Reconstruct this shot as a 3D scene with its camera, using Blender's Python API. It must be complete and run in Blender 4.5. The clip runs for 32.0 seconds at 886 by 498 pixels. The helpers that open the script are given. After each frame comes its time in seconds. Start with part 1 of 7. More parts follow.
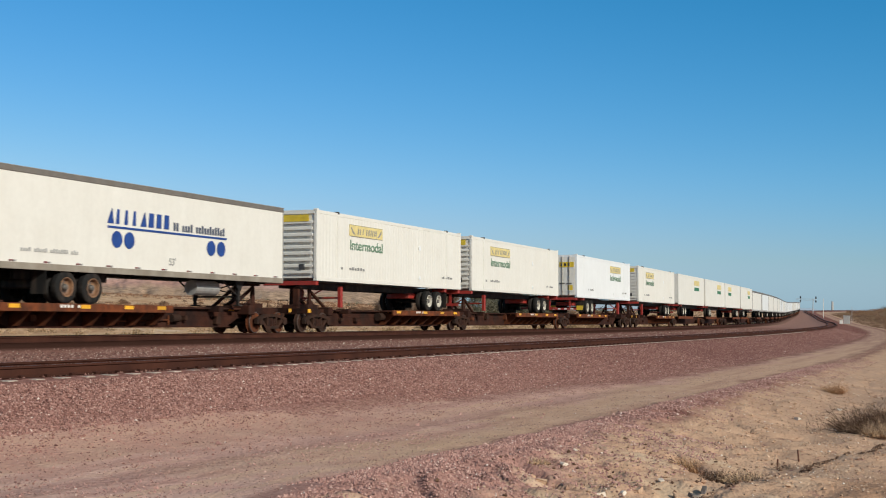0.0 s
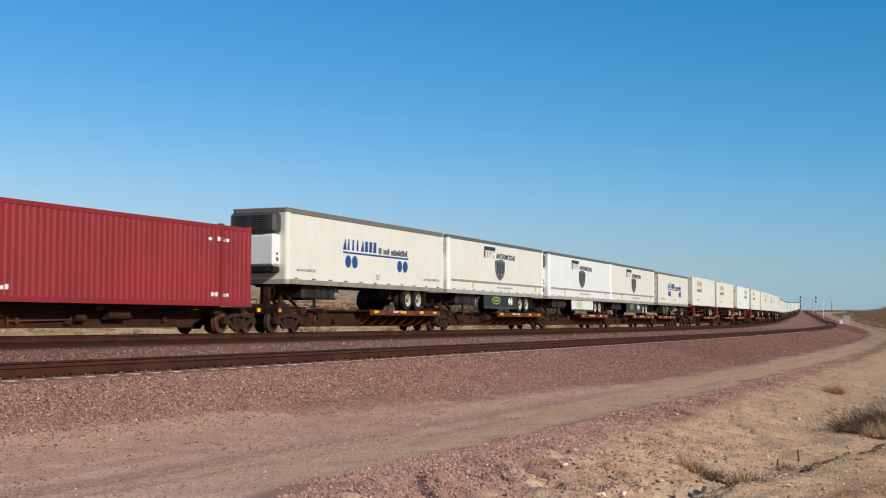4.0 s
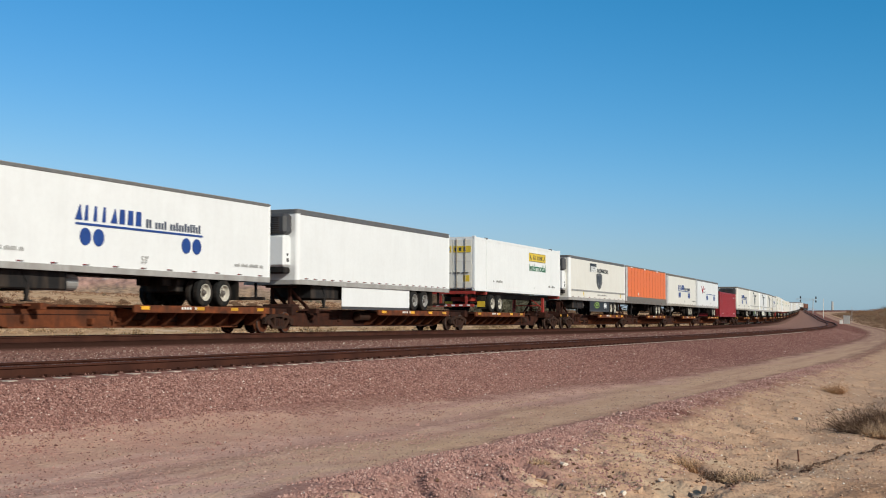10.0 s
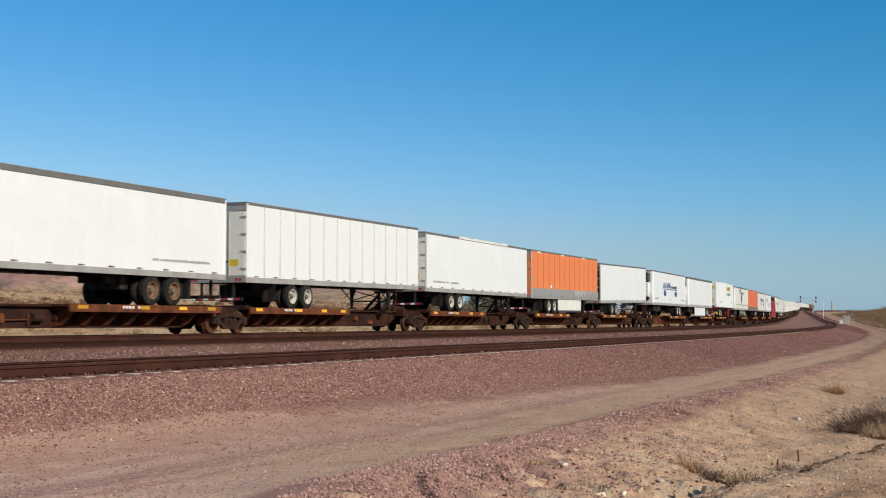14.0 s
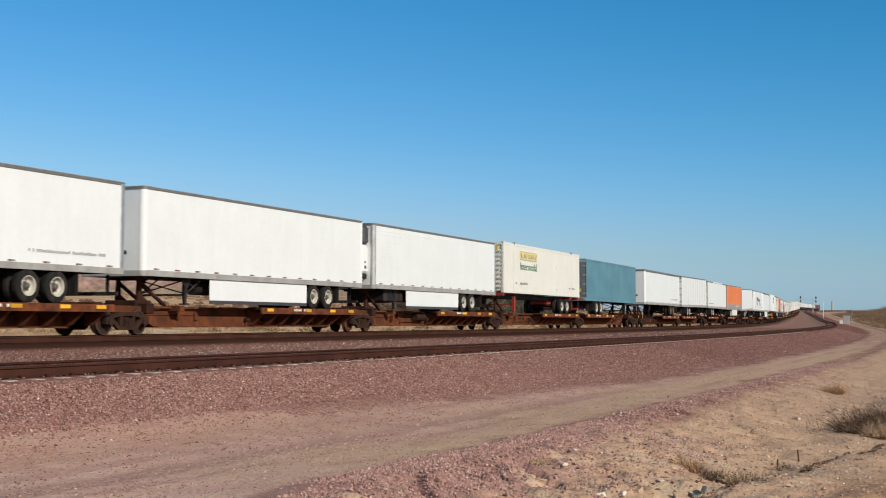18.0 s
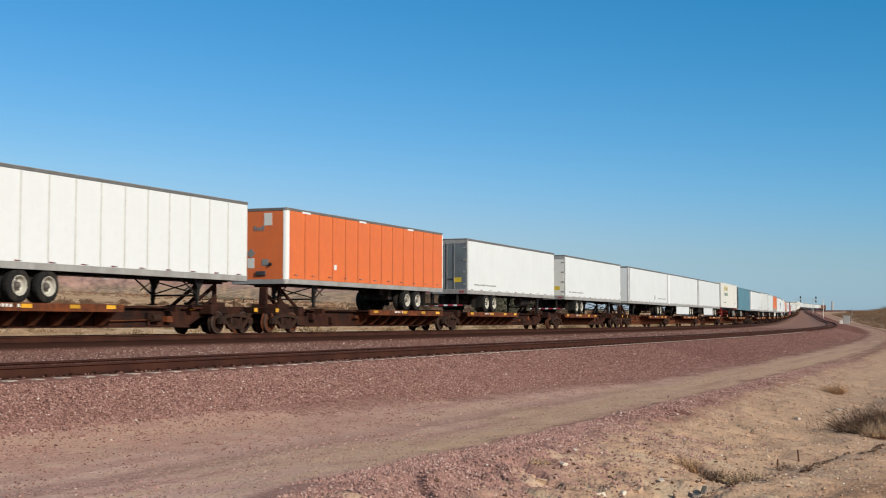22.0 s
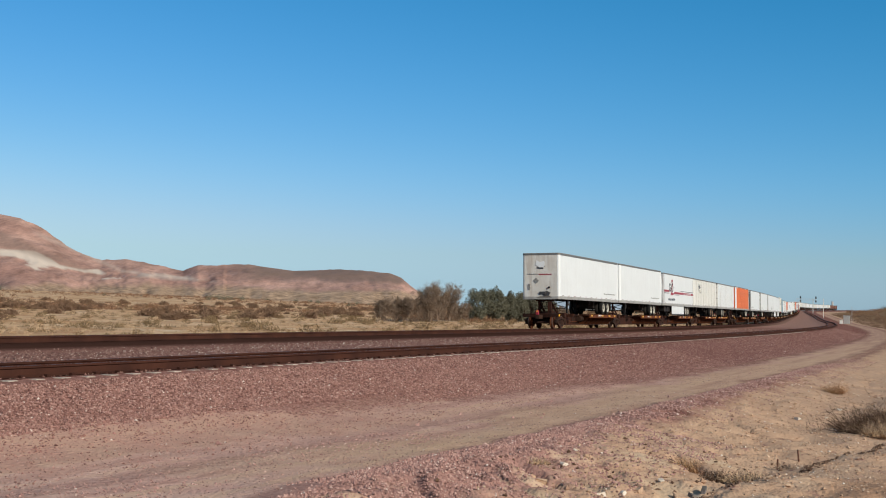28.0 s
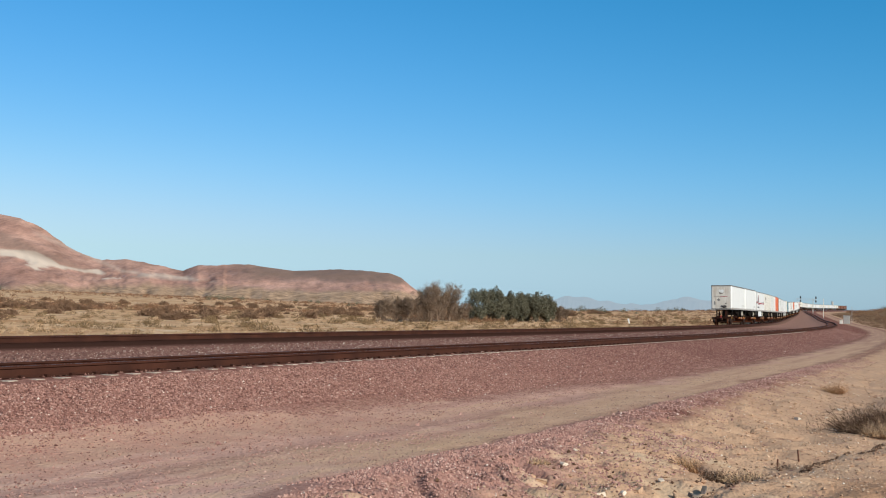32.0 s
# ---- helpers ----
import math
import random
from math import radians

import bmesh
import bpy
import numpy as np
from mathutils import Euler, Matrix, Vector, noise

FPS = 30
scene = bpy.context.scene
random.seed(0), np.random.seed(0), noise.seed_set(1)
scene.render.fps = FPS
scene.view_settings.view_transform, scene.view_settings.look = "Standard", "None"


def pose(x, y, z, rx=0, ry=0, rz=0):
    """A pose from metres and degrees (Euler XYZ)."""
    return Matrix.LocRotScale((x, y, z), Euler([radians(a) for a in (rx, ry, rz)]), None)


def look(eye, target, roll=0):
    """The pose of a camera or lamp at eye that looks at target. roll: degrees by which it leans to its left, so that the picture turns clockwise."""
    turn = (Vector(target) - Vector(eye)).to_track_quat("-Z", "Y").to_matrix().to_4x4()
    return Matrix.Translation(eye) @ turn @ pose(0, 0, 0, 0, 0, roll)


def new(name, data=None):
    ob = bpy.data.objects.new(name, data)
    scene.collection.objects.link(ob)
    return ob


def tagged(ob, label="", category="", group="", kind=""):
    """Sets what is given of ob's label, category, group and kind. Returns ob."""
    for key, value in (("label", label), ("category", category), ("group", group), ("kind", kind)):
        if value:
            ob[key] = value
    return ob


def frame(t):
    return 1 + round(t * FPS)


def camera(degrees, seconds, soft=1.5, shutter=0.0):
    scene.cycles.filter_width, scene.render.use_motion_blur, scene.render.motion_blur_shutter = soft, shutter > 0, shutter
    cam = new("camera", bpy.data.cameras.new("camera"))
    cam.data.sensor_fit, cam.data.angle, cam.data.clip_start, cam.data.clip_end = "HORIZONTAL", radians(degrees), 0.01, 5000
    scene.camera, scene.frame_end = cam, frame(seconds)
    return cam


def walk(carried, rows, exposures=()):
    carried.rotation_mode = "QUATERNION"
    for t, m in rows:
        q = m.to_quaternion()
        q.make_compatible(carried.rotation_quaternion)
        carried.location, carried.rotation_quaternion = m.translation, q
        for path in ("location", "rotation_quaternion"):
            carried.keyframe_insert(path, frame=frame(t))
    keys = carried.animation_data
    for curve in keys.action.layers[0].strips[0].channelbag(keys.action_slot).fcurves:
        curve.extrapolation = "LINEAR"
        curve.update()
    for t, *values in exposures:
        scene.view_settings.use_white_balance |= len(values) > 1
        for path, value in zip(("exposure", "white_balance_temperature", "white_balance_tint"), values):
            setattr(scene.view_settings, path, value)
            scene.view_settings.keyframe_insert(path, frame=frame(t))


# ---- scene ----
# ---- camera and its walk ----
cam = camera(38.08, 32.0, soft=1.05, shutter=0.135)
EYE = (0.0, 0.0, 1.14)
TILT, LEAN = math.tan(0.04624), 1.349
walk(cam, [(0.0, look(EYE, (0.0, 100.0, 1.14 + 100.0 * TILT), LEAN)),
           (32.0, look(EYE, (0.0, 100.0, 1.14 + 100.0 * TILT), LEAN))],
     exposures=[(0.0, -0.04), (28.0, -0.04), (29.0, -0.02), (30.0, 0.04), (31.0, 0.09), (32.0, 0.13)])

# ---- world, sun ----
SUN_AZ, SUN_EL = radians(135.0), radians(29.0)      # azimuth clockwise from +y
world = bpy.data.worlds.new("world")
scene.world = world
world.use_nodes = True
wn = world.node_tree.nodes
sky = wn.new("ShaderNodeTexSky")
sky.sky_type, sky.sun_disc = "NISHITA", False
sky.sun_elevation, sky.sun_rotation = SUN_EL, SUN_AZ
sky.air_density, sky.dust_density, sky.ozone_density, sky.altitude = 1.0, 0.2, 2.5, 300.0
wn["Background"].inputs[1].default_value = 0.10
split, joined = wn.new("ShaderNodeSeparateColor"), wn.new("ShaderNodeCombineColor")
world.node_tree.links.new(sky.outputs[0], split.inputs[0])
deep = wn.new("ShaderNodeMath")                     # clear dry desert air: a deep blue with little red in it
deep.operation, deep.inputs[1].default_value = "POWER", 2.0
world.node_tree.links.new(split.outputs[0], deep.inputs[0])
pale_red, least = wn.new("ShaderNodeMath"), wn.new("ShaderNodeMath")     # towards the horizon it stays a pale cyan
pale_red.operation, pale_red.inputs[1].default_value, least.operation = "MULTIPLY", 0.56 / 0.126, "SMOOTH_MIN"
world.node_tree.links.new(split.outputs[1], pale_red.inputs[0])
world.node_tree.links.new(deep.outputs[0], least.inputs[0])
world.node_tree.links.new(pale_red.outputs[0], least.inputs[1])
least.inputs[2].default_value = 22.0
pale_blue, most = wn.new("ShaderNodeMath"), wn.new("ShaderNodeMath")
pale_blue.operation, pale_blue.inputs[1].default_value, most.operation = "MULTIPLY", 0.88, "MAXIMUM"
world.node_tree.links.new(split.outputs[1], pale_blue.inputs[0])
world.node_tree.links.new(split.outputs[2], most.inputs[0])
world.node_tree.links.new(pale_blue.outputs[0], most.inputs[1])
for i, (src, k) in enumerate(((least.outputs[0], 0.126), (split.outputs[1], 0.83), (most.outputs[0], 1.13))):
    gain = wn.new("ShaderNodeMath")
    gain.operation, gain.inputs[1].default_value = "MULTIPLY", k
    world.node_tree.links.new(src, gain.inputs[0])
    if i == 2:                                      # haze keeps the blue of the bright low sky down
        paler = wn.new("ShaderNodeMath")
        paler.operation, paler.inputs[1].default_value, paler.inputs[2].default_value = "SMOOTH_MIN", 9.0, 3.0
        world.node_tree.links.new(gain.outputs[0], paler.inputs[0])
        gain = paler
    world.node_tree.links.new(gain.outputs[0], joined.inputs[i])
sun_dir = Vector((math.sin(SUN_AZ) * math.cos(SUN_EL), math.cos(SUN_AZ) * math.cos(SUN_EL), math.sin(SUN_EL)))
# the sky round the sun is a milky white
aim, nearness, share, milky, milk = wn.new("ShaderNodeTexCoord"), wn.new("ShaderNodeVectorMath"), wn.new("ShaderNodeMapRange"), wn.new("ShaderNodeCombineColor"), wn.new("ShaderNodeMix")
nearness.operation, nearness.inputs[1].default_value = "DOT_PRODUCT", sun_dir
share.interpolation_type = "SMOOTHSTEP"
share.inputs["From Min"].default_value, share.inputs["From Max"].default_value, share.inputs["To Max"].default_value = -0.2, 0.75, 0.92
milk.data_type = "RGBA"
world.node_tree.links.new(aim.outputs["Generated"], nearness.inputs[0])
world.node_tree.links.new(nearness.outputs["Value"], share.inputs["Value"])
world.node_tree.links.new(share.outputs["Result"], milk.inputs["Factor"])
for i, k in enumerate((0.83, 0.83, 0.86)):
    gain = wn.new("ShaderNodeMath")
    gain.operation, gain.inputs[1].default_value = "MULTIPLY", k
    world.node_tree.links.new(split.outputs[1], gain.inputs[0])
    world.node_tree.links.new(gain.outputs[0], milky.inputs[i])
world.node_tree.links.new(joined.outputs[0], milk.inputs["A"])
world.node_tree.links.new(milky.outputs[0], milk.inputs["B"])
height, low_haze, dusty = wn.new("ShaderNodeSeparateXYZ"), wn.new("ShaderNodeMapRange"), wn.new("ShaderNodeMix")    # dust dims the lowest few degrees
low_haze.interpolation_type = "SMOOTHSTEP"
low_haze.inputs["From Max"].default_value, low_haze.inputs["To Min"].default_value, low_haze.inputs["To Max"].default_value = 0.11, 0.86, 1.0
dusty.data_type, dusty.blend_type, dusty.inputs["Factor"].default_value = "RGBA", "MULTIPLY", 1.0
world.node_tree.links.new(aim.outputs["Generated"], height.inputs[0])
world.node_tree.links.new(height.outputs["Z"], low_haze.inputs["Value"])
world.node_tree.links.new(milk.outputs["Result"], dusty.inputs["A"])
world.node_tree.links.new(low_haze.outputs["Result"], dusty.inputs["B"])
world.node_tree.links.new(dusty.outputs["Result"], wn["Background"].inputs[0])
sun = new("sun", bpy.data.lights.new("sun", "SUN"))
sun.data.energy, sun.data.angle, sun.data.color = 3.7, radians(0.53), (1.0, 0.958, 0.85)
sun.matrix_world = look(sun_dir * 200.0, (0, 0, 0))

# ---- the railway line: s runs along the far track in metres, u to the side of it towards the viewer ----
BEND = ((-80, 9.4), (0, 6.3), (80, 5.0), (160, 4.9), (240, 4.2), (330, -0.8), (450, 1.1), (600, -0.8), (800, -3.2), (1000, -0.3), (1400, -5.9))
RISE = ((-80, 0.04), (0, 0.0), (80, -0.10), (160, -0.13), (240, -0.03), (330, 0.27), (450, 1.54), (600, 3.41), (800, 5.32), (1000, 6.20), (1400, 9.36))
START, HEADING, CANT, APART = (-7.617, 50.493), 1.16955, 0.0244, 11.59
GRID = np.arange(-900.0, 2201.0, 1.0)


def line_tables():
    k = np.interp(GRID, [b[0] for b in BEND], [b[1] * 1e-4 for b in BEND])
    k[GRID < -80] = 0.0
    k[GRID > 1400] = 0.0
    th = np.concatenate([[0.0], np.cumsum((k[1:] + k[:-1]) / 2)])
    th += HEADING - np.interp(0.0, GRID, th)
    c, s = np.cos(th), np.sin(th)
    x = np.concatenate([[0.0], np.cumsum((c[1:] + c[:-1]) / 2)])
    y = np.concatenate([[0.0], np.cumsum((s[1:] + s[:-1]) / 2)])
    x += START[0] - np.interp(0.0, GRID, x)
    y += START[1] - np.interp(0.0, GRID, y)
    z = np.interp(GRID, [r[0] for r in RISE], [r[1] for r in RISE])
    z = np.convolve(np.pad(z, 30, mode="edge"), np.ones(61) / 61, "valid")
    return x, y, z, th


LX, LY, LZ, LT = line_tables()


def drift(s):
    """The far track comes closer to the near one in the distance: metres by which it has."""
    a = np.clip((np.asarray(s, float) - 250.0) / 380.0, 0.0, 1.0)
    return 7.0 * a * a * (3 - 2 * a)


def on_line(s, u=0.0, h=0.0):
    """A point of the railway: u metres from the far track's centre towards the viewer (the near track: APART), h above the rails."""
    u = u + float(drift(s)) * (1.0 - u / APART)
    t = float(np.interp(s, GRID, LT))
    return Vector((float(np.interp(s, GRID, LX)) + math.sin(t) * u, float(np.interp(s, GRID, LY)) - math.cos(t) * u,
                   float(np.interp(s, GRID, LZ)) + h))


def line_pose(s, u=0.0, h=0.0, length=0.0):
    """Pose on the track: x along it, y to the far side, z up, leaning with the track's cant. length: distance of the two bearing points."""
    a, b = on_line(s + max(length, 1.0) / 2, u, 0.0), on_line(s - max(length, 1.0) / 2, u, 0.0)
    ax = (a - b).normalized()
    side = Vector((0, 0, 1)).cross(ax).normalized()
    up = ax.cross(side)
    turn = Matrix((ax, side, up)).transposed().to_4x4() @ Matrix.Rotation(-CANT, 4, "X")
    m = Matrix.Translation((a + b) / 2) @ turn
    return m @ Matrix.Translation((0, 0, h))


def ran(t):
    """Metres that the train has gone at t seconds."""
    return 21.103 * t - 0.00826 * t * t


# ---- mesh helpers ----
def part(name, bm, material, parent, label=""):
    me = bpy.data.meshes.new(name)
    bm.to_mesh(me)
    bm.free()
    me.materials.append(material)
    ob = new(name, me)
    if parent is not None:
        ob.parent = parent
    if label:
        ob["label"] = label
    return ob


def again(ob, parent, name="", m=None):
    """One more part on the same mesh."""
    o = new(name or ob.name.split(".")[0], ob.data)
    o.parent = parent
    if m is not None:
        o.matrix_basis = m
    if "label" in ob:
        o["label"] = ob["label"]
    return o


def box(bm, x0, x1, y0, y1, z0, z1, bevel=0.0):
    v = [bm.verts.new((x, y, z)) for x in (x0, x1) for y in (y0, y1) for z in (z0, z1)]
    f = [bm.faces.new([v[i] for i in q]) for q in ((0, 1, 3, 2), (4, 6, 7, 5), (0, 4, 5, 1), (2, 3, 7, 6), (0, 2, 6, 4), (1, 5, 7, 3))]
    if bevel:
        e = list({e for q in f for e in q.edges})
        bmesh.ops.bevel(bm, geom=e, offset=bevel, segments=1, affect="EDGES", profile=0.5)
    return bm


def boxed(*dims, bevel=0.0):
    bm = bmesh.new()
    return box(bm, *dims, bevel=bevel)


def slab(name, material, parent, x0, x1, y0, y1, z0, z1, bevel=0.0, label=""):
    return part(name, boxed(min(x0, x1), max(x0, x1), min(y0, y1), max(y0, y1), z0, z1, bevel=bevel), material, parent, label)


def rod(bm, a, b, r, seg=10, r2=None):
    """A round bar from a to b."""
    a, b = Vector(a), Vector(b)
    w = (b - a).normalized()
    u = w.orthogonal().normalized()
    v = w.cross(u)
    r2 = r if r2 is None else r2
    ring = [[bm.verts.new(p + (u * math.cos(i * math.tau / seg) + v * math.sin(i * math.tau / seg)) * q) for i in range(seg)] for p, q in ((a, r), (b, r2))]
    for i in range(seg):
        bm.faces.new((ring[0][i], ring[0][(i + 1) % seg], ring[1][(i + 1) % seg], ring[1][i]))
    bm.faces.new(ring[0][::-1])
    bm.faces.new(ring[1])
    return bm


def lathe(bm, rings, seg=20, caps=True):
    """A body of revolution about the y axis: rings of (y, radius)."""
    rows = [[bm.verts.new((r * math.cos(i * math.tau / seg), y, r * math.sin(i * math.tau / seg))) for i in range(seg)] for y, r in rings]
    for a, b in zip(rows, rows[1:]):
        for i in range(seg):
            bm.faces.new((a[i], b[i], b[(i + 1) % seg], a[(i + 1) % seg]))
    if caps:
        bm.faces.new(rows[0])
        bm.faces.new(rows[-1][::-1])
    return bm


def prism(bm, outline, y0, y1):
    """A plate with the outline of (x, z) points, from y0 to y1."""
    a = [bm.verts.new((x, y0, z)) for x, z in outline]
    b = [bm.verts.new((x, y1, z)) for x, z in outline]
    n = len(a)
    bm.faces.new(a)
    bm.faces.new(b[::-1])
    for i in range(n):
        bm.faces.new((a[i], b[i], b[(i + 1) % n], a[(i + 1) % n]))
    return bm


# ---- materials ----
def stuff_of(name, colour, rough=0.6, metal=0.0, second=None, scale=3.0, amount=0.5, fine=40.0, bump=0.1, dirt=None, dirt_amount=0.0, random_tint=0.0, coat=0.0, spec=0.5):
    """Paint, metal, rubber, earth: a base colour with a broad variation, a fine grain, dirt and relief."""
    m = bpy.data.materials.new(name)
    m.use_nodes = True
    n, l = m.node_tree.nodes, m.node_tree.links
    b = n["Principled BSDF"]
    b.inputs["Roughness"].default_value, b.inputs["Metallic"].default_value = rough, metal
    b.inputs["Coat Weight"].default_value = coat
    b.inputs["Specular IOR Level"].default_value = spec
    co = n.new("ShaderNodeTexCoord")
    wide, tight = n.new("ShaderNodeTexNoise"), n.new("ShaderNodeTexNoise")
    wide.inputs["Scale"].default_value, wide.inputs["Detail"].default_value = scale, 6.0
    tight.inputs["Scale"].default_value, tight.inputs["Detail"].default_value = fine, 4.0
    for t in (wide, tight):
        l.new(co.outputs["Object"], t.inputs["Vector"])
    ramp = n.new("ShaderNodeValToRGB")
    ramp.color_ramp.elements[0].position, ramp.color_ramp.elements[1].position = 0.35, 0.68
    second = second or tuple(c * 0.8 for c in colour)
    ramp.color_ramp.elements[0].color, ramp.color_ramp.elements[1].color = (*second, 1), (*colour, 1)
    mixed = n.new("ShaderNodeMix")
    mixed.data_type, mixed.blend_type = "RGBA", "MULTIPLY"
    mixed.inputs["Factor"].default_value = amount
    l.new(wide.outputs["Fac"], ramp.inputs["Fac"])
    l.new(ramp.outputs["Color"], mixed.inputs["A"])
    grain = n.new("ShaderNodeMapRange")
    grain.inputs["To Min"].default_value, grain.inputs["To Max"].default_value = 0.6, 1.3
    l.new(tight.outputs["Fac"], grain.inputs["Value"])
    l.new(grain.outputs["Result"], mixed.inputs["B"])
    out = mixed.outputs["Result"]
    if dirt:
        d = n.new("ShaderNodeTexNoise")
        d.inputs["Scale"].default_value, d.inputs["Detail"].default_value = 1.2, 8.0
        st = n.new("ShaderNodeMapping")
        st.inputs["Scale"].default_value = (3.0, 3.0, 0.45)     # streaks that run down
        l.new(co.outputs["Object"], st.inputs["Vector"])
        l.new(st.outputs["Vector"], d.inputs["Vector"])
        r = n.new("ShaderNodeMapRange")
        r.inputs["From Min"].default_value, r.inputs["From Max"].default_value = 0.45, 0.8
        r.inputs["To Max"].default_value = dirt_amount
        l.new(d.outputs["Fac"], r.inputs["Value"])
        mx = n.new("ShaderNodeMix")
        mx.data_type = "RGBA"
        mx.inputs["B"].default_value = (*dirt, 1)
        l.new(r.outputs["Result"], mx.inputs["Factor"])
        l.new(out, mx.inputs["A"])
        out = mx.outputs["Result"]
    if random_tint:
        info = n.new("ShaderNodeObjectInfo")
        hsv = n.new("ShaderNodeHueSaturation")
        v = n.new("ShaderNodeMapRange")
        v.inputs["To Min"].default_value, v.inputs["To Max"].default_value = 1 - random_tint, 1 + random_tint
        l.new(info.outputs["Random"], v.inputs["Value"])
        l.new(v.outputs["Result"], hsv.inputs["Value"])
        l.new(out, hsv.inputs["Color"])
        out = hsv.outputs["Color"]
    l.new(out, b.inputs["Base Color"])
    if bump:
        bp = n.new("ShaderNodeBump")
        bp.inputs["Strength"].default_value, bp.inputs["Distance"].default_value = bump, 0.01
        l.new(tight.outputs["Fac"], bp.inputs["Height"])
        l.new(bp.outputs["Normal"], b.inputs["Normal"])
    return m


DIRT = (0.20, 0.14, 0.10)
cream = stuff_of("aged_cream_paint", (0.81, 0.80, 0.74), 0.45, dirt=DIRT, dirt_amount=0.05, amount=0.15, second=(0.78, 0.765, 0.70), scale=0.7, fine=6.0, bump=0.02)
white = stuff_of("white_trailer_paint", (0.86, 0.885, 0.89), 0.4, dirt=DIRT, dirt_amount=0.05, amount=0.12, second=(0.82, 0.842, 0.846), scale=0.6, fine=6.0, bump=0.02)
dull_white = stuff_of("weathered_white_paint", (0.82, 0.812, 0.765), 0.5, dirt=DIRT, dirt_amount=0.10, amount=0.15, second=(0.775, 0.765, 0.71), scale=0.7, fine=6.0, bump=0.02)
orange = stuff_of("orange_trailer_paint", (0.85, 0.205, 0.05), 0.5, dirt=DIRT, dirt_amount=0.16, amount=0.15, second=(0.76, 0.17, 0.048), scale=0.6, fine=5.0, bump=0.02)
red_paint = stuff_of("red_container_paint", (0.30, 0.015, 0.025), 0.5, dirt=DIRT, dirt_amount=0.10, amount=0.15, second=(0.24, 0.015, 0.02), scale=0.6, fine=5.0, bump=0.02)
teal = stuff_of("teal_trailer_paint", (0.12, 0.30, 0.38), 0.5, dirt=DIRT, dirt_amount=0.12, amount=0.15, second=(0.09, 0.22, 0.29), scale=0.6, fine=5.0, bump=0.02)
alu = stuff_of("weathered_aluminium_rail", (0.46, 0.455, 0.44), 0.5, 0.3, dirt=DIRT, dirt_amount=0.3, amount=0.25, fine=12.0, bump=0.03)
rail_white = stuff_of("dusty_aluminium_side_rail", (0.43, 0.425, 0.41), 0.5, dirt=DIRT, dirt_amount=0.35, amount=0.25, second=(0.33, 0.32, 0.305), scale=2.0, fine=14.0, bump=0.03)
rail_tan = stuff_of("grimy_tan_side_rail", (0.35, 0.315, 0.26), 0.5, dirt=DIRT, dirt_amount=0.4, amount=0.25, second=(0.25, 0.22, 0.175), scale=2.0, fine=14.0, bump=0.03)
top_grey = stuff_of("weathered_dark_roof_rail", (0.21, 0.21, 0.205), 0.5, 0.2, dirt=DIRT, dirt_amount=0.3, amount=0.3, fine=12.0, bump=0.03)
pale_seam = stuff_of("grimy_panel_seam", (0.67, 0.655, 0.61), 0.5, dirt=DIRT, dirt_amount=0.4, amount=0.3, fine=30.0, bump=0.05)
orange_seam = stuff_of("dark_orange_panel_seam", (0.64, 0.135, 0.04), 0.5, dirt=DIRT, dirt_amount=0.35, amount=0.3, fine=30.0, bump=0.05)
faded_orange = stuff_of("sun_faded_orange_paint", (0.86, 0.275, 0.085), 0.55, dirt=(0.62, 0.12, 0.05), dirt_amount=0.35, amount=0.15, second=(0.80, 0.225, 0.07), scale=0.6, fine=5.0, bump=0.02)
skirt_black = stuff_of("black_side_panel", (0.022, 0.023, 0.026), 0.45, dirt=DIRT, dirt_amount=0.2, amount=0.3)
bright_alu = stuff_of("bright_aluminium_post", (0.75, 0.74, 0.72), 0.3, 0.8, amount=0.15, fine=12.0, bump=0.02)
brown_grey = stuff_of("brownish_grey_rail_paint", (0.19, 0.175, 0.155), 0.55, dirt=DIRT, dirt_amount=0.3, amount=0.25, fine=10.0, bump=0.03)
dark_grey = stuff_of("dark_grey_paint", (0.06, 0.062, 0.068), 0.5, dirt=DIRT, dirt_amount=0.25, amount=0.3)
black_steel = stuff_of("black_chassis_steel", (0.022, 0.021, 0.021), 0.6, dirt=DIRT, dirt_amount=0.35, amount=0.3, spec=0.15)
red_steel = stuff_of("red_chassis_steel", (0.38, 0.035, 0.025), 0.55, dirt=DIRT, dirt_amount=0.3, amount=0.3)
rubber = stuff_of("tyre_rubber", (0.02, 0.02, 0.02), 0.85, dirt=DIRT, dirt_amount=0.3, amount=0.3, spec=0.15)
rim_white = stuff_of("white_wheel_rim", (0.72, 0.69, 0.60), 0.5, dirt=DIRT, dirt_amount=0.45, amount=0.3)
rim_tan = stuff_of("rusty_tan_wheel_rim", (0.34, 0.19, 0.10), 0.6, dirt=DIRT, dirt_amount=0.6, second=(0.16, 0.075, 0.04), scale=5.0, amount=0.4)
slate_rail = stuff_of("slate_grey_roof_rail", (0.13, 0.135, 0.14), 0.5, dirt=DIRT, dirt_amount=0.25, amount=0.25, fine=12.0, bump=0.03)
rust_warm = stuff_of("reddish_railcar_steel", (0.20, 0.06, 0.024), 0.85, second=(0.08, 0.03, 0.016), scale=1.6, amount=0.5, fine=14.0, bump=0.3, dirt=(0.03, 0.022, 0.018), dirt_amount=0.6, spec=0.15)
rust = stuff_of("rusty_brown_railcar_steel", (0.070, 0.024, 0.014), 0.85, second=(0.022, 0.010, 0.008), scale=1.6, amount=0.5, fine=14.0, bump=0.3, dirt=(0.03, 0.022, 0.018), dirt_amount=0.6, spec=0.15)
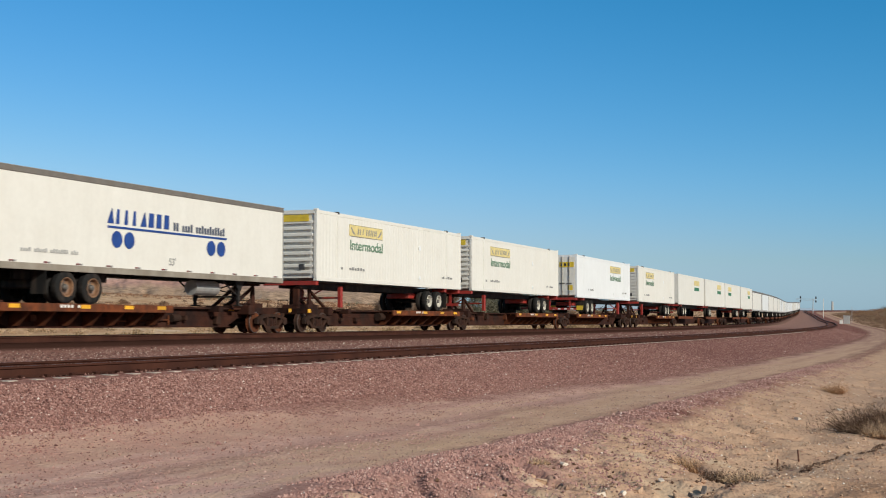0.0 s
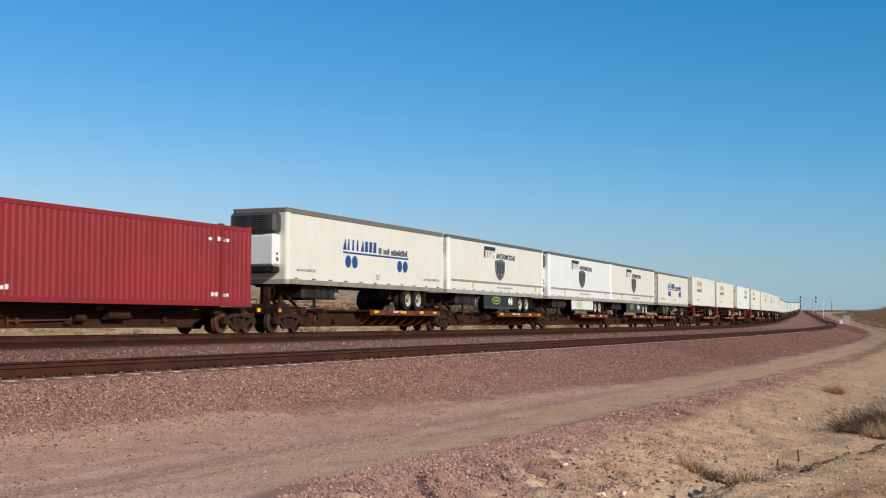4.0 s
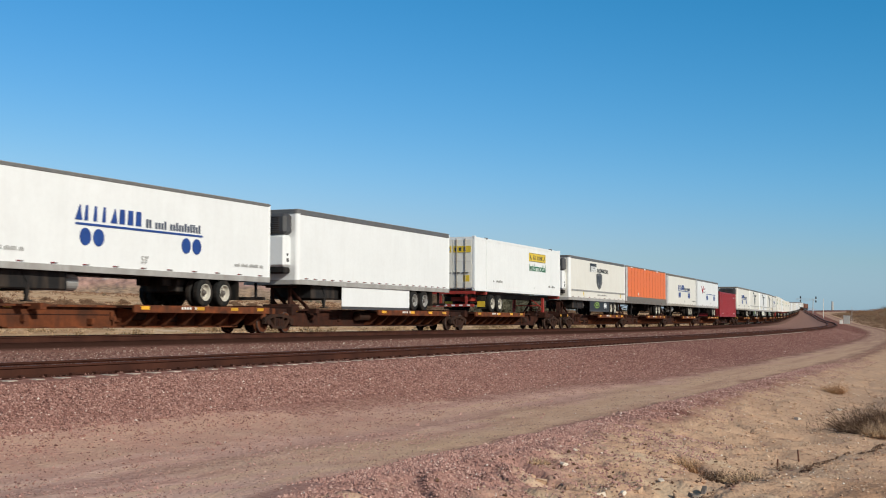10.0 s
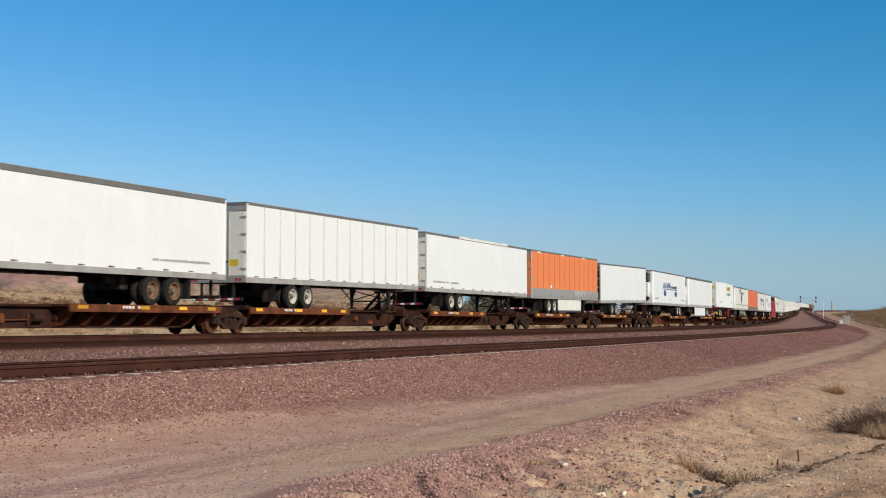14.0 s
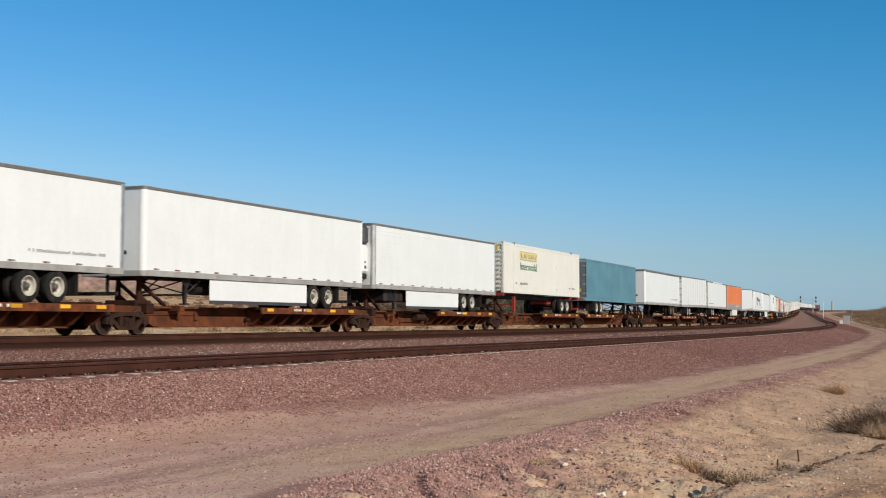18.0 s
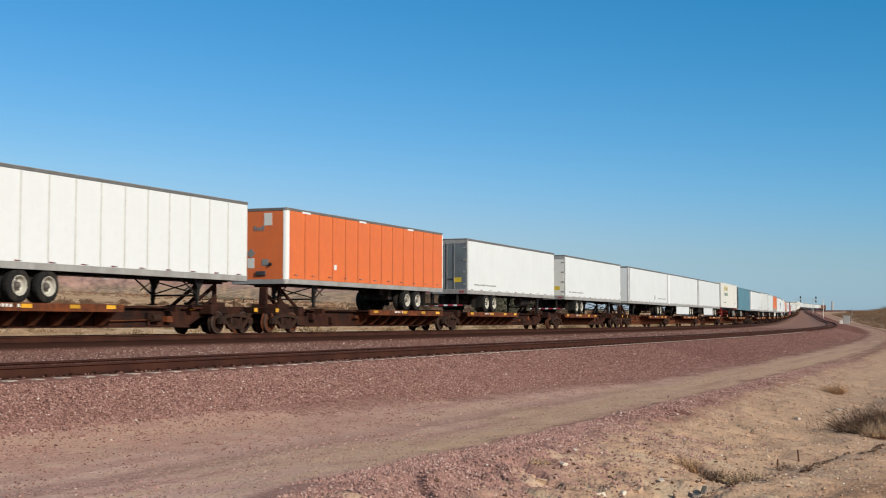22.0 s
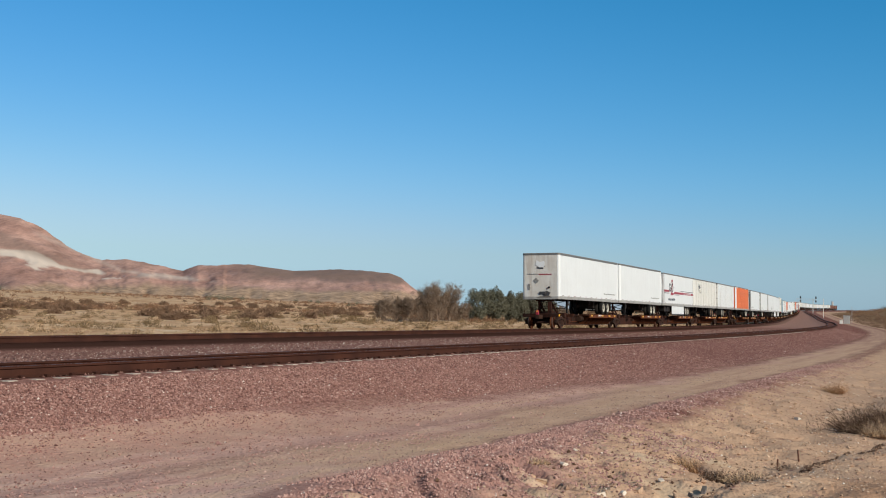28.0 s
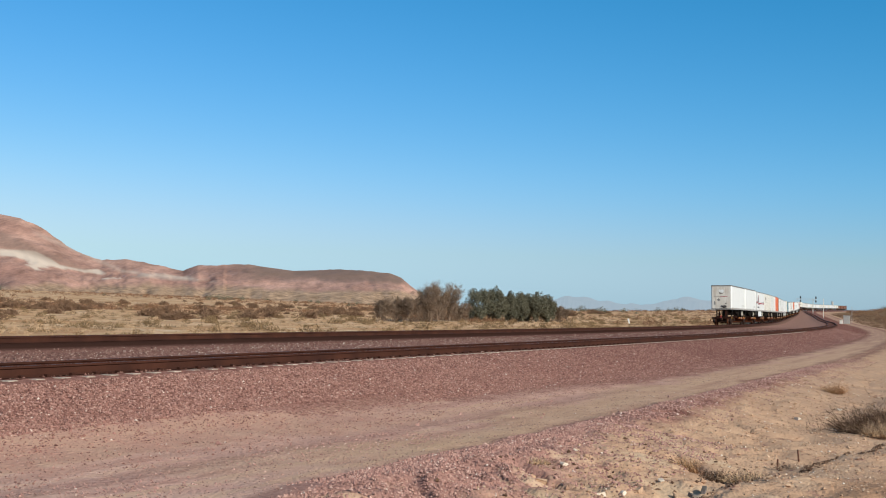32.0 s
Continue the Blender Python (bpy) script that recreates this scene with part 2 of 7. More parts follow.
rust_orange = stuff_of("orange_rust_deck_steel", (0.24, 0.068, 0.025), 0.8, second=(0.075, 0.03, 0.018), scale=2.2, amount=0.5, fine=16.0, bump=0.3, dirt=(0.05, 0.03, 0.02), dirt_amount=0.6, spec=0.15)
soot = stuff_of("dark_truck_casting", (0.030, 0.019, 0.015), 0.85, second=(0.055, 0.026, 0.017), scale=3.0, amount=0.5, fine=20.0, bump=0.3, spec=0.15)
wheel_steel = stuff_of("worn_wheel_tread", (0.13, 0.09, 0.075), 0.45, 0.5, amount=0.3)
pale_yellow = stuff_of("sun_bleached_yellow_panel", (0.84, 0.70, 0.30), 0.5, dirt=DIRT, dirt_amount=0.12, amount=0.2)
yellow = stuff_of("yellow_panel", (0.84, 0.61, 0.05), 0.5, dirt=DIRT, dirt_amount=0.12, amount=0.2)
amber = stuff_of("amber_reflector", (0.88, 0.45, 0.03), 0.35, amount=0.2, random_tint=0.3)
blue_ink = stuff_of("blue_lettering", (0.02, 0.07, 0.30), 0.45, amount=0.15, fine=8.0, bump=0.0)
dark_ink = stuff_of("charcoal_lettering", (0.035, 0.037, 0.045), 0.45, amount=0.2, fine=8.0, bump=0.0)
green_ink = stuff_of("green_lettering", (0.03, 0.20, 0.09), 0.45, amount=0.2, fine=8.0, bump=0.0)
faded_green = stuff_of("faded_green_lettering", (0.16, 0.30, 0.19), 0.5, amount=0.3, fine=8.0, bump=0.0)
red_ink = stuff_of("crimson_lettering", (0.42, 0.03, 0.06), 0.45, amount=0.2, fine=8.0, bump=0.0)
grey_ink = stuff_of("faded_grey_lettering", (0.30, 0.30, 0.29), 0.5, amount=0.2, fine=8.0, bump=0.0)
tape_maroon = stuff_of("dull_maroon_tape", (0.23, 0.03, 0.04), 0.5, amount=0.25, fine=8.0, bump=0.0)
faint_ink = stuff_of("faint_grey_lettering", (0.47, 0.47, 0.46), 0.5, amount=0.2, fine=8.0, bump=0.0)
lime = stuff_of("lime_green_badge", (0.30, 0.50, 0.08), 0.5, amount=0.2)


# ---- the ground: one sheet ----
def to_line(x, y):
    """Along-track and sideways distances (from the near track, towards the viewer) of points."""
    s = np.interp(y, LY, GRID)
    for _ in range(3):
        t = np.interp(s, GRID, LT)
        dx, dy = x - np.interp(s, GRID, LX), y - np.interp(s, GRID, LY)
        s = s + np.clip(dx * np.cos(t) + dy * np.sin(t), -300, 300)
    t = np.interp(s, GRID, LT)
    dx, dy = x - np.interp(s, GRID, LX), y - np.interp(s, GRID, LY)
    return s, dx * np.sin(t) - dy * np.cos(t) - APART


SECTION = ((-5000, -1.05), (-17.5, -1.05), (-15.0, -0.62), (-13.2, -0.178), (-10.0, -0.178), (-9.0, -0.36), (-2.6, -0.34), (-1.4, -0.185),
           (0.85, -0.178), (1.04, -0.166), (1.10, -0.180), (1.28, -0.186), (1.36, -0.190), (1.45, -0.200), (2.1, -0.33), (4.5, -0.82), (5.3, -0.88), (6.0, -0.93), (6.4, -0.90), (7.4, -0.91), (8.3, -0.90), (8.8, -0.84), (9.3, -0.83),
           (10.0, -0.98), (11.2, -1.19), (12.0, -1.27), (12.6, -1.25), (16.0, -1.25), (40.0, -1.15), (5000, -1.1))
# rills and chutes washed into the bank beside the road: x and y of the upper and the lower end, depth, width
RILLS = ((0.98, 17.45, 1.90, 16.05, 0.17, 0.34), (3.72, 20.7, 4.30, 18.75, 0.13, 0.36), (-0.35, 15.3, 0.35, 13.5, 0.06, 0.40),
         (0.45, 16.9, 1.35, 15.2, 0.06, 0.45), (5.9, 27.0, 6.9, 24.3, 0.07, 0.6))
CHUTES = ((3.72, 22.9, 4.55, 20.1, 0.34), (0.62, 16.45, 1.40, 15.15, 0.20), (-1.35, 13.45, -0.35, 13.3, 0.22), (2.9, 17.9, 3.3, 16.6, 0.4), (1.75, 16.9, 2.4, 15.6, 0.25))


GULLY = ((-34, -26, -24.5, -23.4, -21.2, -20.0, -17.0, -8, 5, 40), (11.6, 11.95, 12.2, 12.45, 12.75, 13.05, 13.6, 15.3, 17.0, 24.0))


def smooth(a):
    a = np.clip(a, 0.0, 1.0)
    return a * a * (3 - 2 * a)


def waves(x, y, f, seed):
    """Cheap smooth unevenness, about -1 to 1."""
    r = np.random.RandomState(seed)
    out = np.zeros_like(x)
    for i in range(7):
        a, k, ph = r.uniform(0, math.tau), f * r.uniform(0.6, 1.7), r.uniform(0, math.tau)
        out += np.sin((x * math.cos(a) + y * math.sin(a)) * k + ph + 1.3 * np.sin((x * math.sin(a) - y * math.cos(a)) * k * 0.6 + ph * 2))
    return out / 4.0


def lattice(i, j, seed):
    h = (i * 374761393 + j * 668265263 + seed * 974711) & 0xffffffff
    h = ((h ^ (h >> 13)) * 1274126177) & 0xffffffff
    return ((h ^ (h >> 16)) & 0xffff) / 32767.5 - 1.0


def lumps(x, y, f, seed, octaves=3):
    """Irregular unevenness with finer and finer lumps, about -1 to 1."""
    x, y = np.clip(np.asarray(x, float), -9000, 9000), np.clip(np.asarray(y, float), -9000, 9000)
    out, amp = 0.0, 1.0
    for o in range(octaves):
        i, j = np.floor(x * f).astype(np.int64), np.floor(y * f).astype(np.int64)
        a, b = smooth(x * f - i), smooth(y * f - j)
        n = [[lattice(i + p, j + q, seed + o) for q in (0, 1)] for p in (0, 1)]
        out = out + amp * ((n[0][0] * (1 - a) + n[1][0] * a) * (1 - b) + (n[0][1] * (1 - a) + n[1][1] * a) * b)
        amp, f = amp * 0.5, f * 2.13
    return out


def beside(x, y, ax, ay, bx, by):
    """Share of the way from a to b, and distance to the right of it seen from the viewer's side."""
    dx, dy = bx - ax, by - ay
    ln = math.hypot(dx, dy)
    return ((x - ax) * dx + (y - ay) * dy) / ln ** 2, (-(x - ax) * dy + (y - ay) * dx) / ln


def chute_share(x, y):
    out = np.zeros_like(x)
    for ax, ay, bx, by, wide in CHUTES:
        t, e = beside(x, y, ax, ay, bx, by)
        e = e + 0.10 * lumps(x, y, 2.3, 31)
        out = np.maximum(out, smooth((t + 0.1) / 0.25) * smooth((1.15 - t) / 0.4) * smooth((wide * (0.6 + 0.7 * np.clip(t, 0, 1)) - np.abs(e)) / 0.16))
    return out


def squeezed(s, v):
    """Sideways distance with the two tracks' gap set back to its width near by."""
    gap = APART - drift(s)
    return np.where(v > 0, v, np.where(v > -gap, v * APART / gap, v - (APART - gap)))


def ground_z(x, y):
    x, y = np.asarray(x, float), np.asarray(y, float)
    s, v = to_line(x, y)
    v = squeezed(s, v)
    h = np.interp(v, [p[0] for p in SECTION], [p[1] for p in SECTION])
    # the washed-out gully beside the road, with a low broken ledge on its near side
    vg = np.interp(s, GULLY[0], GULLY[1]) + 0.10 * np.sin(s * 2.1) + 0.06 * np.sin(s * 5.3)
    here = smooth((s + 31) / 4.0) * smooth((40 - s) / 30.0)
    broken = 0.8 + 0.35 * lumps(x, y, 1.1, 9)
    h = h - here * 0.09 * broken * np.exp(-((v - vg + 0.35) / 0.42) ** 2) + here * 0.07 * broken * smooth((v - vg) / 0.16) * smooth((vg + 1.4 - v) / 0.9)
    h = h - 0.075 * smooth((s + 2.0) / 30.0) * np.exp(-((v - 9.1) / 0.55) ** 2)          # the berm is lower farther on
    # the bank: rills that run down it, a crust of lumps between them
    close = smooth((60 - np.abs(s + 20)) / 40.0) * smooth((s + 38) / 4.0)
    bank = smooth((v - 8.75) / 0.5) * close
    slope = bank * smooth((13.0 - v) / 1.2)
    silt = chute_share(x, y)
    worn = 1.0 - 0.85 * silt
    run = 1.0 - np.abs(lumps(s * 1.15 + 0.25 * lumps(s, v, 1.5, 41), v * 0.28, 1.0, 42, 2))
    h = h - 0.10 * slope * worn * np.clip(run, 0, 1) ** 3
    crust = smooth((-22.5 - s) / 3.0)
    h = h + bank * worn * ((0.024 + 0.042 * crust) * lumps(x, y, 2.1, 43, 4) + 0.024 * crust * np.abs(lumps(x, y, 5.0, 44, 3)))
    h = h - 0.035 * silt
    for ax, ay, bx, by, depth, wide in RILLS:
        q, e = beside(x, y, ax, ay, bx, by)
        e = e + 0.07 * lumps(x, y, 3.0, 45)
        h = h - depth * smooth(q / 0.2) * smooth((1.0 - q) / 0.35) * smooth((e + wide) / wide) * (1 - smooth((e - 0.01) / 0.07))
    earthy = smooth((v - 9.3) / 1.5)
    h = h + earthy * 0.05 * waves(x, y, 1.7, 3) * smooth((400 - np.abs(s)) / 200)
    h = h + smooth((v - 4.2) / 0.8) * smooth((9.4 - v) / 0.8) * 0.018 * waves(x, y, 3.0, 5)
    h = h + 0.008 * waves(x, y, 9.0, 6) * smooth((80 - np.abs(v)) / 20)
    wild = smooth((-v - 16.0) / 4.0)
    h = h + wild * (0.22 * waves(x, y, 0.12, 7) + 0.10 * waves(x, y, 0.5, 8))
    # the country rises with the line, and to the hills
    base = np.interp(s, GRID, LZ)
    far_left = smooth((-v - 18.0) / 200.0)
    base = base * (1 - 0.75 * far_left)
    rise = 0.019 * np.maximum(0.0, -v - 110.0) * smooth((-v - 110.0) / 260.0)
    rise = np.minimum(rise, 26.0) * smooth((1500.0 - y) / 900.0)
    right = 0.005 * np.maximum(0.0, np.hypot(x, y) - 150.0) * smooth((v - 15.0) / 60.0)
    return base + h + rise + np.minimum(right, 9.0)


def spaced(*legs):
    out = []
    for a, b, n, g in legs:
        t = np.linspace(0, 1, n, endpoint=False)
        out.append(a + (b - a) * t ** g)
    return np.concatenate(out)


def make_ground():
    ys = np.concatenate([[-3500, -1500, -600, -250, -120], np.arange(-60, -12, 3.0), np.arange(-12, 8, 1.0), np.arange(8, 12.8, 0.4), np.arange(12.8, 21, 0.06), np.arange(21, 30, 0.12), np.arange(30, 64, 0.4), spaced((64, 420, 90, 1.5), (420, 4700, 60, 1.8)), [4700]])
    left = -spaced((18, 120, 70, 1.4), (120, 4000, 60, 2.0))[::-1] - 0.0
    ws = np.concatenate([[-4000], left, np.arange(-18, 0.85, 0.33), np.arange(0.85, 1.8, 0.06), np.arange(1.8, 8.6, 0.3), np.arange(8.6, 13.4, 0.065), np.arange(13.4, 16, 0.12), np.arange(16, 20, 0.33), spaced((20, 90, 60, 1.3), (90, 4000, 45, 2.2)), [4000]])
    s = np.interp(ys, LY, GRID)
    t = np.interp(s, GRID, LT)
    x0 = np.interp(s, GRID, LX) + APART / np.sin(t)
    X = x0[:, None] + ws[None, :]
    Y = np.repeat(ys[:, None], len(ws), 1)
    Z = ground_z(X, Y)
    nr, nc = X.shape
    idx = np.arange(nr * nc).reshape(nr, nc)
    faces = np.stack([idx[:-1, :-1], idx[:-1, 1:], idx[1:, 1:], idx[1:, :-1]], -1).reshape(-1, 4)
    me = bpy.data.meshes.new("ground")
    me.from_pydata(np.stack([X, Y, Z], -1).reshape(-1, 3).tolist(), [], faces.tolist())
    S, V = to_line(X, Y)
    V = squeezed(S, V)
    for name, val in (("across", V), ("along", S), ("silt", chute_share(X, Y))):
        a = me.attributes.new(name, "FLOAT", "POINT")
        a.data.foreach_set("value", val.reshape(-1).astype(np.float32))
    me.polygons.foreach_set("use_smooth", [True] * len(me.polygons))
    ob = new("ground", me)
    me.materials.append(ground_material())
    return tagged(ob, "desert ground with pink ballast shoulder, dirt service road and sandy wash", "ground", kind="structure")


def ground_material():
    m = bpy.data.materials.new("desert_ground")
    m.use_nodes = True
    n, l = m.node_tree.nodes, m.node_tree.links
    b = n["Principled BSDF"]
    b.inputs["Roughness"].default_value = 0.95
    b.inputs["Specular IOR Level"].default_value = 0.0
    pos = n.new("ShaderNodeNewGeometry").outputs["Position"]

    def noise_of(scale, detail=5.0, rough=0.6):
        t = n.new("ShaderNodeTexNoise")
        t.inputs["Scale"].default_value, t.inputs["Detail"].default_value, t.inputs["Roughness"].default_value = scale, detail, rough
        l.new(pos, t.inputs["Vector"])
        return t.outputs["Fac"]

    def calc(op, a, c=0.0):
        t = n.new("ShaderNodeMath")
        t.operation = op
        for i, q in enumerate((a, c)):
            if isinstance(q, (int, float)):
                t.inputs[i].default_value = q
            else:
                l.new(q, t.inputs[i])
        return t.outputs[0]

    def span(v, lo, hi):
        t = n.new("ShaderNodeMapRange")
        t.interpolation_type = "SMOOTHSTEP"
        t.inputs["From Min"].default_value, t.inputs["From Max"].default_value = lo, hi
        l.new(v, t.inputs["Value"])
        return t.outputs["Result"]

    def blend(f, a, c, mode="MIX"):
        t = n.new("ShaderNodeMix")
        t.data_type, t.blend_type = "RGBA", mode
        for key, q in (("Factor", f), ("A", a), ("B", c)):
            if isinstance(q, (int, float)):
                t.inputs[key].default_value = q
            elif isinstance(q, tuple):
                t.inputs[key].default_value = (*q, 1)
            else:
                l.new(q, t.inputs[key])
        return t.outputs["Result"]

    def attr(name):
        t = n.new("ShaderNodeAttribute")
        t.attribute_name = name
        return t.outputs["Fac"]

    across = attr("across")
    broad, mid, fine = noise_of(0.25), noise_of(1.7), noise_of(11.0, 6.0, 0.75)
    wob = calc("ADD", across, calc("MULTIPLY", calc("SUBTRACT", broad, 0.5), 2.2))
    wob = calc("ADD", wob, calc("MULTIPLY", calc("SUBTRACT", mid, 0.5), 1.0))
    toe = calc("ADD", wob, calc("MULTIPLY", span(attr("along"), -14.0, -29.0), 1.6))
    toe = calc("SUBTRACT", toe, calc("MULTIPLY", span(attr("along"), -18.0, 2.0), 0.8))       # the shoulder is narrower near by
    # stones of the ballast: cells of their own shade
    cell = n.new("ShaderNodeTexVoronoi")
    cell.inputs["Scale"].default_value = 17.0
    l.new(pos, cell.inputs["Vector"])
    shade = n.new("ShaderNodeSeparateColor")
    l.new(cell.outputs["Color"], shade.inputs[0])
    stone = n.new("ShaderNodeValToRGB")
    stone.color_ramp.elements[0].color, stone.color_ramp.elements[1].color = (0.16, 0.0745, 0.0617, 1), (0.41, 0.229, 0.187, 1)
    e = stone.color_ramp.elements.new(0.5)
    e.color = (0.295, 0.143, 0.119, 1)
    l.new(shade.outputs[0], stone.inputs["Fac"])
    # the ballast turns darker farther along the line
    ballast = blend(span(calc("ADD", attr("along"), calc("MULTIPLY", broad, 14.0)), -12.0, 25.0), stone.outputs["Color"], blend(1.0, stone.outputs["Color"], (0.74, 0.72, 0.74), "MULTIPLY"))
    grey = blend(calc("SUBTRACT", 0.55, calc("MULTIPLY", span(attr("along"), 60.0, 160.0), 0.45)), ballast, (0.17, 0.093, 0.077))
    dust = blend(span(mid, 0.3, 0.7), (0.54, 0.345, 0.24), (0.61, 0.41, 0.293))        # tan dust
    rosy = blend(span(mid, 0.3, 0.7), (0.54, 0.325, 0.265), (0.63, 0.40, 0.325))        # crushed pink stone
    road = blend(span(calc("ADD", wob, calc("MULTIPLY", calc("SUBTRACT", broad, 0.5), 3.0)), 5.9, 6.9), rosy, dust)
    road = blend(span(calc("ADD", attr("along"), calc("MULTIPLY", broad, 8.0)), -22.0, -27.0), road, blend(span(mid, 0.35, 0.65), blend(1.0, rosy, (1.1, 1.1, 1.12), "MULTIPLY"), (0.63, 0.41, 0.335)))
    road = blend(calc("MULTIPLY", span(attr("along"), -10.0, 20.0), 0.35), road, dust)
    road = blend(calc("MULTIPLY", span(attr("along"), 0.0, 110.0), 0.6), road, (0.36, 0.225, 0.185))
    road = blend(calc("MULTIPLY", span(fine, 0.5, 0.75), 0.7), road, (0.42, 0.255, 0.20))
    # wheel tracks: long streaks that follow the line
    lane = n.new("ShaderNodeCombineXYZ")
    l.new(across, lane.inputs[0])
    l.new(calc("MULTIPLY", attr("along"), 0.035), lane.inputs[1])
    streak = n.new("ShaderNodeTexNoise")
    streak.inputs["Scale"].default_value, streak.inputs["Detail"].default_value = 2.2, 5.0
    l.new(lane.outputs[0], streak.inputs["Vector"])
    road = blend(calc("MULTIPLY", span(streak.outputs["Fac"], 0.50, 0.66), 0.45), road, (0.62, 0.43, 0.285))
    road = blend(calc("MULTIPLY", calc("SUBTRACT", 1.0, span(streak.outputs["Fac"], 0.33, 0.48)), 0.4), road, (0.35, 0.19, 0.15))
    pebbly = blend(span(fine, 0.42, 0.60), road, ballast)
    ridge = calc("ABSOLUTE", calc("SUBTRACT", calc("ADD", across, calc("MULTIPLY", calc("SUBTRACT", mid, 0.5), 0.7)), 6.3))
    road = blend(calc("MULTIPLY", calc("MULTIPLY", calc("SUBTRACT", 1.0, span(ridge, 0.10, 0.5)), span(fine, 0.42, 0.56)), calc("SUBTRACT", 0.45, calc("MULTIPLY", span(attr("along"), -20.0, 0.0), 0.40))), road, ballast)
    # two wheel tracks of finer dust, gravel between and beside them
    rut = calc("MULTIPLY", span(toe, 4.9, 5.7), calc("SUBTRACT", 1.0, span(wob, 8.0, 8.7)))
    sand = blend(span(mid, 0.3, 0.7), (0.53, 0.34, 0.228), (0.61, 0.41, 0.282))
    sand = blend(span(fine, 0.5, 0.8), sand, (0.40, 0.265, 0.18))
    plain = blend(span(noise_of(0.06, 8.0), 0.35, 0.65), (0.53, 0.325, 0.185), (0.70, 0.49, 0.315))
    plain = blend(span(noise_of(0.11, 4.0), 0.54, 0.62), plain, (0.70, 0.53, 0.37))
    plain = blend(span(noise_of(0.45, 8.0, 0.7), 0.45, 0.7), plain, (0.40, 0.22, 0.115))
    col = blend(span(calc("ADD", across, calc("MULTIPLY", mid, 1.0)), -10.5, -9.0), grey, blend(span(across, -3.5, -1.0), grey, ballast))
    col = blend(calc("MULTIPLY", calc("MULTIPLY", span(attr("along"), 90.0, 170.0), calc("SUBTRACT", 1.0, span(across, -2.0, 0.0))), 0.8), col, blend(span(fine, 0.35, 0.7), (0.37, 0.235, 0.20), (0.27, 0.165, 0.14)))
    # rust and oil that the wheels shed beside the rails
    for c in (0.0, -APART):
        near_rail = calc("ABSOLUTE", calc("SUBTRACT", across, c))
        col = blend(calc("MULTIPLY", calc("SUBTRACT", 1.0, span(near_rail, 1.9 if c else 0.95, 2.5 if c else 1.15)), calc("MULTIPLY", calc("SUBTRACT", 1.0, calc("MULTIPLY", span(attr("along"), 110.0, 240.0), 0.6)), 0.94 if c else 0.8)), col, (0.05, 0.024, 0.018))
    col = blend(span(toe, 4.2, 5.6), col, pebbly)
    col = blend(rut, col, road)
    earth_toe = calc("MULTIPLY", calc("MULTIPLY", span(toe, 5.0, 5.6), calc("SUBTRACT", 1.0, span(toe, 6.5, 7.2))), span(attr("along"), -18.0, -25.0))
    col = blend(earth_toe, col, blend(span(mid, 0.35, 0.65), (0.52, 0.305, 0.24), (0.56, 0.35, 0.265)))
    col = blend(calc("MULTIPLY", span(wob, 8.2, 8.8), calc("SUBTRACT", 1.0, calc("MULTIPLY", span(attr("along"), -8.0, 22.0), 0.7))), col, blend(span(attr("along"), -16.0, -24.0), ballast, blend(0.45, ballast, (0.55, 0.335, 0.285))))
    col = blend(span(calc("ADD", wob, calc("MULTIPLY", span(attr("along"), -20.0, -29.0), -1.0)), 9.0, 9.9), col, blend(span(noise_of(2.4, 6.0, 0.7), 0.52, 0.66), sand, pebbly))
    crust = calc("MULTIPLY", calc("MULTIPLY", span(wob, 9.3, 10.0), calc("SUBTRACT", 1.0, span(wob, 12.6, 13.6))), span(attr("along"), -20.0, -24.0))
    col = blend(calc("MULTIPLY", crust, calc("MULTIPLY", span(noise_of(1.1, 7.0, 0.7), 0.54, 0.64), 0.75)), col, (0.68, 0.50, 0.35))       # pale crust between the rills
    stony = calc("MULTIPLY", calc("MULTIPLY", span(wob, 9.0, 10.2), span(attr("along"), -20.0, 0.0)), span(noise_of(1.6, 7.0, 0.75), 0.36, 0.60))
    col = blend(calc("MULTIPLY", stony, 0.75), col, (0.42, 0.29, 0.215))
    silt = blend(span(fine, 0.4, 0.8), (0.66, 0.475, 0.325), (0.58, 0.405, 0.27))
    col = blend(attr("silt"), col, silt)
    # packed earth of a track on the viewer's side of the wash
    packed = calc("MULTIPLY", span(calc("SUBTRACT", wob, calc("MULTIPLY", attr("along"), 0.085)), 15.2, 15.9), calc("SUBTRACT", 1.0, span(attr("along"), 0.0, 40.0)))
    col = blend(packed, col, blend(span(fine, 0.4, 0.7), (0.44, 0.27, 0.175), (0.36, 0.22, 0.15)))
    # brown scrubby country beyond the wash
    brown = blend(span(noise_of(0.2, 8.0, 0.7), 0.4, 0.6), (0.19, 0.117, 0.072), (0.31, 0.203, 0.126))
    away = calc("MULTIPLY", span(wob, 12.0, 20.0), span(attr("along"), 30.0, 130.0))
    col = blend(away, col, brown)
    col = blend(span(calc("MULTIPLY", wob, -1.0), 14.3, 16.5), col, plain)
    l.new(col, b.inputs["Base Color"])
    bp = n.new("ShaderNodeBump")
    bp.inputs["Strength"].default_value, bp.inputs["Distance"].default_value = 0.8, 0.03
    rough = calc("ADD", calc("MULTIPLY", fine, 0.7), calc("MULTIPLY", cell.outputs["Distance"], -0.6))
    l.new(rough, bp.inputs["Height"])
    l.new(bp.outputs["Normal"], b.inputs["Normal"])
    return m


make_ground()


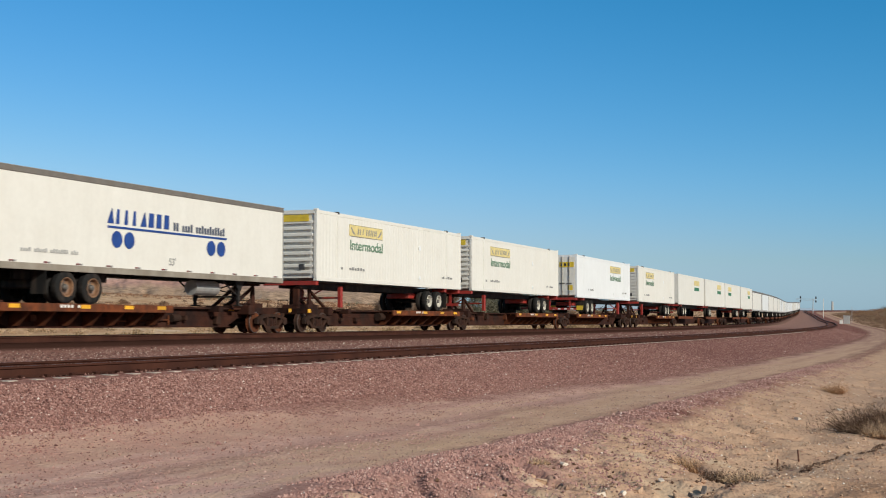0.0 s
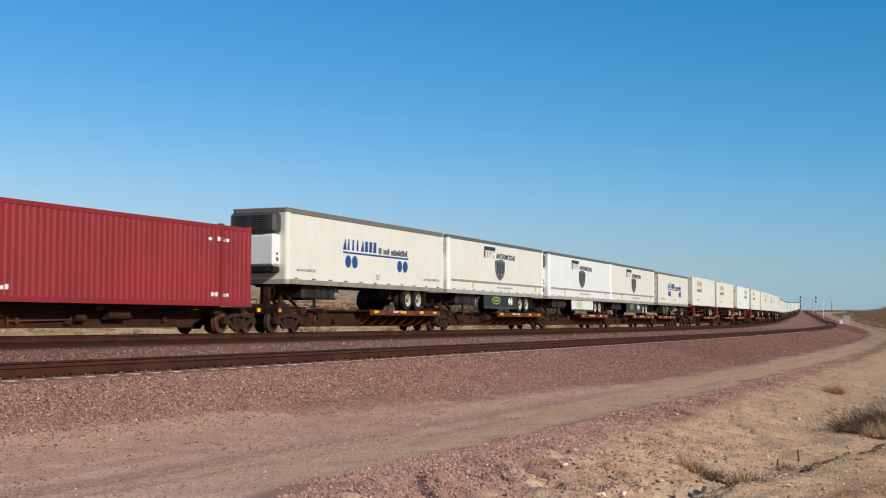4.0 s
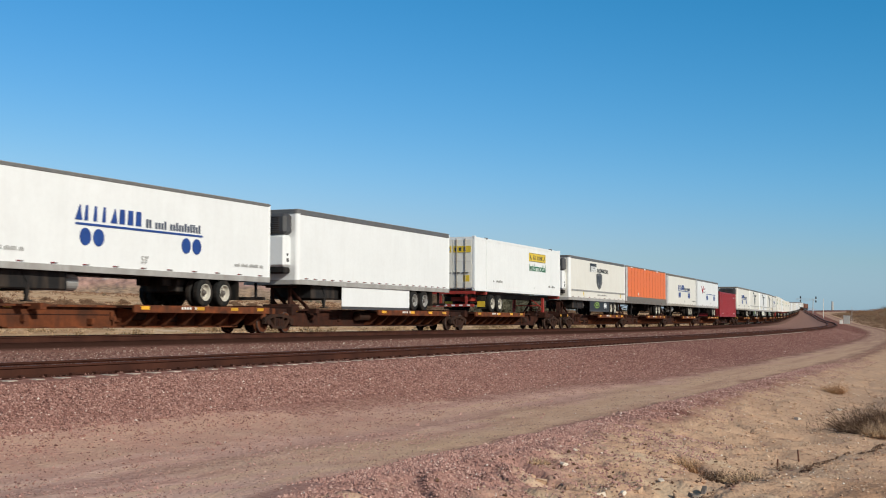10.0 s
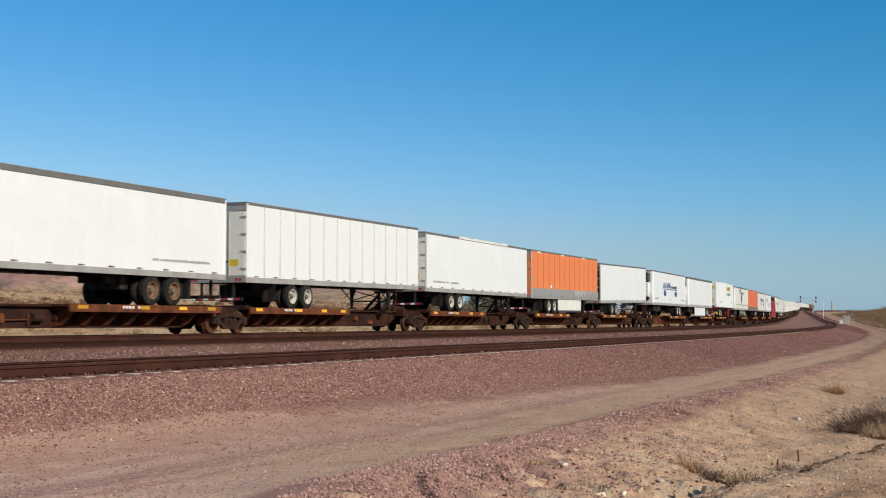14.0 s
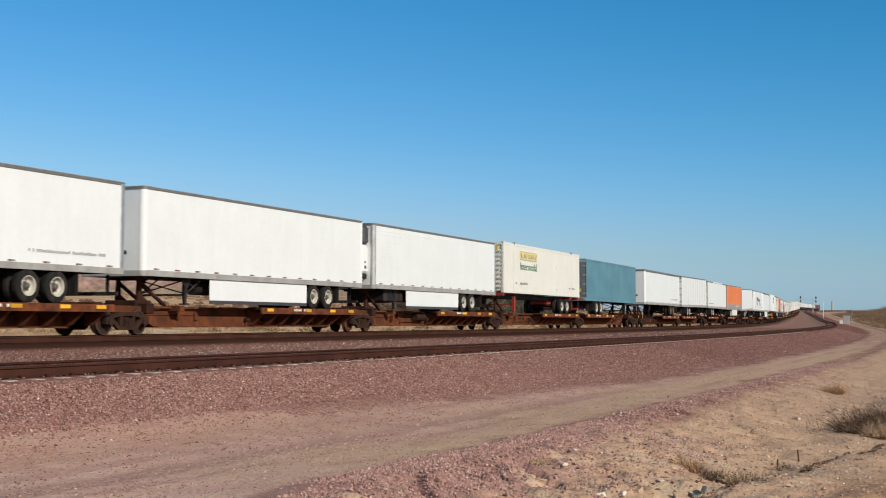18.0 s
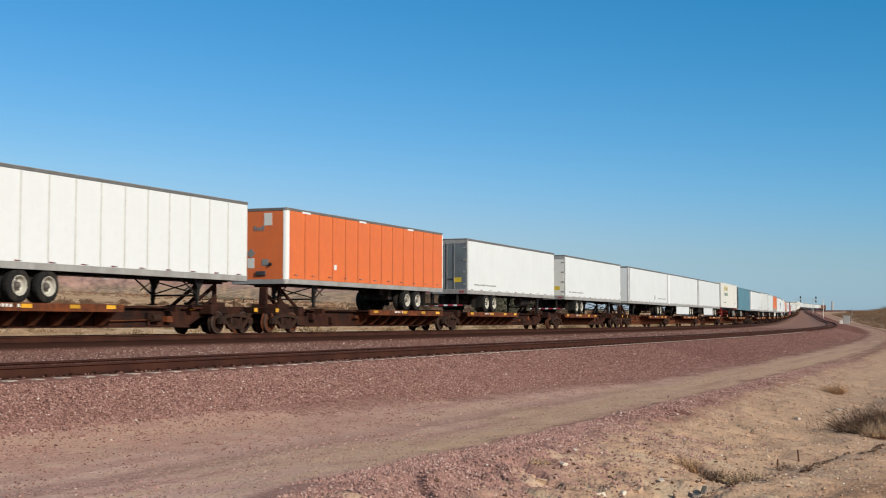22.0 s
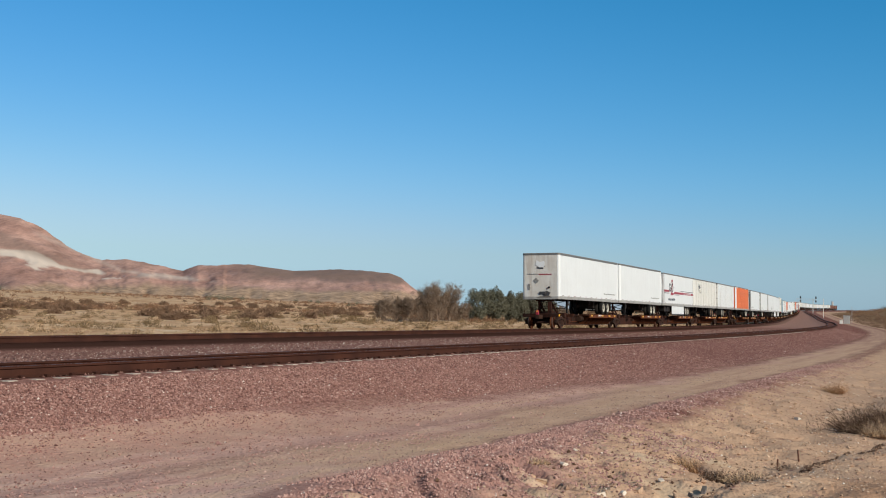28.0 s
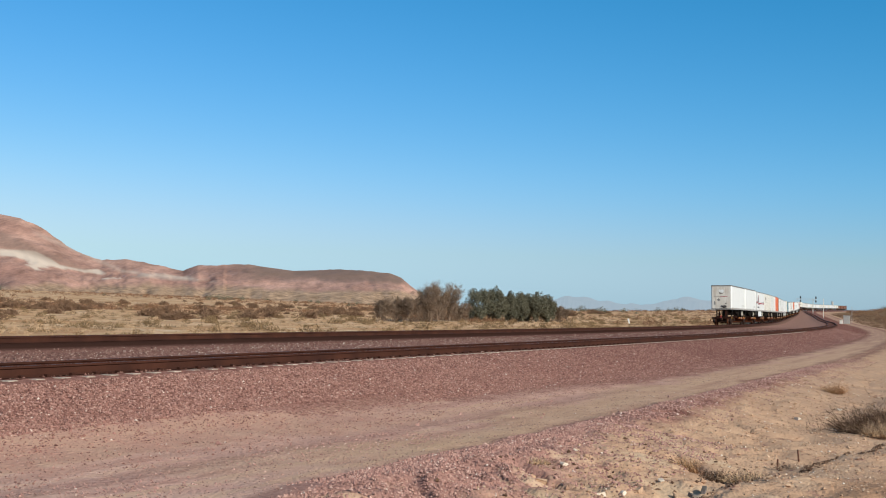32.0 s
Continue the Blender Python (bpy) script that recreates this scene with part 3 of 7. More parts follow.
# ---- the two tracks: rails and ties ----
rail_rust = stuff_of("rusty_rail_steel", (0.076, 0.030, 0.020), 0.9, second=(0.048, 0.020, 0.015), scale=1.2, amount=0.4, fine=18.0, bump=0.2, spec=0.1)
rail_shine = stuff_of("polished_rail_head", (0.22, 0.17, 0.15), 0.45, 0.7, amount=0.2, bump=0.02)
concrete = stuff_of("pale_concrete_tie", (0.62, 0.54, 0.46), 0.9, second=(0.42, 0.34, 0.28), scale=2.5, amount=0.4, fine=22.0, bump=0.3, random_tint=0.15)
oily_concrete = stuff_of("oil_stained_concrete_tie", (0.10, 0.06, 0.047), 0.9, second=(0.06, 0.034, 0.026), scale=2.5, amount=0.4, fine=22.0, bump=0.3, random_tint=0.15)
RAIL = ((-0.075, -0.186), (0.075, -0.186), (0.075, -0.176), (0.012, -0.155), (0.010, -0.05), (0.036, -0.038), (0.036, -0.008), (0.026, 0.0),
        (-0.026, 0.0), (-0.036, -0.008), (-0.036, -0.038), (-0.010, -0.05), (-0.012, -0.155), (-0.075, -0.176))


def make_rail(offset, side):
    """One rail: its profile swept along the line, with a bright head."""
    ss = np.concatenate([np.arange(-140, 240, 3.0), np.arange(240, 1500, 12.0)])
    verts, faces, mats = [], [], []
    k = len(RAIL)
    for s in ss:
        m = line_pose(s, offset)
        verts += [m @ Vector((0, side * 0.7525 + y, z)) for y, z in RAIL]
    for i in range(len(ss) - 1):
        for j in range(k):
            faces.append((i * k + j, i * k + (j + 1) % k, (i + 1) * k + (j + 1) % k, (i + 1) * k + j))
            mats.append(1 if j == 7 else 0)
    me = bpy.data.meshes.new("rail")
    me.from_pydata(verts, [], faces)
    me.materials.append(rail_rust)
    me.materials.append(rail_shine)
    me.polygons.foreach_set("material_index", mats)
    return new("rail", me)


def tie_bmesh():
    bm = bmesh.new()
    v = [bm.verts.new(p) for p in ((-0.14, -1.29, -0.42), (0.14, -1.29, -0.42), (0.14, 1.29, -0.42), (-0.14, 1.29, -0.42),
                                   (-0.105, -1.27, -0.20), (0.105, -1.27, -0.20), (0.105, 1.27, -0.20), (-0.105, 1.27, -0.20))]
    for q in ((0, 3, 2, 1), (4, 5, 6, 7), (0, 1, 5, 4), (1, 2, 6, 5), (2, 3, 7, 6), (3, 0, 4, 7)):
        bm.faces.new([v[i] for i in q])
    return bm


def make_track(offset, name, label, near):
    track = tagged(new(name), label, "track", kind="structure")
    for side in (-1, 1):
        make_rail(offset, side).parent = track
    pitch, start = 0.6183, -27.2
    tie_stuff = concrete if near else oily_concrete
    tie = part("tie", tie_bmesh(), tie_stuff, track)
    clip = bmesh.new()
    for y in (-0.7525, 0.7525):
        for d in (-0.115, 0.115):
            box(clip, -0.05, 0.05, y + d - 0.035, y + d + 0.035, -0.205, -0.15)
    clip = part("rail_clip", clip, rail_rust, tie)
    tie.matrix_basis = line_pose(start, offset)
    lo, hi = (-12, 180) if near else (-20, 20)
    for i in range(lo, hi):
        if i:
            o = again(tie, track, "tie", line_pose(start + i * pitch, offset))
            if i < 66 and near:
                again(clip, o, "rail_clip")
    src = tie_bmesh()
    pts, quads = [v.co.copy() for v in src.verts], [[v.index for v in f.verts] for f in src.faces]
    src.free()
    verts, faces = [], []
    for i in list(range(-150, lo)) + list(range(hi, 1100)):
        m, b = line_pose(start + i * pitch, offset), len(verts)
        verts += [m @ p for p in pts]
        faces += [[b + j for j in q] for q in quads]
    me = bpy.data.meshes.new("ties")
    me.from_pydata(verts, [], faces)
    me.materials.append(tie_stuff)
    o = new("far_ties", me)
    o.parent = track
    o["kind"] = "stuff"
    return track


make_track(0.0, "track_far", "railway track with rusty rails on concrete ties, under the train", False)
make_track(APART, "track_near", "empty railway track with rusty rails on pale concrete ties", True)


# ---- hills and distant mountains ----
HILL = ((-420, 470), (-260, 420), (-120, 380), (-40, 373), (0, 378), (30, 384), (60, 400), (100, 425), (140, 446), (180, 461), (225, 458), (260, 466),
        (325, 479), (350, 469), (400, 470), (440, 468), (520, 479), (600, 477), (640, 479), (690, 485), (712, 493), (730, 507), (748, 520), (775, 536), (800, 548))


# a pale bank low on the big hill: bearing, upper and lower edge
BANK = ((0, 43, 64, 93, 107, 150, 175, 200), (438, 440, 443, 457, 466, 475, 475, 487), (456, 463, 475, 474, 477, 486, 489, 487))


def hill_material():
    m = stuff_of("eroded_reddish_hill", (0.60, 0.37, 0.297), 0.95, second=(0.40, 0.228, 0.182), scale=0.008, amount=0.6, fine=0.22, bump=0.0)
    n, l = m.node_tree.nodes, m.node_tree.links
    b = n["Principled BSDF"]
    b.inputs["Specular IOR Level"].default_value = 0.1
    old = b.inputs["Base Color"].links[0].from_socket
    pale = n.new("ShaderNodeAttribute")
    pale.attribute_name = "pale"
    dark = n.new("ShaderNodeAttribute")
    dark.attribute_name = "dark"
    mx = n.new("ShaderNodeMix")
    mx.data_type = "RGBA"
    mx.inputs["B"].default_value = (0.68, 0.57, 0.48, 1)
    my = n.new("ShaderNodeMix")
    my.data_type = "RGBA"
    my.inputs["B"].default_value = (0.22, 0.155, 0.125, 1)
    l.new(pale.outputs["Fac"], mx.inputs["Factor"])
    spots, tone, both = n.new("ShaderNodeTexNoise"), n.new("ShaderNodeMapRange"), n.new("ShaderNodeMix")
    spots.inputs["Scale"].default_value, spots.inputs["Detail"].default_value, spots.inputs["Roughness"].default_value = 0.045, 9.0, 0.78
    drawn = n.new("ShaderNodeMapping")          # scree that runs down the slope
    drawn.inputs["Scale"].default_value = (1.0, 0.2, 1.0)
    l.new(n["Texture Coordinate"].outputs["Object"], drawn.inputs["Vector"])
    l.new(drawn.outputs["Vector"], spots.inputs["Vector"])
    tone.inputs["From Min"].default_value, tone.inputs["From Max"].default_value = 0.38, 0.62
    tone.inputs["To Min"].default_value, tone.inputs["To Max"].default_value = 0.62, 1.25
    l.new(spots.outputs["Fac"], tone.inputs["Value"])
    both.data_type, both.blend_type = "RGBA", "MULTIPLY"
    both.inputs["Factor"].default_value = 1.0
    l.new(old, both.inputs["A"])
    l.new(tone.outputs["Result"], both.inputs["B"])
    l.new(both.outputs["Result"], mx.inputs["A"])
    l.new(dark.outputs["Fac"], my.inputs["Factor"])
    l.new(mx.outputs["Result"], my.inputs["A"])
    # gravel fans at the foot, speckled with scrub
    low, speck, dots, mz = n.new("ShaderNodeAttribute"), n.new("ShaderNodeTexNoise"), n.new("ShaderNodeValToRGB"), n.new("ShaderNodeMix")
    low.attribute_name = "foot"
    speck.inputs["Scale"].default_value, speck.inputs["Detail"].default_value, speck.inputs["Roughness"].default_value = 0.09, 8.0, 0.85
    l.new(n["Texture Coordinate"].outputs["Object"], speck.inputs["Vector"])
    dots.color_ramp.elements[0].position, dots.color_ramp.elements[1].position = 0.42, 0.60
    dots.color_ramp.elements[0].color, dots.color_ramp.elements[1].color = (0.27, 0.18, 0.115, 1), (0.60, 0.415, 0.285, 1)
    l.new(speck.outputs["Fac"], dots.inputs["Fac"])
    mz.data_type = "RGBA"
    l.new(low.outputs["Fac"], mz.inputs["Factor"])
    l.new(my.outputs["Result"], mz.inputs["A"])
    l.new(dots.outputs["Color"], mz.inputs["B"])
    l.new(mz.outputs["Result"], b.inputs["Base Color"])
    return m


def make_hills():
    """A range of eroded hills some 1.5 km off: ridge height by bearing, with spurs and gullies down its face."""
    hx = np.array([(p[0] - 784) / 2271.6 for p in HILL])
    hh = np.array([(546.1 + 0.02355 * (p[0] - 784) - p[1]) / 2271.6 * 1500.0 + 1.1 for p in HILL])
    br = np.linspace(hx[0], hx[-1], 420)
    rr = np.concatenate([np.linspace(860, 1500, 130), np.linspace(1510, 2300, 30)])
    ridge = np.interp(br, hx, hh)
    verts, pale, dark, low = [], [], [], []
    for i, r in enumerate(rr):
        for j, a in enumerate(br):
            x, y = a * r, r
            spur = noise.fractal(Vector((a * 34.0, r * 0.0015, 1.0)), 0.9, 2.1, 5)
            rough = noise.fractal(Vector((x * 0.012, y * 0.012, 4.0)), 0.9, 2.0, 5)
            rill = abs(noise.noise(Vector((a * 95.0 + 0.6 * rough, r * 0.0022, 7.0))))
            foot = 1020.0 + 110.0 * spur
            t = (r - foot) / (1500.0 - foot) if r < 1500 else 1.0 - (r - 1500) / 900.0
            t = max(0.0, min(1.0, t))
            prof = t ** (1.25 if r < 1500 else 1.0)
            edge = math.sin(math.pi * min(1.0, t)) if r < 1500 else 0.3
            k0 = a * 2271.6 + 784
            z = ridge[j] * prof + edge * (spur * (11.0 if k0 < 400 else 6.0) + rough * 4.0 - rill * (5.0 if k0 < 400 else 2.2)) * min(1.0, ridge[j] / 50.0)
            verts.append((x, y, z - 3.0 * (1 - t)))
            k = a * 2271.6 + 784
            up = 546.1 + 0.02355 * (k - 784) - (z - 1.1) / r * 2271.6          # how high this spot stands, as seen from the line
            fray = 7.0 * rough + 3.0 * spur
            bank = 0.0
            if k < 215:
                top = np.interp(k, BANK[0], BANK[1])
                foot_y = np.interp(k, BANK[0], BANK[2])
                bank = max(0.0, min(1.0, (up - top + fray * 0.25) / 2.0)) * max(0.0, min(1.0, (foot_y + fray - up) / 3.0))
                # the faint stripe below the ridge: its sunlit slope put into the pale colour
                bank = max(bank, 0.33 * max(0.0, 1.0 - abs(up - (418 + 0.43 * (k - 75))) / 6.0) * max(0.0, min(1.0, (k - 50) / 30.0)))
            elif k < 400:
                mid_y = 481.0 + 0.10 * (k - 228)
                bank = 0.75 * max(0.0, 1.0 - abs(up - mid_y) / (3.0 + 5.0 * abs(rough))) * max(0.0, min(1.0, 0.45 + rough * 2.2)) * min(1.0, (400 - k) / 60.0)
            pale.append(min(1.0, bank))
            dk = max(0.0, min(1.0, (k - 395) / 70.0)) * max(0.0, min(1.0, (497 + 0.03 * (k - 480) + 10 * spur - up) / 9.0)) * 0.8
            dk = max(dk, 0.55 * max(0.0, min(1.0, (438 + 0.35 * k + 10 * rough - up) / 12.0)) * max(0.0, min(1.0, (up - 405 - 0.42 * k) / 8.0)) * max(0.0, min(1.0, (190 - k) / 60.0)))
            dark.append(dk)
            low.append(max(0.0, min(1.0, (up - (494 + 0.022 * k - 7.0 * spur - 4.0 * rough)) / 9.0)))
    nb = len(br)
    faces = [(i * nb + j, i * nb + j + 1, (i + 1) * nb + j + 1, (i + 1) * nb + j) for i in range(len(rr) - 1) for j in range(nb - 1)]
    me = bpy.data.meshes.new("hill_range")
    me.from_pydata(verts, [], faces)
    for name, val in (("pale", pale), ("dark", dark), ("foot", low)):
        at = me.attributes.new(name, "FLOAT", "POINT")
        at.data.foreach_set("value", np.array(val, np.float32))
    me.polygons.foreach_set("use_smooth", [True] * len(me.polygons))
    me.materials.append(hill_material())
    return tagged(new("hill_range", me), "eroded red-brown desert hills with pale banks and a flat-topped mesa", "hills", kind="structure")


make_hills()


def make_mountains():
    """Faint blue mountains at the plain's edge; a glow stands in for haze."""
    m = bpy.data.materials.new("hazy_mountain_blue")
    m.use_nodes = True
    b = m.node_tree.nodes["Principled BSDF"]
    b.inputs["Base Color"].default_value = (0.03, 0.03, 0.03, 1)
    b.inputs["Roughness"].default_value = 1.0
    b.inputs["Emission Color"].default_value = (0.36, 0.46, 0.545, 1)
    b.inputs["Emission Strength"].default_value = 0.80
    bm = bmesh.new()
    for far, tall, seed in ((4600.0, 0.62, 3), (4500.0, 0.42, 8)):
        br = np.linspace((940 - 784) / 2271.6, (1545 - 784) / 2271.6, 90)
        k = br * 2271.6 + 784
        h = np.interp(k, (940, 985, 1010, 1045, 1080, 1110, 1150, 1185, 1215, 1260, 1330, 1392, 1430, 1545), (0, 17, 24, 19, 11, 6, 9, 16, 25, 22, 14, 12, 7, 0))
        h = np.maximum(0.0, h * tall / 0.62 * 0.8 + 2.2 * lumps(k, k * 0, 0.05, seed, 4)) + 10
        low = [bm.verts.new((a * (far - 200), far - 200, -5)) for a in br]
        top = [bm.verts.new((a * far, far, e / 2271.6 * far)) for a, e in zip(br, h)]
        for i in range(len(low) - 1):
            bm.faces.new((low[i], low[i + 1], top[i + 1], top[i]))
    return tagged(part("backdrop", bm, m, None), "faint desert mountains on the horizon, their blue haze painted as a glow", "mountains", kind="structure")


make_mountains()


# ---- loose stones ----
def strewn_material(name, tones):
    m = bpy.data.materials.new(name)
    m.use_nodes = True
    n, l = m.node_tree.nodes, m.node_tree.links
    b = n["Principled BSDF"]
    b.inputs["Roughness"].default_value = 0.9
    b.inputs["Specular IOR Level"].default_value = 0.2
    g = n.new("ShaderNodeNewGeometry")
    r = n.new("ShaderNodeValToRGB")
    els = r.color_ramp.elements
    els[0].position, els[0].color = tones[0][0], (*tones[0][1], 1)
    els[1].position, els[1].color = tones[-1][0], (*tones[-1][1], 1)
    for p, c in tones[1:-1]:
        e = els.new(p)
        e.color = (*c, 1)
    l.new(g.outputs["Random Per Island"], r.inputs["Fac"])
    t = n.new("ShaderNodeTexNoise")
    t.inputs["Scale"].default_value = 30.0
    l.new(g.outputs["Position"], t.inputs["Vector"])
    mx = n.new("ShaderNodeMix")
    mx.data_type, mx.blend_type = "RGBA", "OVERLAY"
    mx.inputs["Factor"].default_value = 0.35
    l.new(r.outputs["Color"], mx.inputs["A"])
    l.new(t.outputs["Fac"], mx.inputs["B"])
    l.new(mx.outputs["Result"], b.inputs["Base Color"])
    return m


def mesh_from(name, verts, faces, material):
    me = bpy.data.meshes.new(name)
    k = faces.shape[1]
    me.vertices.add(len(verts))
    me.vertices.foreach_set("co", verts.astype(np.float32).reshape(-1))
    me.loops.add(faces.size)
    me.loops.foreach_set("vertex_index", faces.astype(np.int32).reshape(-1))
    me.polygons.add(len(faces))
    me.polygons.foreach_set("loop_start", np.arange(0, faces.size, k, dtype=np.int32))
    me.update(calc_edges=True)
    me.shade_flat()
    me.materials.append(material)
    return new(name, me)


def at_line(s, v):
    t = np.interp(s, GRID, LT)
    u = v + APART
    return np.interp(s, GRID, LX) + np.sin(t) * u, np.interp(s, GRID, LY) - np.cos(t) * u


OCTA_V = np.array([(1, 0, 0), (-1, 0, 0), (0, 1, 0), (0, -1, 0), (0, 0, 1), (0, 0, -1)], float)
OCTA_F = np.array([(0, 2, 4), (2, 1, 4), (1, 3, 4), (3, 0, 4), (2, 0, 5), (1, 2, 5), (3, 1, 5), (0, 3, 5)])


def strew(name, label, zones, material, seed, gather=0.0, buried=False):
    """Stones in zones of (count, s from, s to, v from, v to, least size, greatest size, how strongly they gather at the small size)."""
    r = np.random.RandomState(seed)
    allv, allf, base = [], [], 0
    for count, s0, s1, v0, v1, a, b, bias in zones:
        s = s0 + (s1 - s0) * r.rand(count)
        v = v0 + (v1 - v0) * r.rand(count)
        x, y = at_line(s, v)
        if gather:          # thick in patches, thin between them
            keep = 0.5 * waves(x, y, gather, seed) + 0.35 * waves(x, y, gather * 3.1, seed + 1) > r.rand(count) * 1.1 - 0.55
            s, v, x, y = s[keep], v[keep], x[keep], y[keep]
            count = len(s)
        z = ground_z(x, y)
        size = (a + (b - a) * r.rand(count) ** bias) / 2
        k = OCTA_V[None] * (1 + 0.55 * (r.rand(count, 6, 1) - 0.5)) + 0.35 * (r.rand(count, 6, 3) - 0.5)
        if buried:          # the under side is in the ground
            k[:, :4, 2] -= 0.25
        k = k * np.stack([np.ones(count), 0.6 + 0.5 * r.rand(count), 0.5 + 0.4 * r.rand(count)], -1)[:, None, :]
        an = r.rand(count) * math.tau
        c, n = np.cos(an), np.sin(an)
        k = np.stack([k[..., 0] * c[:, None] - k[..., 1] * n[:, None], k[..., 0] * n[:, None] + k[..., 1] * c[:, None], k[..., 2]], -1)
        k = k * size[:, None, None] + np.stack([x, y, z + size * 0.25], -1)[:, None, :]
        allv.append(k.reshape(-1, 3))
        allf.append((OCTA_F[None, :4 if buried else 8] + (base + np.arange(count) * 6)[:, None, None]).reshape(-1, 3))
        base += count * 6
    ob = mesh_from(name, np.concatenate(allv), np.concatenate(allf), material)
    return tagged(ob, label, "stones", kind="stuff")


pink_stone = strewn_material("pink_quartzite", ((0.0, (0.15, 0.075, 0.063)), (0.3, (0.29, 0.148, 0.124)), (0.75, (0.385, 0.212, 0.176)), (0.985, (0.48, 0.30, 0.25)), (1.0, (0.72, 0.611, 0.542))))
dark_pink_stone = strewn_material("weathered_quartzite", ((0.0, (0.14, 0.072, 0.064)), (0.3, (0.25, 0.125, 0.11)), (0.75, (0.33, 0.178, 0.152)), (0.985, (0.42, 0.26, 0.22)), (1.0, (0.66, 0.56, 0.50))))
grey_stone = strewn_material("mixed_grey_ballast", ((0.0, (0.07, 0.0353, 0.0299)), (0.4, (0.21, 0.113, 0.095)), (0.8, (0.31, 0.188, 0.158)), (0.95, (0.42, 0.305, 0.262)), (1.0, (0.66, 0.58, 0.52))))
tan_stone = strewn_material("desert_rock", ((0.0, (0.34, 0.21, 0.145)), (0.35, (0.47, 0.306, 0.201)), (0.7, (0.56, 0.387, 0.266)), (0.95, (0.56, 0.42, 0.309)), (1.0, (0.82, 0.735, 0.645))))

spilled_stone = strewn_material("dusty_pink_gravel", ((0.0, (0.20, 0.108, 0.093)), (0.3, (0.37, 0.205, 0.178)), (0.75, (0.48, 0.285, 0.243)), (0.98, (0.57, 0.375, 0.32)), (1.0, (0.74, 0.64, 0.57))))
grit_stone = strewn_material("dark_road_grit", ((0.0, (0.16, 0.09, 0.07)), (0.5, (0.30, 0.18, 0.145)), (0.9, (0.42, 0.27, 0.22)), (1.0, (0.66, 0.55, 0.48))))
pebble_mix = strewn_material("mixed_pebbles", ((0.0, (0.20, 0.125, 0.085)), (0.5, (0.40, 0.26, 0.175)), (0.85, (0.60, 0.44, 0.33)), (1.0, (0.80, 0.70, 0.60))))
strew("ballast_stones", "angular pink quartzite ballast on the track shoulder",
      ((27000, -34, -19, 1.50, 3.75, 0.028, 0.066, 1.4), (4000, -34, -19, 3.5, 4.6, 0.02, 0.05, 2.0), (15000, -19, -9, 1.50, 4.6, 0.028, 0.068, 1.4), (6500, -9, -1, 1.50, 5.1, 0.028, 0.07, 1.4), (3500, -1, 12, 1.50, 5.4, 0.03, 0.075, 1.4), (3000, -40, -4, -1.2, 1.0, 0.03, 0.06, 1.2),
       (6000, -34, 10, 4.6, 6.0, 0.015, 0.045, 2.0)), pink_stone, 11)
strew("old_ballast_stones", "darker pink ballast farther along the shoulder",
      ((3500, -16, -6, 1.5, 4.7, 0.03, 0.07, 1.3), (6500, -6, 8, 1.5, 5.4, 0.03, 0.075, 1.3), (13000, 8, 50, 1.5, 5.6, 0.03, 0.080, 1.3), (7500, 50, 140, 1.6, 5.4, 0.05, 0.11, 1.4)), dark_pink_stone, 16, 0.0, True)
strew("track_bed_stones", "mixed grey and pink ballast between the tracks",
      ((25000, -30, 25, -9.35, -1.25, 0.03, 0.075, 1.4), (8000, 25, 110, -9.35, -1.25, 0.04, 0.10, 1.2)), grey_stone, 12, 0.0, True)
strew("road_grit", "fine dark grit scattered over the dirt road",
      ((16000, -34, -14, 3.7, 8.5, 0.010, 0.032, 2.0), (5000, -14, 12, 4.8, 8.6, 0.014, 0.04, 2.0)), grit_stone, 18, 0.7, True)
strew("road_gravel", "loose pinkish gravel along the dirt road's edge",
      ((9000, -36, 12, 5.2, 8.8, 0.010, 0.035, 2.5), (15000, -34, 25, 8.7, 10.3, 0.018, 0.06, 2.2), (3500, -36, -24, 6.2, 7.6, 0.015, 0.045, 1.6), (17000, -34, -20, 8.8, 11.2, 0.018, 0.06, 2.0), (8000, -33, -28.4, 9.6, 11.5, 0.02, 0.055, 1.6), (160, -34, 10, 5.0, 10.5, 0.05, 0.12, 2.0)), spilled_stone, 13, 0.9, True)
strew("bank_gravel", "pink gravel spilled down the bank below the road",
      ((1600, -32.5, -30.5, 8.8, 10.0, 0.018, 0.055, 1.8), (7000, -30.5, -27.0, 8.3, 10.0, 0.018, 0.055, 1.8), (6500, -27.0, -20, 8.5, 9.6, 0.018, 0.055, 1.8), (7000, -20, 14, 8.5, 9.5, 0.025, 0.07, 1.8)), spilled_stone, 17, 0.0, True)
strew("wash_rocks", "scattered tan rocks and pebbles in the sandy wash",
      ((13000, -32, 0, 9.8, 12.9, 0.010, 0.06, 3.0), (5000, -33, 5, 12.5, 17.0, 0.008, 0.04, 3.0), (3500, -30, -12, 11.8, 14.6, 0.010, 0.07, 2.5), (380, -32, 10, 9.5, 13.2, 0.05, 0.14, 2.5), (8000, 0, 60, 9.4, 22.0, 0.03, 0.10, 2.5), (5000, -16, 8, 9.2, 14.0, 0.015, 0.07, 2.5)), tan_stone, 14, 1.1)

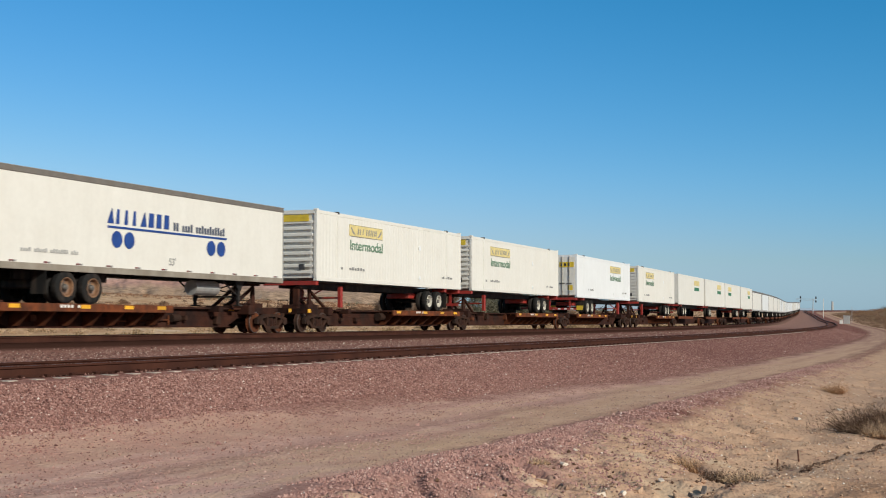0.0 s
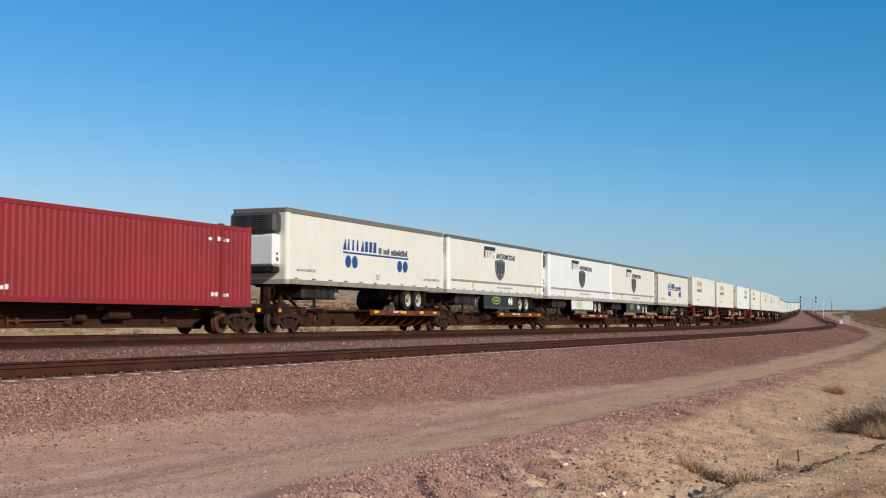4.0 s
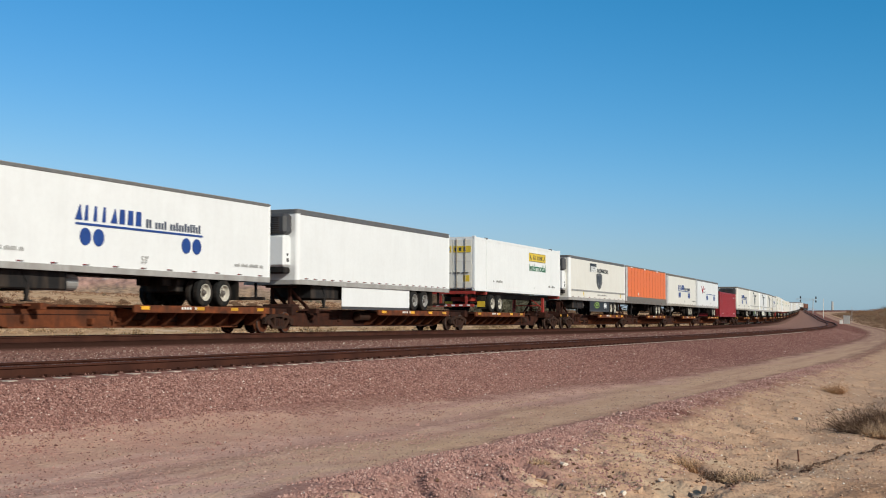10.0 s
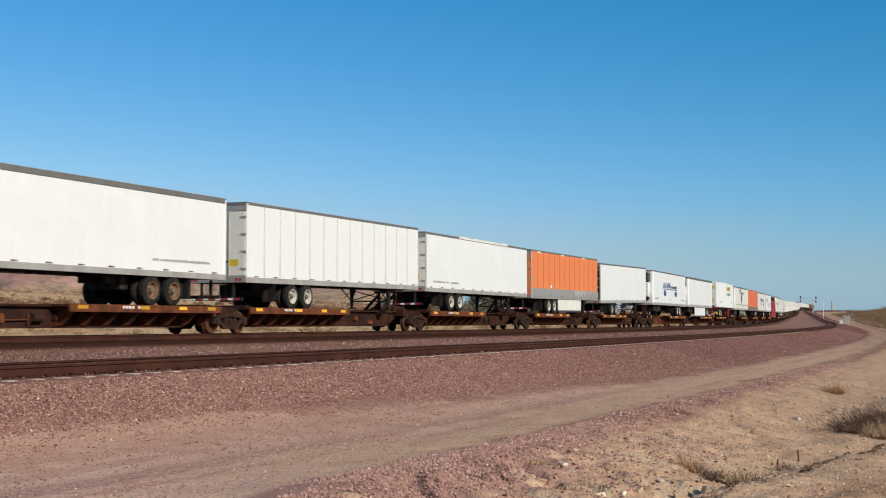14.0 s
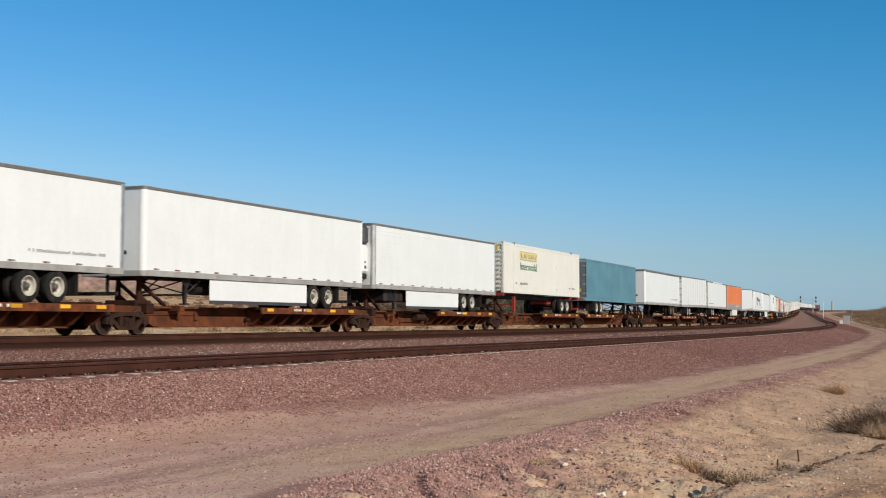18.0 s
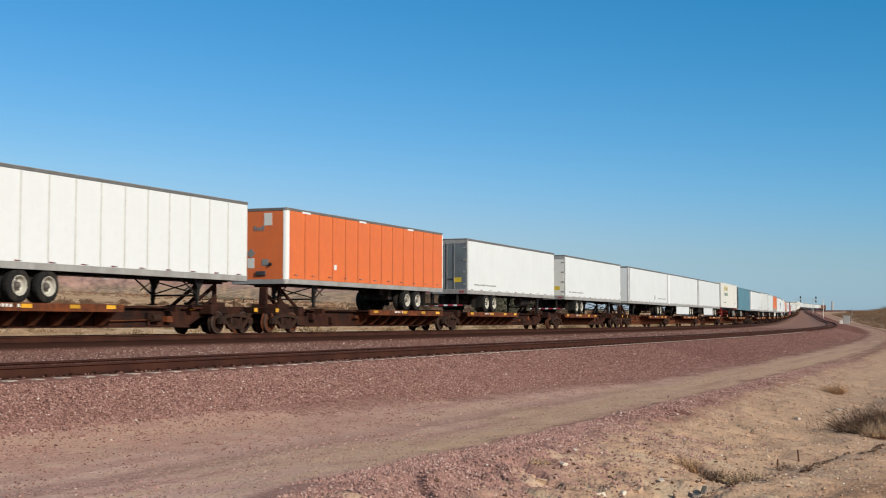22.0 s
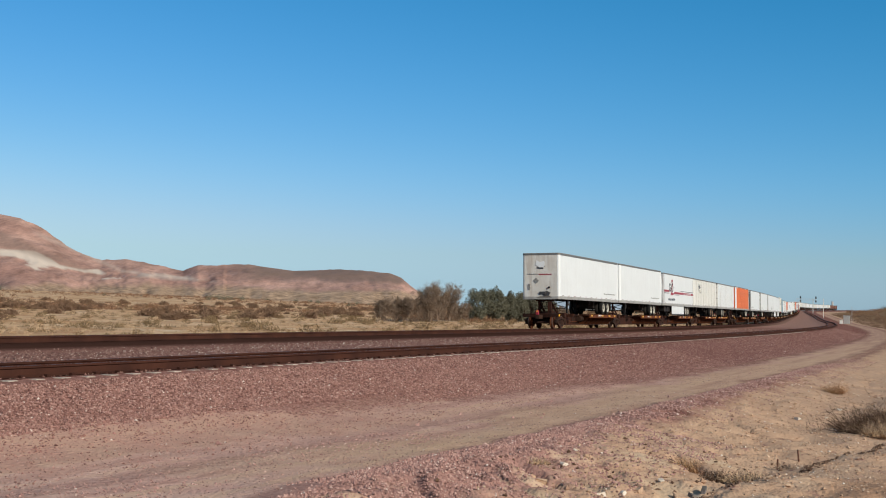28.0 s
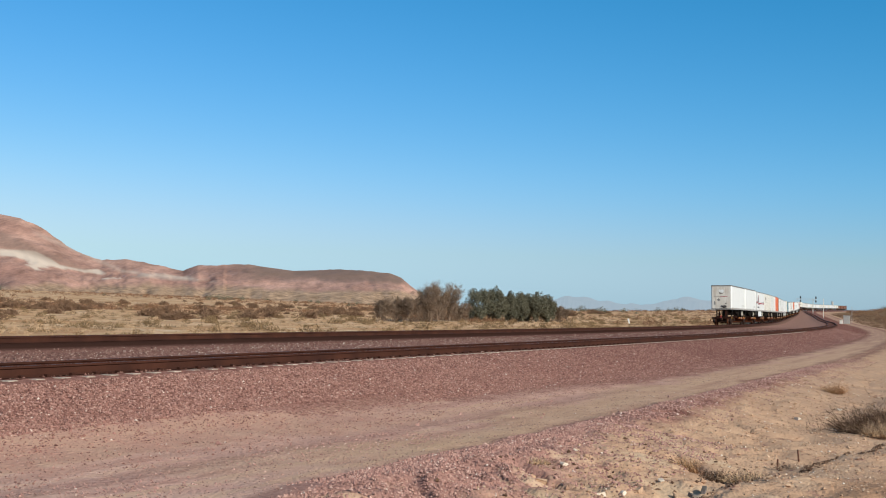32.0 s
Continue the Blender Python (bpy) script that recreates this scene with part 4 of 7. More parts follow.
strew("wash_pebbles", "fine pale and brown pebbles strewn over the sand of the wash",
      ((13000, -33, -18, 9.4, 14.4, 0.008, 0.028, 2.0), (5000, -18, 4, 9.3, 14.5, 0.012, 0.036, 2.0), (2600, -26, -16, 12.4, 14.3, 0.012, 0.045, 2.0)), pebble_mix, 19, 1.4, True)
dark_clod = strewn_material("dark_earth_clods", ((0.0, (0.09, 0.05, 0.032)), (0.7, (0.17, 0.10, 0.066)), (1.0, (0.42, 0.29, 0.20))))
strew("bank_clods", "dark clods and rubble along the undercut edge of the wash",
      [(700, -29.5, -21, 9.3, 12.4, 0.015, 0.085, 2.4)] + [(230, -30 + 0.5 * i, -29.5 + 0.5 * i, b - 0.05, b + 0.16, 0.012, 0.075, 2.0) for i, b in enumerate(np.interp(np.arange(-30, -10, 0.5) + 0.25, *GULLY))], dark_clod, 15, 1.6)


# ---- plants ----
def leaf_material(name, a, b):
    m = strewn_material(name, ((0.0, a), (1.0, b)))
    m.node_tree.nodes["Principled BSDF"].inputs["Roughness"].default_value = 0.8
    return m


dry_brown = leaf_material("dry_brown_scrub", (0.17, 0.088, 0.05), (0.35, 0.20, 0.12))
olive = leaf_material("grey_olive_leaves", (0.085, 0.084, 0.06), (0.245, 0.238, 0.172))
sage = leaf_material("dusty_sage_scrub", (0.16, 0.105, 0.055), (0.34, 0.235, 0.13))
soft_brown = leaf_material("grey_brown_scrub_stems", (0.15, 0.088, 0.055), (0.28, 0.175, 0.112))
ginger = leaf_material("rusty_dry_stems", (0.33, 0.175, 0.09), (0.52, 0.32, 0.18))
straw = leaf_material("straw_grass", (0.46, 0.30, 0.175), (0.63, 0.46, 0.305))
twig = leaf_material("grey_brown_twigs", (0.15, 0.105, 0.078), (0.33, 0.245, 0.18))
dark_twig = leaf_material("dark_dead_stems", (0.075, 0.044, 0.029), (0.21, 0.13, 0.085))
bark = stuff_of("rough_grey_bark", (0.16, 0.12, 0.09), 0.9, second=(0.08, 0.06, 0.045), scale=4.0, amount=0.5, fine=30.0, bump=0.4)


def blades(r, centre, spread, length, width, up, out):
    """Thin leaves or stems from given points: triangles, as arrays of corners."""
    n = len(centre)
    d = r.normal(size=(n, 3))
    d /= np.linalg.norm(d, axis=1)[:, None] + 1e-9
    d = d + np.array([0, 0, up]) + out
    d /= np.linalg.norm(d, axis=1)[:, None] + 1e-9
    side = np.cross(d, r.normal(size=(n, 3)))
    side /= np.linalg.norm(side, axis=1)[:, None] + 1e-9
    ln = (length * (0.5 + r.rand(n)))[:, None] if np.isscalar(length) else length[:, None] * (0.5 + r.rand(n))[:, None]
    w = (width * (0.6 + 0.8 * r.rand(n)))[:, None] if np.isscalar(width) else width[:, None]
    a, b = centre - side * w, centre + side * w
    c = centre + d * ln + side * w * 0.3
    return np.stack([a, b, c], 1)


def tri_mesh(name, tris, material):
    return mesh_from(name, tris.reshape(-1, 3), np.arange(len(tris) * 3).reshape(-1, 3), material)


def scrub(name, label, count, zone, size, per, material, seed, flat=0.55, clump=0.0, up=0.7, thick=1.0):
    """Low desert shrubs, each a ragged mound of many small stems."""
    r = np.random.RandomState(seed)
    s0, s1, v0, v1, bias = zone
    s = s0 + (s1 - s0) * r.rand(count) ** bias
    v = v0 + (v1 - v0) * r.rand(count) ** 1.5
    if clump:
        k = waves(s, v, clump, seed)
        keep = k > -0.1
        s, v = s[keep], v[keep]
    x, y = at_line(s, v)
    z = ground_z(x, y)
    R = size[0] + (size[1] - size[0]) * r.rand(len(s)) ** 1.6
    n = len(s)
    d = r.normal(size=(n, per, 3))
    d /= np.linalg.norm(d, axis=2)[..., None]
    d[..., 2] = np.abs(d[..., 2])
    rad = r.rand(n, per) ** 0.45 * (0.75 + 0.5 * r.rand(n, per))
    p = d * rad[..., None] * R[:, None, None] * np.array([1, 1, flat * 1.5])
    p = p + np.stack([x, y, z - 0.05], -1)[:, None, :]
    lnth = np.repeat(R * 0.20 / math.sqrt(thick) + 0.04, per)
    wid = np.repeat(R * 0.040 * thick + 0.008, per)
    t = blades(r, p.reshape(-1, 3), 0, lnth, wid, up, d.reshape(-1, 3) * 0.8)
    return tagged(tri_mesh(name, t, material), label, "shrubs", kind="stuff")


scrub("brown_scrub", "low brown desert scrub on the plain beyond the tracks", 800, (-20, 520, -80, -270, 1.1), (0.7, 2.3), 900, soft_brown, 21, 0.42, 0.09, 0.0, 0.8)
scrub("small_scrub", "small tan and brown bushes on the plain beyond the tracks", 2600, (-30, 420, -20, -140, 1.2), (0.25, 0.75), 90, sage, 27, 0.5, 0.0, 0.3, 1.3)
scrub("far_scrub", "brown scrub spread over the far plain", 8500, (60, 950, -150, -900, 0.8), (0.8, 2.2), 34, dry_brown, 22, 0.4, 0.02, 0.2, 3.5)
scrub("lineside_scrub", "dark brown scrub on the plain beside the curving line", 1500, (190, 950, -24, -230, 0.9), (0.5, 1.7), 50, dry_brown, 28, 0.45, 0.0, 0.2, 2.5)
scrub("straw_grass", "pale straw-coloured grass tufts on the plain", 5200, (-25, 420, -18.5, -170, 1.3), (0.25, 0.7), 44, straw, 23, 0.4, 0.0, 0.25, 1.1)
scrub("olive_scrub", "grey-olive saltbush on the plain", 420, (-20, 480, -22, -240, 1.2), (0.4, 1.2), 260, sage, 24, 0.55, 0.0, 0.4, 0.8)
scrub("roadside_scrub", "brown and tan scrub beside the dirt road", 2600, (25, 620, 12.0, 140, 0.9), (0.3, 1.2), 70, soft_brown, 25, 0.5)
scrub("roadside_saltbush", "dark olive bushes far along the road", 1100, (120, 1300, 24, 330, 0.7), (0.7, 2.4), 80, dry_brown, 26, 0.6)


def place(x, y):
    return Vector((x, y, float(ground_z(np.array([x]), np.array([y]))[0])))


def limbs(bm, r, base, height, spread, count, depth, tips):
    """A few crooked stems that fork towards the top."""
    for i in range(count):
        a = i * math.tau / count + r.uniform(-0.4, 0.4)
        p, rad = Vector(base), height * r.uniform(0.014, 0.024)
        d = Vector((math.cos(a) * spread * r.uniform(0.3, 1.0), math.sin(a) * spread * r.uniform(0.3, 1.0), 1.0)).normalized()
        n = 4
        for k in range(n):
            q = p + d * height / n * r.uniform(0.7, 1.05)
            rod(bm, p, q, rad, 5, rad * 0.72)
            rad *= 0.72
            p = q
            if k >= 1:
                for _ in range(depth):
                    e = (d + Vector((r.uniform(-1, 1), r.uniform(-1, 1), r.uniform(-0.1, 0.7)))).normalized()
                    w = p + e * height * r.uniform(0.12, 0.28)
                    rod(bm, p, w, rad * 0.6, 4, rad * 0.25)
                    tips.append(w)
            d = (d + Vector((r.uniform(-0.35, 0.35), r.uniform(-0.35, 0.35), r.uniform(-0.1, 0.3)))).normalized()
        tips.append(p)


def tree(x, y, height, wide, leafy, seed, label):
    r = random.Random(seed)
    rn = np.random.RandomState(seed)
    base = place(x, y)
    t = tagged(new("tree" if leafy else "bare_bush"), label, "tree" if leafy else "bush", "trees beyond the tracks")
    t.matrix_basis = pose(*base)
    tips, bm = [], bmesh.new()
    limbs(bm, r, (0, 0, -0.15), height * (0.8 if leafy else 0.92), 0.42 * wide / height * (1.6 if leafy else 1.7), 5 if leafy else 10, 2 if leafy else 5, tips)
    part("trunk", bm, bark if leafy else twig, t)
    pts, outs, tip = [], [], np.array([list(p) for p in tips])
    if leafy:
        # clumps over a lumpy dome that hangs to the ground
        n = 60
        k = rn.normal(size=(n, 3))
        k /= np.linalg.norm(k, axis=1)[:, None]
        cores = k * (0.55 + 0.45 * rn.rand(n, 1)) * np.array([wide * 0.40, wide * 0.38, height * 0.40]) + np.array([0, 0, height * 0.47])
        for c in cores:
            size = height * rn.uniform(0.07, 0.145)
            q = rn.normal(size=(260, 3))
            q /= np.linalg.norm(q, axis=1)[:, None]
            pts.append(c + q * (rn.rand(260, 1) ** 0.35) * size * np.array([0.8, 0.8, 1.25]))
            outs.append(q * 0.9 - np.array([0, 0, 0.25]))
        p, o = np.concatenate(pts), np.concatenate(outs)
        o = o[p[:, 2] > 0.05]
        p = p[p[:, 2] > 0.05]
        tr = blades(rn, p, 0, 0.22, 0.058, 0.0, o)
    else:
        low = np.stack([rn.uniform(-wide / 2, wide / 2, 46), rn.uniform(-wide / 2.4, wide / 2.4, 46), rn.uniform(0.03, 0.55, 46) * height], -1)
        for c in np.concatenate([tip, low]):
            k = rn.normal(size=(30, 3))
            k /= np.linalg.norm(k, axis=1)[:, None]
            pts.append(c + k * rn.rand(30, 1) * height * 0.11)
            outs.append(k)
        p, o = np.concatenate(pts), np.concatenate(outs)
        tr = blades(rn, p, 0, 0.45, 0.020, 0.7, o * 0.5)
    c = tri_mesh("crown", tr, olive if leafy else twig)
    c.parent = t
    return t


for i, (x, y, h, w) in enumerate(((7.0, 236, 6.4, 6.0), (10.1, 239, 6.5, 5.4), (12.9, 243, 5.5, 4.6), (14.9, 244, 5.6, 4.2), (16.3, 247, 5.2, 4.0), (18.1, 245, 6.0, 5.2), (20.4, 248, 5.1, 4.0))):
    tree(x, y, h * 1.07, w, True, 41 + i, "dense grey-green tree beyond the tracks with a ragged crown")
tree(23.2, 250, 2.9, 3.6, False, 58, "low brown bush at the end of a row of trees")
scrub("tree_foot_scrub", "low brown scrub at the foot of the trees", 46, (160, 205, -56, -76, 1.0), (0.6, 1.4), 160, dry_brown, 30, 0.5, 0.0, 0.1, 1.6)
for i, (x, y, h, w) in enumerate(((-9.6, 214, 3.7, 3.4), (-7.3, 217, 4.1, 3.4), (-5.0, 216, 3.8, 2.8), (-2.7, 219, 5.2, 3.0), (-1.9, 217, 6.1, 3.2), (-0.6, 219, 6.2, 2.6), (1.3, 221, 5.9, 2.8), (3.0, 224, 3.4, 3.0))):
    tree(x, y, h, w, False, 60 + i, "leafless grey-brown desert bush with fine twigs")


def dry_bush(x, y, size, count, tall, lean, material, seed, label, stems=True):
    """A dry weed: many thin stems that spray from one foot."""
    r = np.random.RandomState(seed)
    t = tagged(new("dry_bush"), label, "bush", "dry weeds in the wash")
    t.matrix_basis = pose(*place(x, y))
    n = count
    a = r.rand(n) * math.tau
    f = np.stack([np.cos(a), np.sin(a), np.zeros(n)], -1) * (r.rand(n, 1) ** 0.6) * size * 0.45
    o = f / size * 2.2 + np.array([lean[0], lean[1], 0])
    tall *= 0.78
    tr = blades(r, f, 0, tall * (0.4 + 0.8 * r.rand(n)), 0.006, 1.1, o)
    c = tri_mesh("foliage", tr, material)
    c.parent = t
    c["kind"] = "stuff"
    k = f[r.randint(0, n, n)] + np.stack([r.normal(size=n) * size * 0.28, r.normal(size=n) * size * 0.28, np.abs(r.normal(size=n)) * tall * 0.45], -1) + np.array([lean[0], lean[1], 0]) * tall * 0.4
    tr = blades(r, k, 0, tall * 0.32, 0.005, 0.5, o * 0.6)
    c = tri_mesh("foliage", tr, twig if material is straw else material)
    c.parent = t
    c["kind"] = "stuff"
    return t


dry_bush(9.1, 26.6, 0.8, 1100, 0.34, (0.1, 0.1), straw, 80, "straw-coloured heart of a dry bush on the sandy bank")
dry_bush(8.95, 27.2, 1.0, 900, 0.62, (-0.9, 0.25), dark_twig, 71, "large dry brown tumbleweed bush on the sandy bank")
dry_bush(9.75, 27.9, 0.9, 2400, 0.56, (-0.35, 0.15), dark_twig, 72, "dark dead bush beside the sandy wash")
dry_bush(4.55, 18.9, 0.75, 800, 0.20, (-0.1, 0.05), straw, 73, "low dry weed in the bottom of the wash")
dry_bush(4.12, 19.2, 0.40, 700, 0.22, (-0.5, 0.1), dark_twig, 74, "low dead weed in the bottom of the wash")
dry_bush(3.84, 20.15, 0.50, 520, 0.22, (-0.6, 0.3), straw, 79, "pale straw tuft on the sandy slope")
dry_bush(3.92, 20.0, 0.45, 520, 0.22, (-0.6, 0.2), ginger, 75, "small brown tuft on the sandy slope")
dry_bush(11.95, 38.9, 0.55, 620, 0.36, (-0.3, 0.0), ginger, 76, "small brown weed on the sand")
dry_bush(1.30, 17.4, 0.4, 160, 0.12, (0.3, 0.0), straw, 77, "thin straw tuft on the eroded bank")
dry_bush(5.75, 21.1, 0.5, 110, 0.10, (-0.2, 0.1), twig, 78, "sparse dead weed near two stakes")


# ---- small things in the wash ----
old_concrete = stuff_of("weathered_dark_concrete", (0.26, 0.225, 0.20), 0.9, second=(0.10, 0.09, 0.085), scale=6.0, amount=0.4, bump=0.3)


stake_rust = stuff_of("flaking_stake_rust", (0.16, 0.06, 0.032), 0.9, second=(0.08, 0.032, 0.02), scale=14.0, amount=0.5, bump=0.3)


def stake(x, y, h, lean):
    t = part("stake", boxed(-0.011, 0.011, -0.011, 0.011, -0.12, h, bevel=0.003), stake_rust, None)
    t.matrix_basis = Matrix.Translation(place(x, y)) @ pose(0, 0, 0, 0, lean, 20)
    return tagged(t, "short rusty stake driven into the sand", "stake", "stakes in the wash")


stake(5.55, 21.13, 0.18, 2)
stake(6.15, 22.03, 0.20, -6)


def rubble(x, y, sx, sy, sz, turn, material, label):
    r = random.Random(x)
    bm = boxed(-sx, sx, -sy, sy, -sz * 0.4, sz, bevel=0.008)
    for v in bm.verts:
        v.co += Vector((r.uniform(-1, 1), r.uniform(-1, 1), r.uniform(-1, 1))) * sx * 0.18
    t = part("rock", bm, material, None)
    t.matrix_basis = Matrix.Translation(place(x, y)) @ pose(0, 0, 0, 8, 12, turn)
    return tagged(t, label, "rubble", "rubble in the wash")


rubble(3.42, 17.23, 0.075, 0.055, 0.045, 30, old_concrete, "broken grey lump of concrete on the sand")
rubble(3.56, 17.3, 0.035, 0.03, 0.085, 70, old_concrete, "upright broken grey concrete shard on the sand")
rubble(3.2, 17.0, 0.10, 0.07, 0.04, 10, tan_stone, "flat tan rock on the sand")
pale_rock = strewn_material("pale_broken_rock", ((0.0, (0.62, 0.52, 0.42)), (1.0, (0.80, 0.72, 0.62))))
for k, (x, y, w, pale) in enumerate(((1.33, 16.6, 0.07, 0), (1.52, 16.52, 0.09, 0), (1.69, 16.42, 0.08, 0), (1.21, 16.8, 0.06, 0), (2.06, 18.1, 0.05, 0), (2.04, 16.3, 0.07, 1),
                                    (2.6, 16.7, 0.06, 0), (3.08, 17.8, 0.045, 1), (2.81, 19.5, 0.05, 0), (2.03, 19.0, 0.045, 1), (1.75, 17.9, 0.05, 1), (2.15, 18.6, 0.06, 0),
                                    (8.2, 29.5, 0.07, 1), (9.3, 31.0, 0.05, 1), (2.9, 16.2, 0.06, 0), (2.35, 16.4, 0.05, 1), (10.4, 33.5, 0.06, 1), (1.0, 17.0, 0.05, 1))):
    rubble(x, y, w, w * 0.7, w * 0.6, 40 * k, pale_rock if pale else tan_stone, "pale broken rock on the sandy bank" if pale else "angular tan rock on the eroded bank")


# ---- along the line in the distance ----
pale_metal = stuff_of("galvanised_sheet", (0.55, 0.55, 0.54), 0.5, 0.3, dirt=DIRT, dirt_amount=0.2, amount=0.2)
signal_black = stuff_of("signal_black", (0.015, 0.015, 0.016), 0.6, amount=0.2)


def line_place(s, v):
    x, y = at_line(np.array([float(s)]), np.array([float(v)]))
    return place(float(x[0]), float(y[0]))


def signal_bridge():
    """A cantilever over the tracks with two colour-light heads."""
    s = 640.0
    t = tagged(new("signal_bridge"), "grey steel cantilever signal mast with two black signal heads", "railway signal")
    p = line_place(s, 3.4)
    th = float(np.interp(s, GRID, LT))
    t.matrix_basis = Matrix.Translation(p) @ Matrix.Rotation(th, 4, "Z")
    bm = bmesh.new()
    rod(bm, (0, 0, -0.3), (0, 0, 7.2), 0.22, 10, 0.16)
    part("mast", bm, pale_metal, t)
    bm = bmesh.new()
    for z in (6.6, 7.3):
        rod(bm, (0, -1.6, z), (0, 8.5, z), 0.045, 6)
    for i in range(10):
        rod(bm, (0, -1.6 + i, 6.6 + 0.7 * (i % 2)), (0, -0.6 + i, 6.6 + 0.7 * ((i + 1) % 2)), 0.03, 5)
    part("truss_arm", bm, pale_metal, t)
    for y in (-1.4, 6.2):
        h = slab("signal_head", signal_black, t, -0.12, 0.12, y - 0.32, y + 0.32, 7.4, 8.5, 0.05)
        slab("signal_head", signal_black, t, -0.12, 0.12, y - 0.32, y + 0.32, 5.5, 6.5, 0.05)
        part("bracket", rod(bmesh.new(), (0, y, 5.3), (0, y, 8.8), 0.06, 6), pale_metal, h)


def mast(s, v, height, r, material, label, name="pole", kind="pole"):
    t = part(name, rod(bmesh.new(), (0, 0, -0.3), (0, 0, height), r, 10, r * 0.8), material, None)
    t.matrix_basis = Matrix.Translation(line_place(s, v))
    return tagged(t, label, kind)


def relay_hut():
    t = tagged(new("relay_hut"), "small silver trackside equipment hut on a concrete foot", "hut")
    t.matrix_basis = Matrix.Translation(line_place(330, 6.6)) @ pose(0, 0, 0, 0, 0, 70)
    slab("foot", concrete, t, -1.15, 1.15, -0.95, 0.95, -0.3, 0.12)
    slab("body", pale_metal, t, -1.05, 1.05, -0.85, 0.85, 0.12, 2.3, 0.03)
    slab("roof", pale_metal, t, -1.15, 1.15, -0.95, 0.95, 2.3, 2.4, 0.02)
    d = slab("door", alu, t, -0.45, 0.45, -0.87, -0.852, 0.2, 2.1)
    slab("handle", dark_grey, d, 0.3, 0.36, -0.9, -0.87, 1.0, 1.2)
    c = tagged(new("equipment_cabinet"), "low pale trackside cabinet beside the hut", "cabinet")
    c.matrix_basis = Matrix.Translation(line_place(325, 4.9)) @ pose(0, 0, 0, 0, 0, 70)
    slab("case", dull_white, c, -0.5, 0.5, -0.4, 0.4, -0.2, 1.15, 0.03)
    slab("lid", alu, c, -0.54, 0.54, -0.44, 0.44, 1.15, 1.22)


def marker_post():
    t = part("marker_post", boxed(-0.16, 0.16, -0.03, 0.03, -0.3, 1.1, bevel=0.02), white, None)
    t.matrix_basis = Matrix.Translation(place(39.6, 270.4)) @ pose(0, 0, 0, 0, -18, 0)
    tagged(t, "leaning white marker post beyond the tracks", "post")


signal_bridge()
mast(430, 2.6, 6.8, 0.11, dull_white, "stout white pole beside the near track")
mast(345, 8.6, 4.9, 0.07, pale_metal, "thin grey antenna pole beside the hut")
far_stack = mast(0, 0, 16.0, 1.6, pale_metal, "pale tapered stack far beyond the line", "stack", "stack")
tree_line = scrub("far_tree_line", "dark line of low trees and bushes on the horizon", 520, (900, 1700, 45, 420, 1.0), (1.6, 4.2), 90, olive, 29, 0.7, 0.02)
scrub("horizon_trees", "dark clumps of bushes along the horizon beyond the plain", 260, (520, 1300, -70, -420, 1.0), (1.2, 3.0), 110, olive, 31, 0.6, 0.03, 0.2, 3.5)
far_stack.matrix_basis = Matrix.Translation(place(517, 1700))

relay_hut()
marker_post()


# ---- the train: cars, trucks under them, trailers and containers on them ----
SHAPES = {}
KEYED = []          # things that go with the train: object, place along it, distance of its bearing points, height


def shape(name, make, material):
    """A mesh made once and shared by all alike parts."""
    if name not in SHAPES:
        bm = make()
        me = bpy.data.meshes.new(name)
        bm.to_mesh(me)
        bm.free()
        me.materials.append(material)
        SHAPES[name] = me
    return SHAPES[name]


def put(name, me, parent, x=0.0, y=0.0, z=0.0, rz=0.0, label=""):
    o = new(name, me)
    o.parent = parent
    o.matrix_basis = pose(x, y, z, 0, 0, rz)
    if label:
        o["label"] = label
    return o


FACE = -1.30
slate_ink = stuff_of("slate_lettering", (0.10, 0.12, 0.17), 0.5, amount=0.2, fine=8.0, bump=0.0)


def decal(name, material, parent, x0, x1, z0, z1, depth=0.005, label=""):
    return slab(name, material, parent, x0, x1, FACE - depth, FACE + 0.004, z0, z1, label=label)


def disc(name, material, parent, x, z, r, depth=0.006):
    return part(name, prism(bmesh.new(), [(x + r * math.cos(i * math.tau / 28), z + r * math.sin(i * math.tau / 28)) for i in range(28)], FACE - depth, FACE + 0.004), material, parent)


def plate(name, material, parent, outline, depth=0.006, label=""):
    return part(name, prism(bmesh.new(), outline, FACE - depth, FACE + 0.004), material, parent, label)


def word(name, text, size, material, parent, x, z, width=0.0, shear=0.0, y=FACE, turn=0.0):
    """Lettering with the built-in font, set to the given width."""
    c = bpy.data.curves.new("lettering", "FONT")
    c.body, c.size, c.extrude, c.shear, c.offset = text, size, 0.003, shear, 0.012 * size
    tmp = bpy.data.objects.new("lettering", c)
    me = bpy.data.meshes.new_from_object(tmp)
    bpy.data.objects.remove(tmp)
    me.materials.clear()
    me.materials.append(material)
    o = new(name, me)
    o.parent = parent
    k = 1.0
    if width:
        xs = [v.co.x for v in me.vertices]
        k = width / (max(xs) - min(xs))
        for v in me.vertices:
            v.co.x *= k
    o.matrix_basis = pose(x, y - 0.004, z, 90, 0, turn)
    return o


def bars(name, material, parent, x0, x1, z0, z1, n, seed=0):
    """Unreadable small writing: a row of short bars."""
    r = random.Random(seed)
    bm = bmesh.new()
    w = (x1 - x0) / n
    for i in range(n):
        if r.random() < 0.14:
            continue
        top = z1 if r.random() < 0.4 else z0 + (z1 - z0) * 0.75
        box(bm, x0 + i * w, x0 + i * w + w * 0.68, FACE - 0.005, FACE + 0.003, z0, top)
    o = part(name, bm, material, parent)
    o["kind"] = "stuff"
    return o


